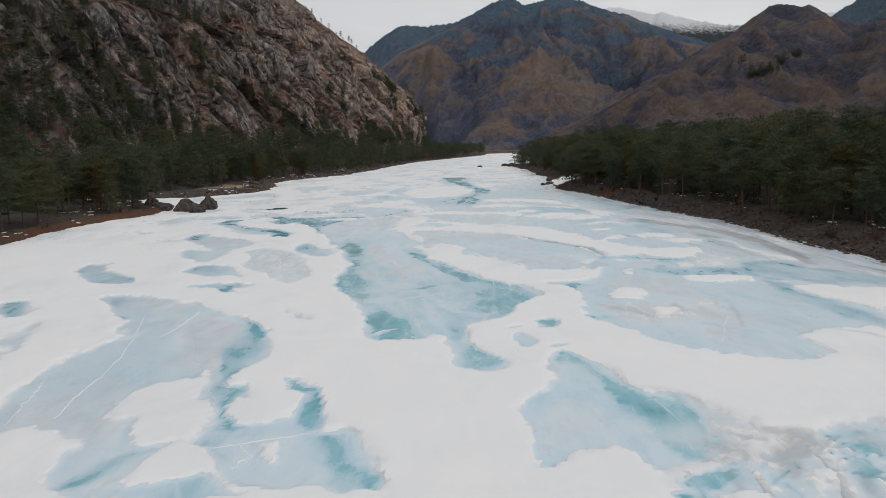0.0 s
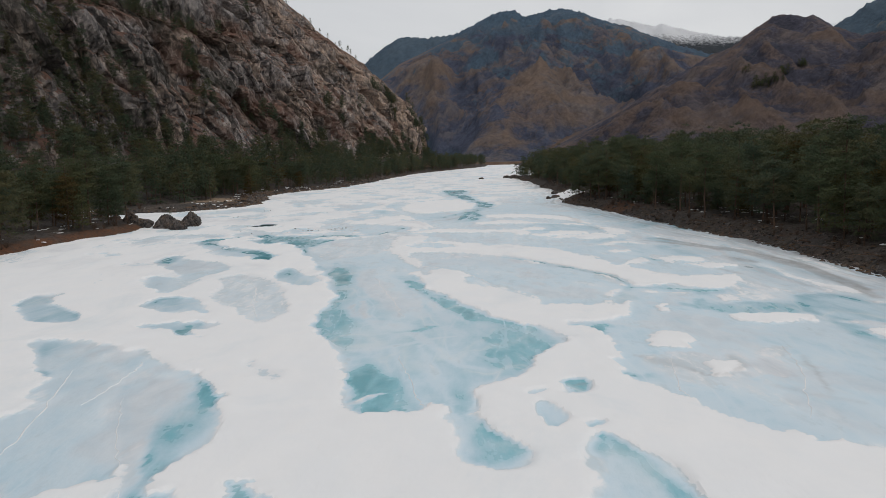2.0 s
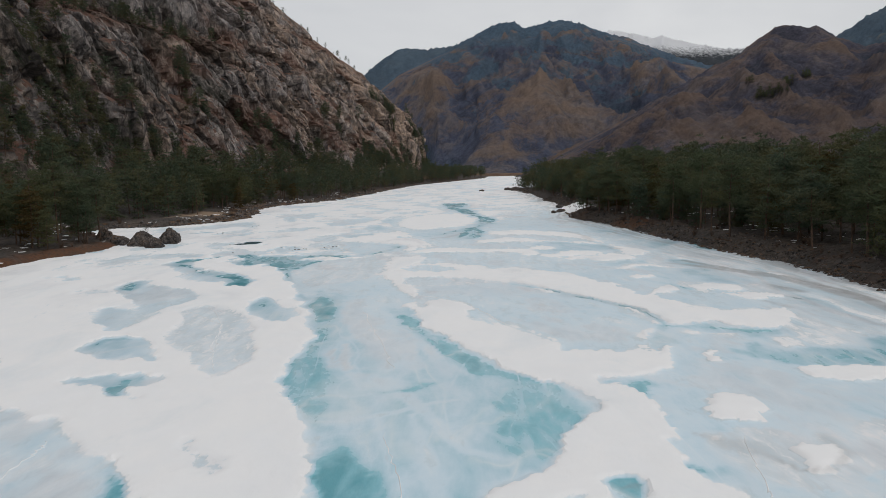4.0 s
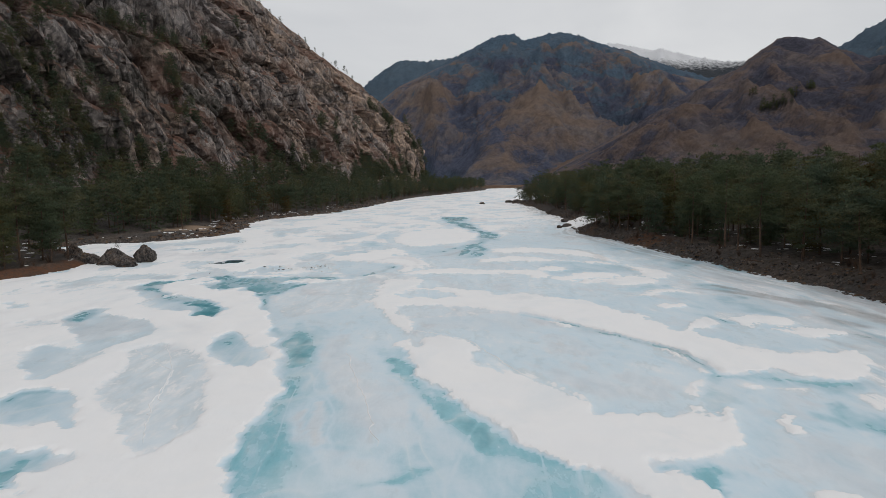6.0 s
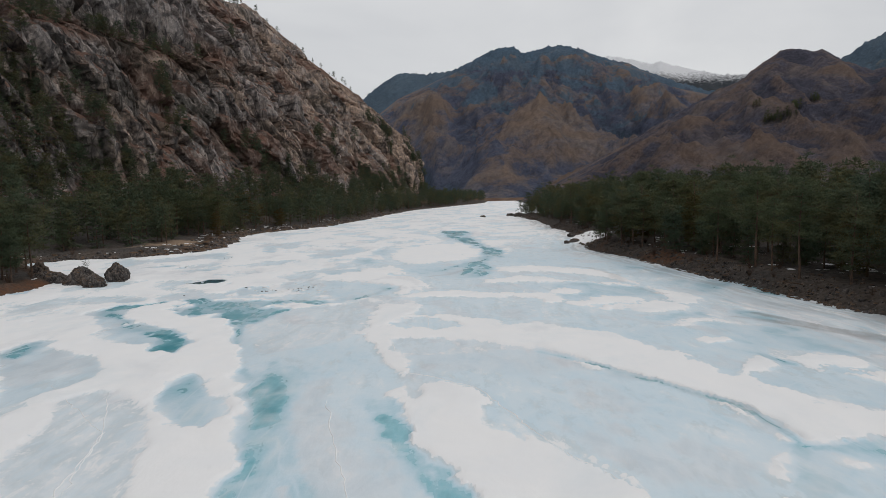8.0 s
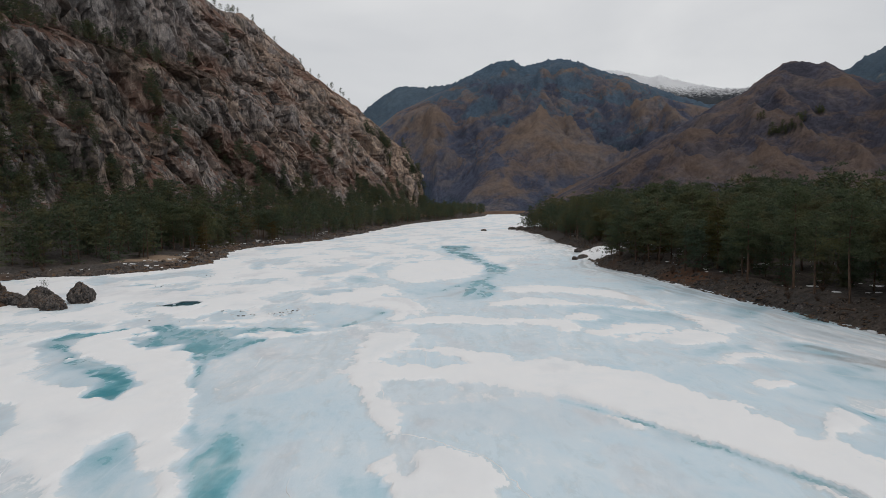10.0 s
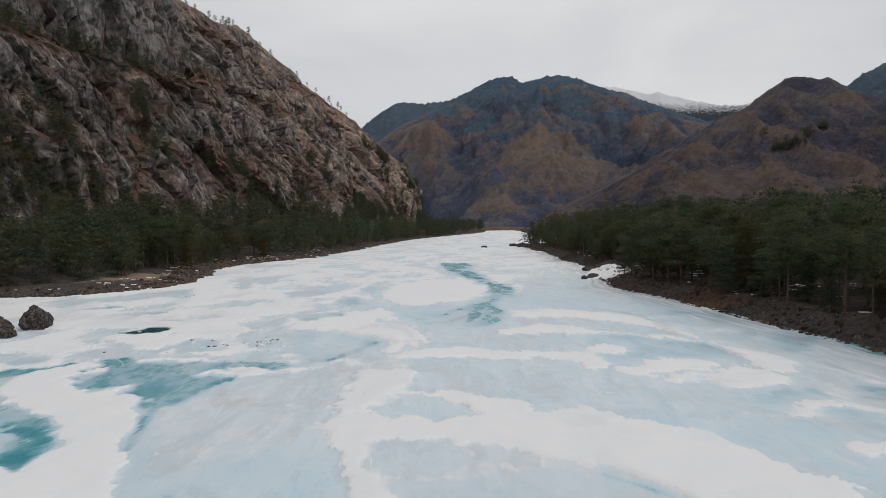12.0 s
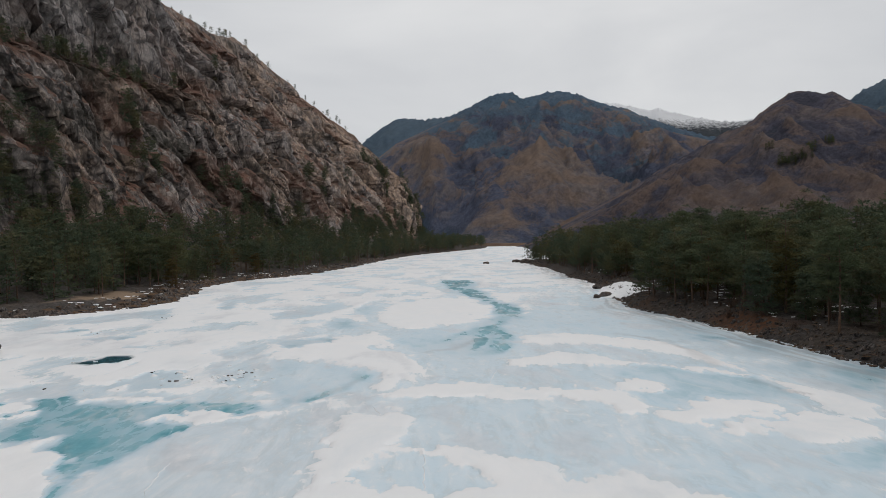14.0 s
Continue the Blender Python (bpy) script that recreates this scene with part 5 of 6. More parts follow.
    for name, label, cat, pick in (("river_ice", "frozen river, pale blue and teal bare ice with cracks", "river ice", ~snowy),
                                   ("snow_cover", "white wind-packed snow lying in patches on river ice", "snow", snowy)):
        used = np.unique(faces[pick])
        index = np.zeros(len(verts), int)
        index[used] = np.arange(len(used))
        me = mesh_from(name, verts[used], index[faces[pick]], ICE)
        for key, values in (("melt", melt), ("grey", grey), ("water", water), ("dirt", dirt)):
            attribute(me, key, values.ravel()[used])
        tagged(new(name, me), label, cat, kind="structure")


build_ice()


def build_banks():
    ys = np.concatenate([np.arange(-60, 60, 6.0), np.arange(60, 330, 1.0), np.arange(330, 820, 3.0), np.arange(820, 1320, 14.0)])
    yy, q = np.meshgrid(ys, np.concatenate([np.linspace(-3, 12, 26), 12 + np.linspace(0, 1, 30)[1:] * 1000]), indexing="ij")
    span = left_line(yy) - foot_line(yy) + 8
    dd = np.where(q <= 12, q, 12 + (q - 12) / 1000 * np.maximum(span - 12, 2))
    x = left_line(yy) - dd
    z = left_ground(x, yy)
    me = mesh_from("river_bank_west", np.stack([x, yy, z], -1).reshape(-1, 3), grid_faces(*x.shape), SOIL)
    ragged = 0.5 * fbm(x / 4, yy / 4, 3.1, 3)
    attribute(me, "sand", smooth(1.1, 0.7, np.hypot((yy - 243) / 17, (dd - 11) / 5) + ragged))
    attribute(me, "rust", smooth(6, 2, dd) * smooth(210, 175, yy) * smooth(-0.1, 0.2, ragged + 0.15) + 0.6 * smooth(5, 2, dd) * smooth(0.0, 0.3, fbm(x / 9, yy / 14, 6.1, 3)))
    tagged(new("river_bank_west", me),
           "rust-brown earth bank with dry grass under pines", "river bank", kind="structure")
    yy, dd = np.meshgrid(ys[ys < 560], np.concatenate([np.linspace(-3, 14, 34), np.linspace(15, 60, 30), np.linspace(64, 330, 30)]), indexing="ij")
    x = right_line(yy) + dd
    z = right_ground(x, yy)
    me = mesh_from("river_bank_east", np.stack([x, yy, z], -1).reshape(-1, 3), grid_faces(*x.shape)[:, ::-1], SOIL)
    attribute(me, "sand", np.zeros_like(x))
    attribute(me, "rust", smooth(7, 3, dd) * (smooth(1.2, 0.5, np.hypot((yy - 186) / 10, (dd - 2.5) / 2.5)) + 0.5 * smooth(0.16, 0.36, fbm(x / 7, yy / 12, 8.1, 3))))
    tagged(new("river_bank_east", me),
           "dark stony earth bank with rusty dry grass", "river bank", kind="structure")


build_banks()


def build_far_bank():
    x, d = np.meshgrid(np.arange(30, 420, 5.0), np.linspace(0, 60, 16), indexing="ij")
    y = 1072 + d - 0.05 * (x - 60)
    z = -0.4 + 4.2 * smooth(0, 14, d + 3 * fbm(x / 30, d / 20, 2.0, 3)) + 0.8 * fbm(x / 14, y / 14, 1.0, 3)
    me = mesh_from("river_bank_far", np.stack([x, y, z], -1).reshape(-1, 3), grid_faces(*x.shape), SOIL)
    attribute(me, "sand", 0.35 * smooth(-0.2, 0.3, fbm(x / 25, y / 8, 3.0, 3)))
    attribute(me, "rust", 0.7 * np.ones_like(x))
    tagged(new("river_bank_far", me), "low reddish-brown bank across the river bend", "river bank", kind="structure")


build_far_bank()

# ---- cliff ----
CREST_Y = (-100, 300, 430, 450, 470, 520, 560, 590, 615, 640, 662, 700, 735, 757, 775, 790, 805, 900)
CREST_Z = (300, 290, 230, 195, 150, 142, 139, 144, 151, 138, 124, 109, 99, 84, 62, 34, 14, 10)


def cliff_height(y, d):
    rise = np.interp(d, (-12, 0, 12, 25, 45, 70, 100, 160, 300), (4, 13, 34, 57, 90, 123, 160, 225, 340))
    wall = np.interp(d, (-12, 0, 12, 25, 34, 46, 51, 61, 76, 100, 160, 300), (4, 13, 35, 58, 75, 82, 102, 138, 158, 182, 237, 345))
    walled = smooth(255, 320, y) * smooth(470, 448, y)
    rise = rise + (wall - rise) * walled
    end = np.interp(d, (-12, 0, 5, 17, 32, 60, 100, 160, 300), (4, 13, 38, 61, 78, 106, 150, 225, 340))
    rise = rise + (end - rise) * smooth(620, 710, y)
    crest = np.interp(y, CREST_Y, CREST_Z)
    lean = np.maximum(rise - crest, 0)
    return np.minimum(rise, crest) - 0.12 * lean


def facets(u, v, seed):
    """Fractured slabs: each cell stands out by its own amount and slopes its own way; also the cleft along its border."""
    rng = np.random.RandomState(seed)
    jit, own = rng.uniform(0.08, 0.92, (64, 64, 2)), rng.uniform(-1, 1, (64, 64, 3))
    iu, iv = np.floor(u).astype(int), np.floor(v).astype(int)
    first, second, out = np.full(u.shape, 9.0), np.full(u.shape, 9.0), np.zeros(u.shape)
    for i in (-1, 0, 1):
        for j in (-1, 0, 1):
            a, b = (iu + i) & 63, (iv + j) & 63
            du, dv = u - iu - i - jit[a, b, 0], v - iv - j - jit[a, b, 1]
            d = np.hypot(du, dv)
            nearer = d < first
            second = np.where(nearer, first, np.minimum(second, d))
            out = np.where(nearer, 0.5 * own[a, b, 0] + 0.75 * own[a, b, 1] * du + 0.6 * own[a, b, 2] * dv, out)
            first = np.where(nearer, d, first)
    return out, smooth(0.14, 0.0, second - first)


def cliff_point(y, d):
    """A point of the rock face, and the same once weathered."""
    z = cliff_height(y, d)
    walled = smooth(255, 320, y) * smooth(470, 448, y) * smooth(36, 44, d)
    step = d / 21 + 1.5 * gnoise(y / 75, 0.0, 3.3) + 0.5 * gnoise(y / 22, d / 60, 1.7)
    ease = 1.5 * np.sin(2 * math.pi * step) * smooth(3, 16, d) * (1 - walled) * np.clip(0.85 + 0.9 * gnoise(y / 38, d / 26, 6.1), 0.2, 1.2)
    x = foot_line(y) - d - ease
    sh = y + 0.16 * z
    tall = smooth(8, 34, z) * (0.15 + 0.85 * smooth(-2, 26, np.interp(y, CREST_Y, CREST_Z) - z))
    gully = np.exp(-(gnoise(sh / 46, z / 260, 0.7) / 0.075) ** 2) + 0.6 * np.exp(-(gnoise(sh / 21, z / 110, 5.7) / 0.07) ** 2)
    bend = 0.35 * gnoise(sh / 12, z / 14, 2.0)
    big, cleft = facets(sh / 17 + bend, z / 36, 1)
    mid, crack = facets(sh / 7.5 + bend, z / 17 + 0.3 * bend, 2)
    small, chink = facets(sh / 3.4 + bend, z / 7.5, 3)
    out = (12.0 * (ridged(sh / 60, z / 190, 0.7, 3) - 0.5) + 5.0 * (ridged(sh / 23, z / 80, x / 70, 2) - 0.5) - 4.0 * gully
           + 9.0 * big - 3.0 * cleft + 5.5 * mid - 2.0 * crack + 2.8 * small - 0.9 * chink + 0.5 * fbm(sh / 2.2, z / 3.0, x / 5, 2))
    hollow = smooth(1.2, 0.5, np.hypot((y - 369) / 24, (z - 47.5 - 0.10 * (y - 369)) / 4.5))
    out = out * (1 - 0.6 * hollow) - 5.0 * hollow
    up = 2.0 * fbm(sh / 22, z / 16, 4.4, 3) + 1.6 * (ridged(y / 11, z / 8, 2.2, 3) - 0.5)
    out, up = out * tall, up * tall
    return x + 0.80 * out, y - 0.42 * out, z + up


def build_cliff():
    ys = np.concatenate([np.arange(-60, 150, 8.0), np.arange(150, 260, 2.2), np.arange(260, 500, 0.8), np.arange(500, 830, 1.2), np.arange(830, 900, 6.0)])
    ds = np.concatenate([np.linspace(-12, 0, 8), np.arange(0.7, 70, 0.7), np.arange(70, 150, 1.4), np.linspace(152, 330, 30)])
    yy, dd = np.meshgrid(ys, ds, indexing="ij")
    x, y, z = cliff_point(yy, dd)
    z0 = cliff_height(yy, dd)
    sh = yy + 0.38 * z0
    # First term paints gully shade into the colour; the rest is patchy scrub.
    scrub_shade = (0.5 - 0.3 * smooth(430, 600, yy)) * np.exp(-(gnoise(sh / 46, z0 / 260, 0.7) / 0.085) ** 2) * smooth(-0.3, 0.2, gnoise(yy / 30, z0 / 30, 3.0)) + 0.65 * smooth(0.16, 0.3, fbm(sh / 26, z0 / 22, 8.8, 4) - 0.14 * smooth(430, 600, yy))
    scrub_shade = scrub_shade + (1 - smooth(340, 450, yy)) * smooth(-0.25, 0.25, fbm(yy / 14, z0 / 12, 2.8, 4)) * 0.25
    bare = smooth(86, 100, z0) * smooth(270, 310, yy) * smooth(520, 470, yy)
    scrub_shade = scrub_shade * (1 - 0.75 * bare)
    talus = (1 - 0.8 * bare) * smooth(0.10, 0.26, fbm(sh / 42 + 3.0, z0 / 24, 5.8, 4))
    talus = np.maximum(talus, smooth(1.2, 0.6, np.hypot((yy - 430) / 34, (z0 - 40) / 11)))
    talus = np.maximum(talus, smooth(1.2, 0.6, np.hypot((yy - 375) / 80, (z0 - 79) / 7)))
    ob = new("rock_cliff", mesh_from("rock_cliff", np.stack([x, y, z], -1).reshape(-1, 3), grid_faces(*x.shape)))
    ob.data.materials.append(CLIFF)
    attribute(ob.data, "scrub_shade", np.clip(scrub_shade, 0, 1))
    attribute(ob.data, "talus", talus)
    attribute(ob.data, "wall", np.clip(bare * (0.6 + 0.9 * fbm(sh / 12, z0 / 30, 6.6, 3)), 0, 1))
    attribute(ob.data, "warm", smooth(430, 680, yy))
    ob.data.polygons.foreach_set("use_smooth", np.zeros(len(ob.data.polygons), bool))
    return tagged(ob, "steep fractured grey-brown rock cliff with rusty grass ledges", "cliff", kind="structure")


build_cliff()


GROVES = []


# ---- mountains, by bearing and height angle of their crests from mid-river ----
def build_mountain(name, label, mat, crest, foot, ridge, seed, rough=1.0, cols=440, rows=140, groves=()):
    az = np.radians([c[0] for c in crest])
    el = np.radians([c[1] for c in crest])
    a = np.linspace(az[0], az[-1], cols)
    q = np.concatenate([np.linspace(0, 1, rows), 1 + np.linspace(0, 0.35, 14)[1:]])
    aa, qq = np.meshgrid(a, q, indexing="ij")
    top = 13 + ridge * np.tan(np.interp(aa, az, el))
    r = foot + (ridge - foot) * qq
    x, y = 1.3 + r * np.sin(aa), 81 + r * np.cos(aa)
    up = np.where(qq <= 1, qq ** 1.12, 1 - 1.6 * (qq - 1))
    z = -2 + (top + 2) * up
    size = ridge / 2600
    body = np.clip(4.2 * qq * (1 - qq), 0, 1) ** 0.8
    spur = ridged(x / (330 * size) + seed, y / (620 * size), z / 700, 4, 0.40) - 0.5
    lump = fbm(x / (110 * size), y / (150 * size), seed, 3)
    gully = ridged(x / (120 * size) + 0.5 * lump + 0.8 * y / (500 * size), y / (420 * size), seed + 7, 5, 0.56) - 0.5
    z = z + size * rough * (body * (200 * spur + 50 * lump + 78 * gully) + (0.28 * body + 0.06 * smooth(0.5, 1, qq)) * 34 * fbm(x / (26 * size), y / (26 * size), seed + 3, 4))
    sight = 13 + r * np.tan(np.interp(aa, az, el))
    z = z + (np.random.RandomState(int(seed)).normal(size=(cols, 1)) * 1.6 + 4 * gnoise(aa * 240, seed)) * size * np.exp(-((qq - 1) / 0.04) ** 2)
    z = np.where(qq < 0.97, np.minimum(z, sight - 6 * size * (1 - qq) * 6), z)
    ob = new(name, mesh_from(name, np.stack([x, y, z], -1).reshape(-1, 3), grid_faces(*x.shape), mat))
    # Ribs high, hollows low; the material shades the slopes by this.
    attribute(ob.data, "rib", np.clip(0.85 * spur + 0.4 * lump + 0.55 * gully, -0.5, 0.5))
    wood = np.zeros_like(x)
    for bearing, rise, wide, tall in groves:
        off = np.hypot((np.degrees(aa) - bearing) / wide, (np.degrees(np.arctan2(z - 13, r)) - rise) / tall) + 0.7 * fbm(aa * 60, qq * 9, seed, 4)
        wood = np.maximum(wood, smooth(1.1, 0.75, off))
    attribute(ob.data, "grove", wood)
    spots = np.stack([x, y, z], -1)[(wood > 0.5) & (qq < 0.95)]
    GROVES.extend(spots[np.random.RandomState(3).permutation(len(spots))[:150]])
    return tagged(ob, label, "mountain", kind="structure")


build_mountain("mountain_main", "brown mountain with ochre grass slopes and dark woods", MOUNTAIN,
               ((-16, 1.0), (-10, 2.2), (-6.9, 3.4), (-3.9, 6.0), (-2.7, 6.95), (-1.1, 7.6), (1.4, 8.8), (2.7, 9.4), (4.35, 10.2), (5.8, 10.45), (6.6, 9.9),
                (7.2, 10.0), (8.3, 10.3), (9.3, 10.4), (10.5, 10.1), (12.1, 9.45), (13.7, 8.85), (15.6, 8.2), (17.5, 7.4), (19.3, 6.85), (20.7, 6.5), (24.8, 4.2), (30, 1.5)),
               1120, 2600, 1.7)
build_mountain("mountain_blue", "hazy blue-grey mountain behind the brown one", HAZED_RIDGE,
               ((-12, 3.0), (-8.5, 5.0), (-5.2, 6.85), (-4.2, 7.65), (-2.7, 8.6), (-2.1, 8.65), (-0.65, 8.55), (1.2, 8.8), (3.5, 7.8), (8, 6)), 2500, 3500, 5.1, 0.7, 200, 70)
build_mountain("mountain_snowy", "distant ridge dusted with snow", SNOW_RIDGE,
               ((6, 7.5), (9.7, 8.8), (12.7, 9.4), (13.7, 9.2), (15.6, 8.7), (16.2, 8.85), (17.5, 8.4), (19.4, 7.9), (20.9, 7.65), (22.3, 7.7), (24.8, 8.0), (30, 8)), 2900, 4100, 8.3, 0.5, 200, 70)
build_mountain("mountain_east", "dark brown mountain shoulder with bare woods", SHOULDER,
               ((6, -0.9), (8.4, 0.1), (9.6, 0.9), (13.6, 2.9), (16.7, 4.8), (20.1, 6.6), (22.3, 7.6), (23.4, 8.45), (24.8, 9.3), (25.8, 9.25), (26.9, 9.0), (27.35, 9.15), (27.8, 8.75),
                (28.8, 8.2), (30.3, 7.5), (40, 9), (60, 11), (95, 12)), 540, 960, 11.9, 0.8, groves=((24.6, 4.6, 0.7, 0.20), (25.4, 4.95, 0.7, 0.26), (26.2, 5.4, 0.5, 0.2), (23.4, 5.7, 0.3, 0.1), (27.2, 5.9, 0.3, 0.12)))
build_mountain("mountain_peak", "far peak with blue-grey haze in its colour", HAZED_RIDGE, ((22, 5), (26.2, 7.3), (28.2, 8.5), (29.1, 9.1), (30.35, 9.65), (34, 11), (42, 8)), 1900, 3100, 14.2, 0.6, 160, 60)
build_mountain("mountain_behind", "brown mountains closing the valley", MOUNTAIN, ((95, 11), (120, 8), (150, 6), (180, 4), (210, 7), (240, 12), (262, 18)), 500, 1500, 19.0, 0.8, 160, 50)


# ---- pines ----
def tube(path, radii, sides=6):
    """A tapered tube through the points of path."""
    path = np.asarray(path, float)
    verts, faces = [], []
    for i, (p, r) in enumerate(zip(path, radii)):
        way = path[min(i + 1, len(path) - 1)] - path[max(i - 1, 0)]
        way /= np.linalg.norm(way) + 1e-9
        side = np.cross(way, (0.3, 0.9, 0.1) if abs(way[2]) > 0.5 else (0, 0, 1))
        side /= np.linalg.norm(side)
        other = np.cross(way, side)
        for k in range(sides):
            a = 2 * math.pi * k / sides
            verts.append(p + r * (math.cos(a) * side + math.sin(a) * other))
    for i in range(len(path) - 1):
        for k in range(sides):
            a, b = i * sides + k, i * sides + (k + 1) % sides
            faces.append((a, b, b + sides, a + sides))
    return np.array(verts), np.array(faces)


def joined(pieces):
    verts, faces, base = [], [], 0
    for v, f in pieces:
        verts.append(v)
        faces.append(np.asarray(f) + base)
        base += len(v)
    return np.concatenate(verts), np.concatenate(faces)


def tufts(rng, centres, spread, count, size):
    """Needle tufts as narrow triangles scattered round the centres."""
    n = len(centres) * count
    c = np.repeat(centres, count, 0)
    s = np.repeat(spread, count)[:, None]
    off = rng.normal(size=(n, 3)) * s * (0.66, 0.66, 0.21)
    p = c + off
    way = rng.normal(size=(n, 3)) * (1, 1, 0.35) + off / (s + 1e-6) * 0.9 + (0, 0, 0.35)
    way /= np.linalg.norm(way, axis=1)[:, None]
    side = np.cross(way, rng.normal(size=(n, 3)) * (0.5, 0.5, 1.0))
    side /= np.linalg.norm(side, axis=1)[:, None]
    ln = size * rng.uniform(0.7, 1.5, (n, 1))
    wd = ln * rng.uniform(0.26, 0.42, (n, 1))
    v = np.stack([p - side * wd, p + side * wd, p + way * ln * 1.7], 1).reshape(-1, 3)
    return v, np.arange(n * 3).reshape(-1, 3)


def pine_shape(seed, height, bare, wide, pads, count, size, cone=0.0, limbs=True):
    """A pine 'height' tall: trunk and limbs, and a domed crown of flat needle pads from 'bare' of its height up."""
    rng = np.random.RandomState(seed)
    lean = rng.normal(size=2) * 0.03 * height
    hs = np.linspace(0, 1, 7 if limbs else 3)
    path = np.stack([lean[0] * hs ** 2 + 0.10 * np.sin(hs * 5 + seed), lean[1] * hs ** 2 + 0.10 * np.cos(hs * 4), hs * height * 0.96], 1)
    r0 = 0.014 * height
    pieces = [tube(path, r0 * (1 - hs * 0.9) + 0.01, 7 if limbs else 4)]
    centres, spread = [], []
    lobes = rng.uniform(0, 6.28, 3)
    for i in range(pads):
        f = ((i + rng.uniform(0, 1)) / pads) ** 0.85
        dome = math.sqrt(max(0.0, 1 - (abs(f - 0.34) / (0.70 if f > 0.34 else 0.46)) ** 2.2))
        reach = wide * height * ((1 - cone) * dome + cone * (1.05 - f)) + 0.12
        a = i * 2.4 + rng.uniform(-0.6, 0.6)
        reach *= (0.8 + 0.28 * math.sin(a * 2 + lobes[0]) + 0.2 * math.sin(a * 3 + lobes[1] + f * 4)) * rng.uniform(0.55, 1.08) ** 0.7
        h = bare + (0.985 - bare) * f
        root = np.array([np.interp(h, hs, path[:, 0]), np.interp(h, hs, path[:, 1]), (h - 0.03) * height])
        tip = root + np.array([math.cos(a) * reach, math.sin(a) * reach, (0.03 + 0.05 * rng.normal()) * height * 0.6])
        if limbs and i % 3 == 0:
            pieces.append(tube([root, (root + tip) / 2 + (0, 0, -0.04 * reach), tip], [0.25 * r0, 0.16 * r0, 0.05 * r0], 3))
        centres.append(tip)
        spread.append((0.28 + 0.30 * reach) * rng.uniform(0.75, 1.25))
        if reach > 0.11 * height and i % 2:
            centres.append(root + (tip - root) * 0.5)
            spread.append(0.28 + 0.26 * reach)
    return joined(pieces), tufts(rng, np.array(centres), np.array(spread), count, size)


PINES = []
for k, (h, bare, wide, pads, cone) in enumerate(((12.5, 0.32, 0.25, 46, 0.0), (14, 0.40, 0.22, 44, 0.05), (11, 0.14, 0.27, 46, 0.1), (13, 0.18, 0.24, 48, 0.2),
                                                 (9.5, 0.08, 0.25, 44, 0.2), (12, 0.06, 0.20, 50, 0.7), (13.5, 0.42, 0.21, 42, 0.0), (8, 0.04, 0.25, 44, 0.55))):
    (tv, tf), (cv, cf) = pine_shape(40 + k, h, bare, wide, pads, 76, 0.205, cone)
    PINES.append((mesh_from("pine_trunk", tv, tf, BARK), mesh_from("pine_crown", cv, cf, NEEDLES, False)))
RUST_CROWN = PINES[2][1].copy()
RUST_CROWN.materials[0] = RUST_NEEDLES
LIGHT_PINES = [pine_shape(80 + k, h, bare, wide, pads, 22, 0.40, cone, False) for k, (h, bare, wide, pads, cone) in
               enumerate(((12.5, 0.22, 0.25, 25, 0.0), (13.5, 0.26, 0.23, 25, 0.1), (11, 0.12, 0.27, 24, 0.1), (12, 0.08, 0.22, 26, 0.55), (9, 0.10, 0.27, 22, 0.2), (14.5, 0.32, 0.22, 26, 0.1)))]


def plant(kind, x, y, z, scale, turn, rust=False):
    tree = new("pine_tree")
    part("trunk", PINES[kind][0], tree)
    part("crown", RUST_CROWN if rust else PINES[kind][1], tree)
    tree.matrix_basis = pose(x, y, z - 0.15, 0, 0, turn) @ Matrix.Diagonal((scale, scale, scale, 1))
    label = "pine with rusty browned needles on the river bank" if rust else (
        "tall pine with bare lower trunk and ragged dark crown", "bushy dark green pine with branches to the ground")[kind in (4, 5, 7)]
    return tagged(tree, label, "tree", "pines along the river")


def forest(name, label, spots, seed):
    """Many light pines joined in one mesh; spots are rows of x, y, z, scale."""
    rng = np.random.RandomState(seed)
    tv, tf, tb, cv, cf, cb = [], [], 0, [], [], 0
    for x, y, z, s in spots:
        (av, af), (bv, bf) = LIGHT_PINES[rng.randint(len(LIGHT_PINES))]
        a = rng.uniform(0, 6.3)
        turn = np.array(((math.cos(a), -math.sin(a), 0), (math.sin(a), math.cos(a), 0), (0, 0, 1))) * s
        at = np.array((x, y, z - 0.15))
        tv.append(av @ turn.T + at)
        tf.append(af + tb)
        tb += len(av)
        cv.append(bv @ turn.T + at)
        cf.append(bf + cb)
        cb += len(bv)
    top = tagged(new(name), label, "forest", kind="stuff")
    part("trunks", mesh_from("forest_trunks", np.concatenate(tv), np.concatenate(tf), BARK), top)
    part("crowns", mesh_from("forest_crowns", np.concatenate(cv), np.concatenate(cf), NEEDLES, False), top)


def scatter(rng, count, y0, y1, d0, d1, gap, skew=1.0):
    """Spots of y and distance from the water, no two nearer than gap."""
    spots, cells = [], {}
    for _ in range(count * 12):
        y, d = rng.uniform(y0, y1), d0 + (d1 - d0) * rng.uniform(0, 1) ** skew
        key = (int(y // gap), int(d // gap))
        if any(math.hypot(y - p, d - q) < gap for i in (-1, 0, 1) for j in (-1, 0, 1) for p, q in cells.get((key[0] + i, key[1] + j), ())):
            continue
        cells.setdefault(key, []).append((y, d))
        spots.append((y, d))
        if len(spots) >= count:
            break
    return spots


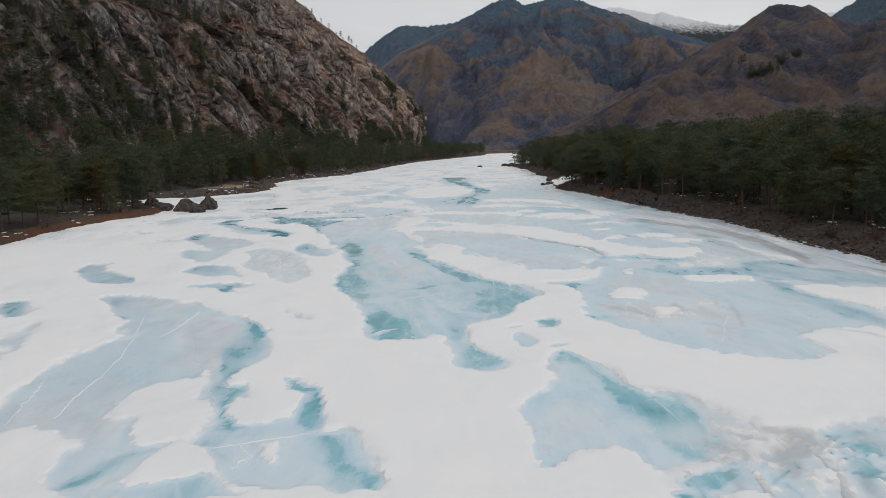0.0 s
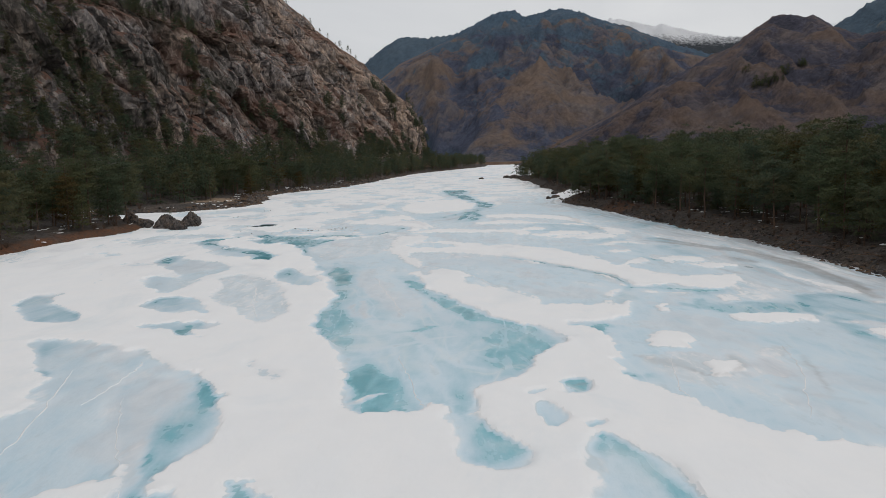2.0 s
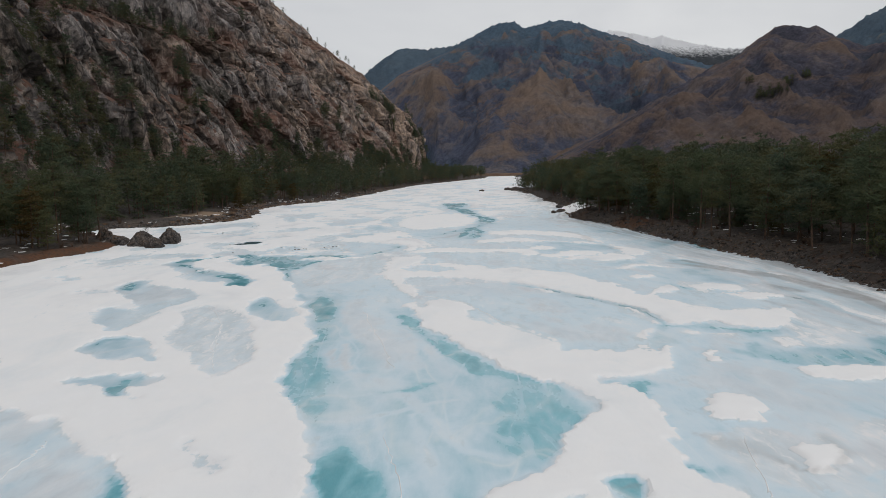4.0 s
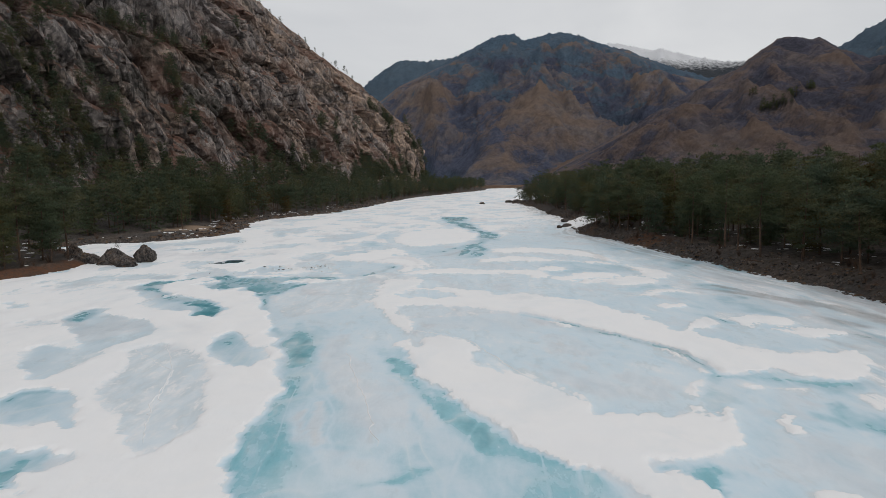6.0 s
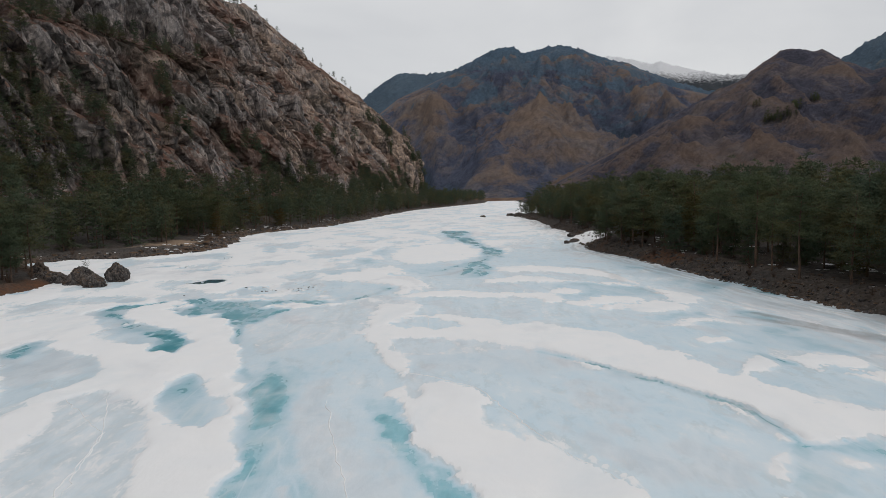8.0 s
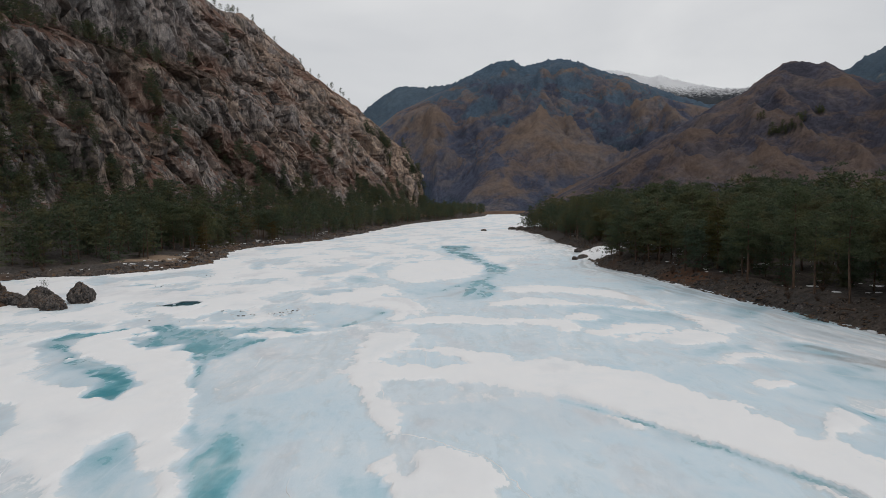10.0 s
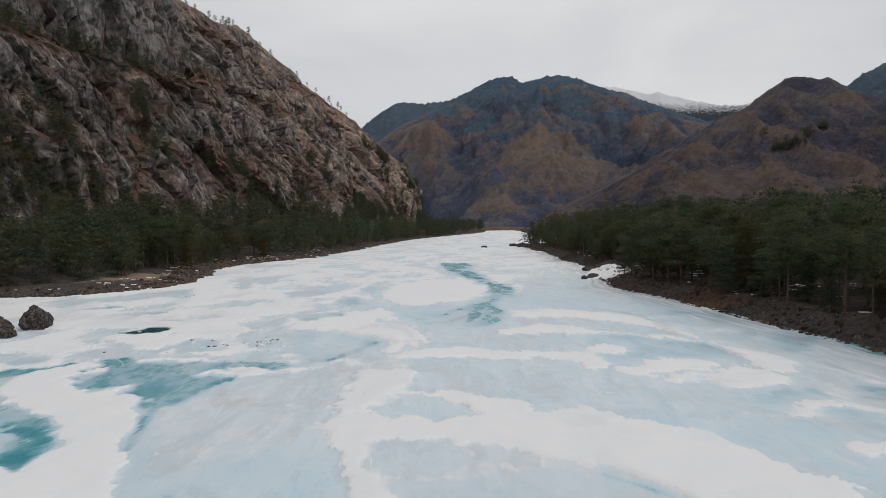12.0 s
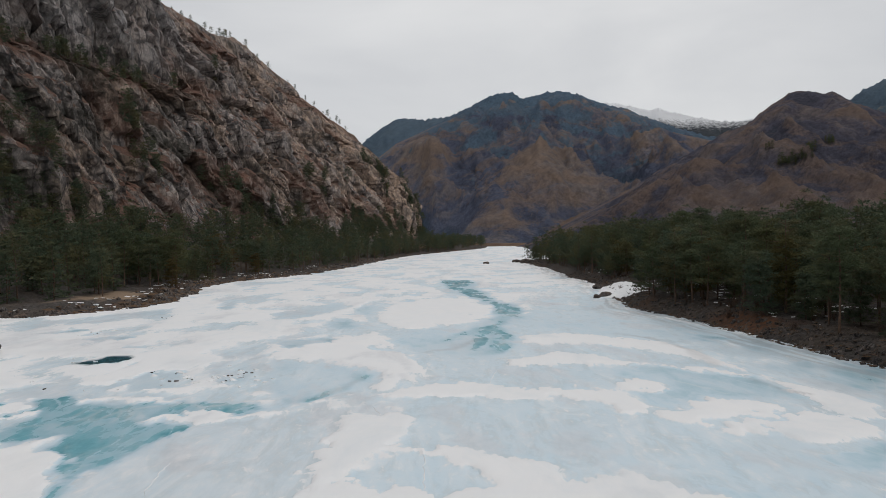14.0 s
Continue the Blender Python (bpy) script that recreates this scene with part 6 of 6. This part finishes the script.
def build_pines():
    rng = np.random.RandomState(5)
    east = scatter(rng, 820, 55, 470, 3.8, 66, 3.0, 1.4)
    west = scatter(rng, 920, 88, 800, 3.6, 70, 3.2, 1.4)
    near, far_east, far_west = [], [], []
    ey, ed = np.array(east).T
    ex = right_line(ey) + ed
    for x, y, z, d in zip(ex, ey, right_ground(ex, ey), ed):
        if 236 < y < 275 and d < 12:
            continue
        row = (x, y, z, rng.uniform(0.66, 1.20) * (0.80 + 0.22 * min(1, d / 22)))
        (near if d < 24 and 85 < y < 330 else far_east).append(row)
    ey, ed = np.array(west).T
    ex = left_line(ey) - ed
    for x, y, z, d, span in zip(ex, ey, left_ground(ex, ey), ed, left_line(ey) - foot_line(ey)):
        if d > span + 6 or (210 < y < 270 and d < 17) or (205 < y < 216 and d < 26):
            continue
        (near if d < 20 and 100 < y < 350 else far_west).append((x, y, z, rng.uniform(0.60, 1.12)))
    far_west += [(float(left_line(y) - d), y, float(left_ground(left_line(y) - d, y)), rng.uniform(0.75, 1.05)) for y, d in scatter(rng, 75, 185, 330, 13, 34, 2.6)]
    rng.shuffle(near)
    for i, (x, y, z, s) in enumerate(near):
        if i < 300:
            kind = rng.choice((0, 1, 2, 3, 6, 4, 5, 7), p=(0.22, 0.18, 0.13, 0.15, 0.16, 0.06, 0.05, 0.05))
            plant(kind, x, y, z, s, rng.uniform(0, 360), rng.uniform() < 0.05)
        else:
            (far_east if x > 0 else far_west).append((x, y, z, s))
    forest("pine_forest_east", "dense dark green pine forest on the flat bank", far_east, 3)
    forest("pine_forest_west", "dense dark green pine forest below the cliff", far_west, 4)
    # pines clinging to the cliff and along its crest
    up = []
    cy, cd = rng.uniform(110, 780, 3600), np.abs(rng.normal(size=3600)) * 29
    cx, cw, cz = cliff_point(cy, cd)
    wood = gnoise(cy / 32, cz / 22, 3.3) + 0.35 * np.exp(-cd / 14) - 0.22 - 0.002 * cd - 0.22 * smooth(320, 350, cy) * smooth(540, 500, cy) * smooth(42, 50, cz) * smooth(78, 72, cz)
    for x, y, w, z, d, k, top in zip(cx, cy, cw, cz, cd, wood, np.interp(cy, CREST_Y, CREST_Z)):
        if z < top - 3 and (k > 0 or (y < 300 and d < 62 and rng.uniform() < 0.95 - d / 80) or (290 < y < 430 and 73 < z < 88 and rng.uniform() < 0.6)):
            up.append((x + 0.6, w, z, rng.uniform(0.45, 0.85)))
    cy = np.arange(480, 735, 5.5) + rng.uniform(-2, 2, 47)
    cd = np.interp(np.interp(cy, CREST_Y, CREST_Z), (13, 34, 57, 90, 123, 160, 225), (0, 12, 25, 45, 70, 100, 160)) + 3
    crest = [(x, y, z, rng.uniform(0.25, 0.55)) for x, y, z in zip(*cliff_point(cy, cd)) if rng.uniform() < 0.6]
    forest("cliff_pines", "scattered dark pines on the cliff ledges and crest", crest + up[:900], 6)
    forest("grove_pines", "dark conifers in a hollow of the mountain", [(*p, rng.uniform(0.4, 0.75)) for p in GROVES], 9)
    far = [(float(left_line(y) - d), y, 1.5 + 0.1 * d, rng.uniform(0.7, 1.0)) for y, d in scatter(rng, 130, 780, 1050, 4, 40, 4.5)]
    forest("pine_forest_far", "far strip of dark pines at the river bend", far, 8)


build_pines()


# ---- boulders on the ice ----
def boulder_mesh(name, seed, size, mat=None):
    bm = bmesh.new()
    bmesh.ops.create_icosphere(bm, subdivisions=5, radius=1)
    co = np.array([v.co for v in bm.verts])
    n = co / np.linalg.norm(co, axis=1)[:, None]
    r = 1 + 0.42 * (ridged(n[:, 0] * 1.1 + seed, n[:, 1] * 1.1, n[:, 2] * 1.1, 3) - 0.5) + 0.30 * fbm(n[:, 0] * 2.3 + seed, n[:, 1] * 2.3, n[:, 2] * 2.3, 4)
    cut = np.random.RandomState(int(seed * 10))
    way = cut.normal(size=(22, 3))
    way /= np.linalg.norm(way, axis=1)[:, None]
    plane = np.where(n @ way.T > 0.15, cut.uniform(0.62, 1.0, 22) / np.maximum(n @ way.T, 0.15), 9).min(1)
    jag, cleft = facets(np.arctan2(n[:, 1], n[:, 0]) * 2.2 + 20, n[:, 2] * 1.6 + 20, int(seed * 10) + 1)
    r = 0.22 * r + 0.86 * np.minimum(plane, 1.2) + 0.17 * jag - 0.12 * cleft + 0.10 * (ridged(n[:, 0] * 4 + seed, n[:, 1] * 4, n[:, 2] * 2, 3) - 0.5)
    co = n * r[:, None]
    co[:, 2] = np.where(co[:, 2] < -0.35, -0.35 + (co[:, 2] + 0.35) * 0.2, co[:, 2])
    for v, c in zip(bm.verts, co * np.array(size)):
        v.co = c
    me = bpy.data.meshes.new(name)
    bm.to_mesh(me)
    bm.free()
    me.materials.append(mat or BOULDER)
    return me


for seed, x, y, size, turn, label in ((1.3, -53.6, 165.0, (2.3, 1.7, 2.35), 20, "large brown-grey boulder with dry grass on top, on the ice"),
                                      (4.1, -50.4, 161.6, (1.7, 2.0, 1.45), 70, "grey fractured boulder sunk in the ice"),
                                      (7.7, -49.9, 169.3, (2.1, 1.9, 2.1), 130, "dark grey blocky boulder beside the ice"),
                                      (9.2, -55.3, 163.4, (0.9, 0.8, 0.8), 10, "small dark boulder at the boulder group's edge")):
    rock = tagged(new("boulder", boulder_mesh("boulder", seed, size)), label, "boulder", "boulders on the ice")
    rock.matrix_basis = pose(x, y, 0.28 * size[2], 0, 0, turn)


def stone_batch(name, label, spots, mat, seed, flat=0.7):
    """Many small stones joined in one mesh; spots are rows of x, y, z, radius."""
    bm = bmesh.new()
    bmesh.ops.create_icosphere(bm, subdivisions=1, radius=1)
    base = np.array([v.co for v in bm.verts])
    tris = np.array([[v.index for v in f.verts] for f in bm.faces])
    bm.free()
    rng = np.random.RandomState(seed)
    n = len(spots)
    spots = np.asarray(spots)
    jag = base[None] * rng.uniform(0.65, 1.25, (n, len(base), 1)) * (rng.uniform(0.6, 1.4, (n, 1, 3)) * (1, 1, flat)) * spots[:, None, 3:4]
    verts = (jag + spots[:, None, :3]).reshape(-1, 3)
    faces = (tris[None] + (np.arange(n) * len(base))[:, None, None]).reshape(-1, 3)
    return tagged(new(name, mesh_from(name, verts, faces, mat, False)), label, "stones", kind="stuff")


def build_clutter():
    rng = np.random.RandomState(12)

    def shore_spots(line, ground, sign, y0, y1, d, radius):
        y = rng.uniform(y0, y1, len(d))
        x = line(y) + sign * d
        return np.column_stack([x, y, np.maximum(ground(x, y), -0.05), radius])

    spots = np.concatenate([shore_spots(right_line, right_ground, 1, 60, 330, np.abs(rng.normal(size=4200)) * 3.2 - 0.3, 0.10 + 0.42 * rng.uniform(size=4200) ** 3),
                            shore_spots(right_line, right_ground, 1, 395, 470, np.abs(rng.normal(size=500)) * 2.5 - 1.0, rng.uniform(0.2, 0.6, 500))])
    stone_batch("bank_stones_east", "grey and brown stones on the sloping bank", spots, BOULDER, 1)
    spots = shore_spots(left_line, left_ground, -1, 180, 560, np.abs(rng.normal(size=2600)) * 2.6 - 1.3, 0.16 + 1.05 * rng.uniform(size=2600) ** 3)
    spots = spots[gnoise(spots[:, 1] / 11, spots[:, 0] / 9, 2.0) > -0.14]
    heaps = shore_spots(left_line, left_ground, -1, 186, 330, np.abs(rng.normal(size=1500)) * 3.4 - 1.6, 0.2 + 0.95 * rng.uniform(size=1500) ** 2.2)
    heaps = heaps[gnoise(heaps[:, 1] / 8, heaps[:, 0] / 5, 6.0) > 0.0]
    spots = np.concatenate([spots, heaps])
    stone_batch("bank_stones_west", "dark stones strewn along the water's edge", spots, BOULDER, 2)
    drifts = np.concatenate([shore_spots(right_line, right_ground, 1, 60, 330, rng.uniform(5, 26, 950), 0.14 + 0.6 * rng.uniform(size=950) ** 1.6),
                             shore_spots(left_line, left_ground, -1, 95, 420, rng.uniform(1, 14, 400), rng.uniform(0.18, 0.70, 400)),
                             shore_spots(left_line, left_ground, -1, 196, 350, rng.uniform(-1, 9, 900), 0.12 + 0.65 * rng.uniform(size=900) ** 2)])
    drifts = drifts[gnoise(drifts[:, 0] / 9, drifts[:, 1] / 9, 4.0) > 0.02]
    ob = stone_batch("snow_remnants", "small white remnants of snow under pines", drifts, SNOW, 3, 0.14)
    ob["category"] = "snow"


build_clutter()


# ---- snow bank in the gap of the east shore, and its rocks ----
def build_snow_bank():
    yy, dd = np.meshgrid(np.arange(230, 284, 0.7), np.linspace(-3, 10, 26), indexing="ij")
    x = right_line(yy) + dd
    out = np.hypot((yy - 254) / 22, (dd - 2.5) / 5.5) + 0.35 * fbm(x / 5, yy / 5, 2.2, 3)
    z = np.maximum(right_ground(x, yy), 0) + 0.55 * smooth(1.0, 0.7, out) - 0.25
    ob = new("snow_bank", mesh_from("snow_bank", np.stack([x, yy, z], -1).reshape(-1, 3), grid_faces(*x.shape)[:, ::-1], SNOW))
    tagged(ob, "white snow slope running down to the river ice", "snow", kind="structure")


build_snow_bank()
for seed, x, y, size, turn, label in ((2.2, 34.6, 240.0, (0.9, 0.5, 0.5), 40, "flat dark rock poking out of shore snow"),
                                      (3.9, 37.0, 244.0, (1.5, 0.7, 0.8), 25, "long dark rock poking out of shore snow"),
                                      (5.5, 40.8, 268.0, (1.9, 0.9, 0.9), 60, "dark ledge of rock in shore snow"),
                                      (6.4, 25.8, 446.0, (1.5, 1.0, 0.9), 15, "lone dark rock standing on river ice"),
                                      (8.8, 41.5, 459.0, (4.2, 2.0, 1.3), 100, "low dark rock at the tip of a spit"),
                                      (1.1, -60.5, 167.5, (2.6, 1.8, 1.6), 30, "dark craggy rock at the point of the bank"),
                                      (4.6, -63.5, 170.5, (2.2, 2.0, 2.2), 110, "dark craggy rock under the pines"),
                                      (2.9, 44.5, 448.0, (4.0, 2.4, 1.8), 80, "low dark rock on the spit")):
    rock = tagged(new("rock", boulder_mesh("rock", seed, size)), label, "rock", "rocks along the shore")
    rock.matrix_basis = pose(x, y, 0.22 * size[2] + 0.1, 0, 0, turn)


# ---- cracks, broken plates and litter on the ice ----
def crack_mesh(points, width, height, seed):
    """A low uneven ridge of refrozen ice along a jagged line."""
    rng = np.random.RandomState(seed)
    pts = np.asarray(points, float)
    k = np.linspace(0, len(pts) - 1, 14 * (len(pts) - 1) + 1)
    line = np.stack([np.interp(k, np.arange(len(pts)), pts[:, i]) for i in (0, 1)], 1)
    line += rng.normal(size=line.shape) * 0.07 + np.stack([0.5 * np.sin(k * 5.1 + seed), 0.4 * np.cos(k * 4.3)], 1) * 0.12
    way = np.gradient(line, axis=0)
    side = np.stack([-way[:, 1], way[:, 0]], 1) / (np.linalg.norm(way, axis=1)[:, None] + 1e-9)
    wd = width * rng.uniform(0.5, 1.4, (len(line), 1)) * np.minimum(1, np.minimum(k, k[-1] - k) * 3 + 0.2)[:, None]
    h = height * rng.uniform(0.6, 1.3, len(line))
    bed = 0.05 * fbm(line[:, 0] / 9, line[:, 1] / 9, 8.0, 3)
    rows = [np.column_stack([line - side * wd, bed]), np.column_stack([line, bed + 0.02 + h]), np.column_stack([line + side * wd, bed])]
    return mesh_from("crack", np.stack(rows, 1).reshape(-1, 3), grid_faces(len(line), 3), SNOW, False)


ICE_SHEET = bpy.data.objects["river_ice"]
CRACKS = (
    (0.1, (-20.2, 31.1), (-21.1, 35.9), (-21.9, 38.9)),
    (0.1, (-18.1, 31.7), (-18.6, 36.7), (-19.2, 43.2), (-22.5, 56.2)),
    (0.06, (-16.7, 49.9), (-13.9, 42.2), (-10.2, 33.3)),
    (0.1, (-9.6, 27.3), (-7.7, 24.2), (-6.0, 22.6)),
    (0.06, (-7.5, 27.8), (-6.9, 26.5), (-7.3, 25.3)),
    (0.1, (-6.0, 22.7), (-3.4, 22.7), (-1.6, 22.4)),
    (0.06, (-9.2, 27.6), (-7.6, 28.1), (-4.4, 29.4)),
    (0.12, (-2.9, 115.2), (-1.0, 101.5), (1.8, 99.5), (4.5, 96.1), (6.4, 88.7), (8.1, 83.1), (10.1, 79.0), (10.4, 77.0)),
    (0.08, (-5.8, 93.8), (-3.2, 80.5), (-1.4, 70.7)),
    (0.08, (-21.5, 97.7), (-17.5, 86.6), (-16.1, 78.6), (-13.9, 71.5)),
    (0.08, (-26.7, 99.8), (-20.3, 90.9), (-18.0, 87.9), (-15.6, 78.2)),
    (0.07, (-1.3, 58.1), (0.0, 50.2), (0.6, 46.8)),
    (0.08, (-3.5, 140.5), (-2.4, 135.8), (-1.0, 134.1)),
    (0.08, (0.4, 127.7), (0.8, 119.5)),
    (0.08, (-13.6, 120.2), (-14.2, 126.2)),
    (0.07, (7.3, 156.1), (5.6, 146.4), (6.1, 141.9)),
    (0.07, (16.9, 56.8), (15.2, 50.2), (15.1, 47.9)),
    (0.07, (25.1, 58.9), (23.3, 51.7), (20.0, 44.1)),
    (0.07, (-18.6, 48.7), (-18.3, 55.7), (-18.6, 58.1)),
)
for i, (width, *points) in enumerate(CRACKS):
    part("crack", crack_mesh(points, width * 0.42, width * 0.12, i), ICE_SHEET, "raised white refrozen crack")


def slab_batch(name, label, category, spots, mat, seed, long=1.0):
    """Tilted angular plates; spots are rows of x, y, size."""
    rng = np.random.RandomState(seed)
    verts, faces = [], []
    for x, y, size in spots:
        n = rng.randint(4, 7)
        a = np.sort(rng.uniform(0, 6.28, n))
        ring = np.stack([np.cos(a) * long, np.sin(a)], 1) * size * rng.uniform(0.6, 1.2, (n, 1))
        turn = rng.uniform(0, 6.28)
        ring = ring @ np.array(((math.cos(turn), math.sin(turn)), (-math.sin(turn), math.cos(turn))))
        tilt = rng.normal(size=2) * 0.13
        z = ring @ tilt + 0.04
        thick = rng.uniform(0.03, 0.08)
        b = len(verts)
        verts += [(x + p[0], y + p[1], h + thick) for p, h in zip(ring, z)] + [(x + p[0] * 1.05, y + p[1] * 1.05, h - 0.22) for p, h in zip(ring, z)]
        verts += [(x, y, 0.04 + thick)]
        for k in range(n):
            m = (k + 1) % n
            faces += [(b + k, b + m, b + 2 * n), (b + k, b + n + k, b + n + m), (b + k, b + n + m, b + m)]
    return tagged(new(name, mesh_from(name, verts, faces, mat, False)), label, category, kind="stuff")


def ice_ridge(label, points, width, height, seed):
    """A long raised bar of frozen slush with a rounded, uneven back."""
    rng = np.random.RandomState(seed)
    pts = np.asarray(points, float)
    k = np.linspace(0, len(pts) - 1, 24 * (len(pts) - 1) + 1)
    line = np.stack([np.interp(k, np.arange(len(pts)), pts[:, i]) for i in (0, 1)], 1)
    way = np.gradient(line, axis=0)
    side = np.stack([-way[:, 1], way[:, 0]], 1) / np.linalg.norm(way, axis=1)[:, None]
    ends = np.minimum(1, np.minimum(k, k[-1] - k) * 5 + 0.35)
    rows = []
    for across, lift in ((-1.0, -0.12), (-0.8, 0.55), (-0.35, 0.95), (0.1, 1.0), (0.55, 0.8), (0.9, 0.35), (1.05, -0.12)):
        wob = 0.10 * gnoise(line[:, 0] * 1.7, line[:, 1] * 1.7, across * 2 + seed)
        rows.append(np.column_stack([line + side * (width * (across + wob) * ends)[:, None], height * lift * (1 + 2 * wob) * ends + rng.normal(size=len(k)) * 0.012]))
    me = mesh_from("ice_ridge", np.stack(rows, 1).reshape(-1, 3), grid_faces(len(k), len(rows)), SLUSH)
    return tagged(new("ice_ridge", me), label, "ice ridge", "broken ice by the shore")


ice_ridge("long raised bar of grey frozen slush on the ice", ((10.65, 23.52), (12.94, 24.89), (15.47, 26.46), (17.19, 27.27)), 0.40, 0.07, 1)
ice_ridge("curved grey ridge of refrozen slush on the ice", ((17.41, 26.66), (17.41, 24.82), (17.09, 22.91), (16.33, 20.57)), 0.24, 0.06, 2)
ice_ridge("short grey ridge among broken ice plates", ((14.05, 23.87), (13.92, 22.47), (13.54, 20.93)), 0.20, 0.06, 3)


def build_rubble():
    rng = np.random.RandomState(31)
    white, dark = [], []
    for x, y, spread, count in ((-18, 154.3, 2.2, 26), (-22.5, 155, 1.8, 12), (-29, 157, 3.0, 16), (-41, 205, 2.0, 14), (-47, 191, 1.8, 9), (-42, 210, 2.0, 10),
                                (-33, 163, 3.4, 20), (-57, 160, 2.0, 10)):
        for _ in range(count):
            p = (x + rng.normal() * spread, y + rng.normal() * spread * 1.6)
            (white if rng.uniform() < 0.93 else dark).append((*p, rng.uniform(0.12, 0.5)))
    for x, y, spread, count in ((-42.8, 210.9, 1.1, 14), (-47.0, 190.8, 0.5, 5), (-26.8, 158.9, 0.9, 10), (-25.7, 160.1, 0.7, 7), (-21.2, 153.2, 0.8, 10), (-17.9, 154.1, 1.0, 16), (-17.2, 155.8, 0.8, 7), (5.5, 144.5, 0.35, 6), (-40.6, 171.5, 1.2, 8)):
        dark += [(x + rng.normal() * spread, y + rng.normal() * spread * 1.5, rng.uniform(0.10, 0.26)) for _ in range(count // 2)]
    slab_batch("ice_plates", "small broken plates of white ice", "ice", white, SNOW, 1)
    slab_batch("ice_litter", "dark twigs and gravel litter on river ice", "litter", [(x, y, s * 0.45) for x, y, s in dark], BOULDER, 2, 1.9)


build_rubble()


# ---- dead wood on the east bank, a sapling on the boulder ----
def dead_branch(seed, length, x, y, z, turn, label):
    rng = np.random.RandomState(seed)
    k = np.linspace(0, 1, 7)
    stem = np.stack([k * length, 0.12 * length * np.sin(k * 3 + seed), 0.25 + 0.10 * length * np.sin(k * 2.2)], 1)
    limbs = []
    top = tagged(new("dead_branch"), label, "dead wood", "dead wood on the bank")
    part("stem", mesh_from("stem", *tube(stem, 0.10 * (1 - 0.8 * k) + 0.012, 6), BARK), top)
    for i in range(9):
        f = rng.uniform(0.25, 0.95)
        root = np.array([np.interp(f, k, stem[:, c]) for c in range(3)])
        tip = root + rng.normal(size=3) * (0.22, 0.28, 0.12) * length + (0.1 * length, 0, 0.08 * length)
        limbs.append(tube([root, (root + tip) / 2 + (0, 0, 0.06), tip], [0.035, 0.025, 0.008], 4))
    part("twigs", mesh_from("twigs", *joined(limbs), BARK), top)
    top.matrix_basis = pose(x, y, z, 0, 0, turn)


for seed, length, x, y, turn in ((1, 4.5, 50.5, 92, 205), (2, 3.6, 50.0, 101, 160), (3, 5.0, 50.3, 108, 230), (4, 3.0, 47.5, 140, 190), (5, 3.4, 44.5, 158, 250), (6, 3.8, 52, 84, 120)):
    dead_branch(seed, length, x, y, float(right_ground(x, y)), turn, "dead grey branch with twigs lying on the bank")

(tv, tf), (cv, cf) = pine_shape(99, 1.5, 0.3, 0.2, 12, 14, 0.07, 0.4)
sapling = tagged(new("sapling"), "tiny pine sapling growing on a boulder", "tree")
part("stem", mesh_from("sapling_stem", tv, tf, BARK), sapling)
part("crown", mesh_from("sapling_crown", cv, cf, NEEDLES, False), sapling)
sapling.matrix_basis = pose(-53.2, 164.5, 2.3, 8, 10, 0)


# ---- bare bushes along both banks ----
def bush_mesh(seed):
    rng = np.random.RandomState(seed)
    twigs = []
    for _ in range(30):
        a, out = rng.uniform(0, 6.28), rng.uniform(0.15, 0.9)
        top = np.array([math.cos(a) * out, math.sin(a) * out, rng.uniform(0.5, 1.3)])
        mid = top * (0.5, 0.5, 0.6) + rng.normal(size=3) * 0.06
        twigs.append(tube([(0, 0, -0.1), mid, top], [0.022, 0.014, 0.005], 3))
    return mesh_from("twigs", *joined(twigs), BARK)


BUSHES = [bush_mesh(k) for k in range(4)]
rng = np.random.RandomState(77)
for k in range(90):
    east = k % 5 < 3
    y = rng.uniform(70, 300) if east else rng.uniform(100, 320)
    d = rng.uniform(1.5, 9)
    x = float(right_line(y) + d) if east else float(left_line(y) - d)
    bush = tagged(new("bush", BUSHES[k % 4]), "leafless brown bush on the river bank", "bush", "bare bushes on the banks")
    bush.matrix_basis = pose(x, y, float(right_ground(x, y) if east else left_ground(x, y)), 0, 0, rng.uniform(0, 360)) @ Matrix.Scale(rng.uniform(0.7, 1.7), 4)
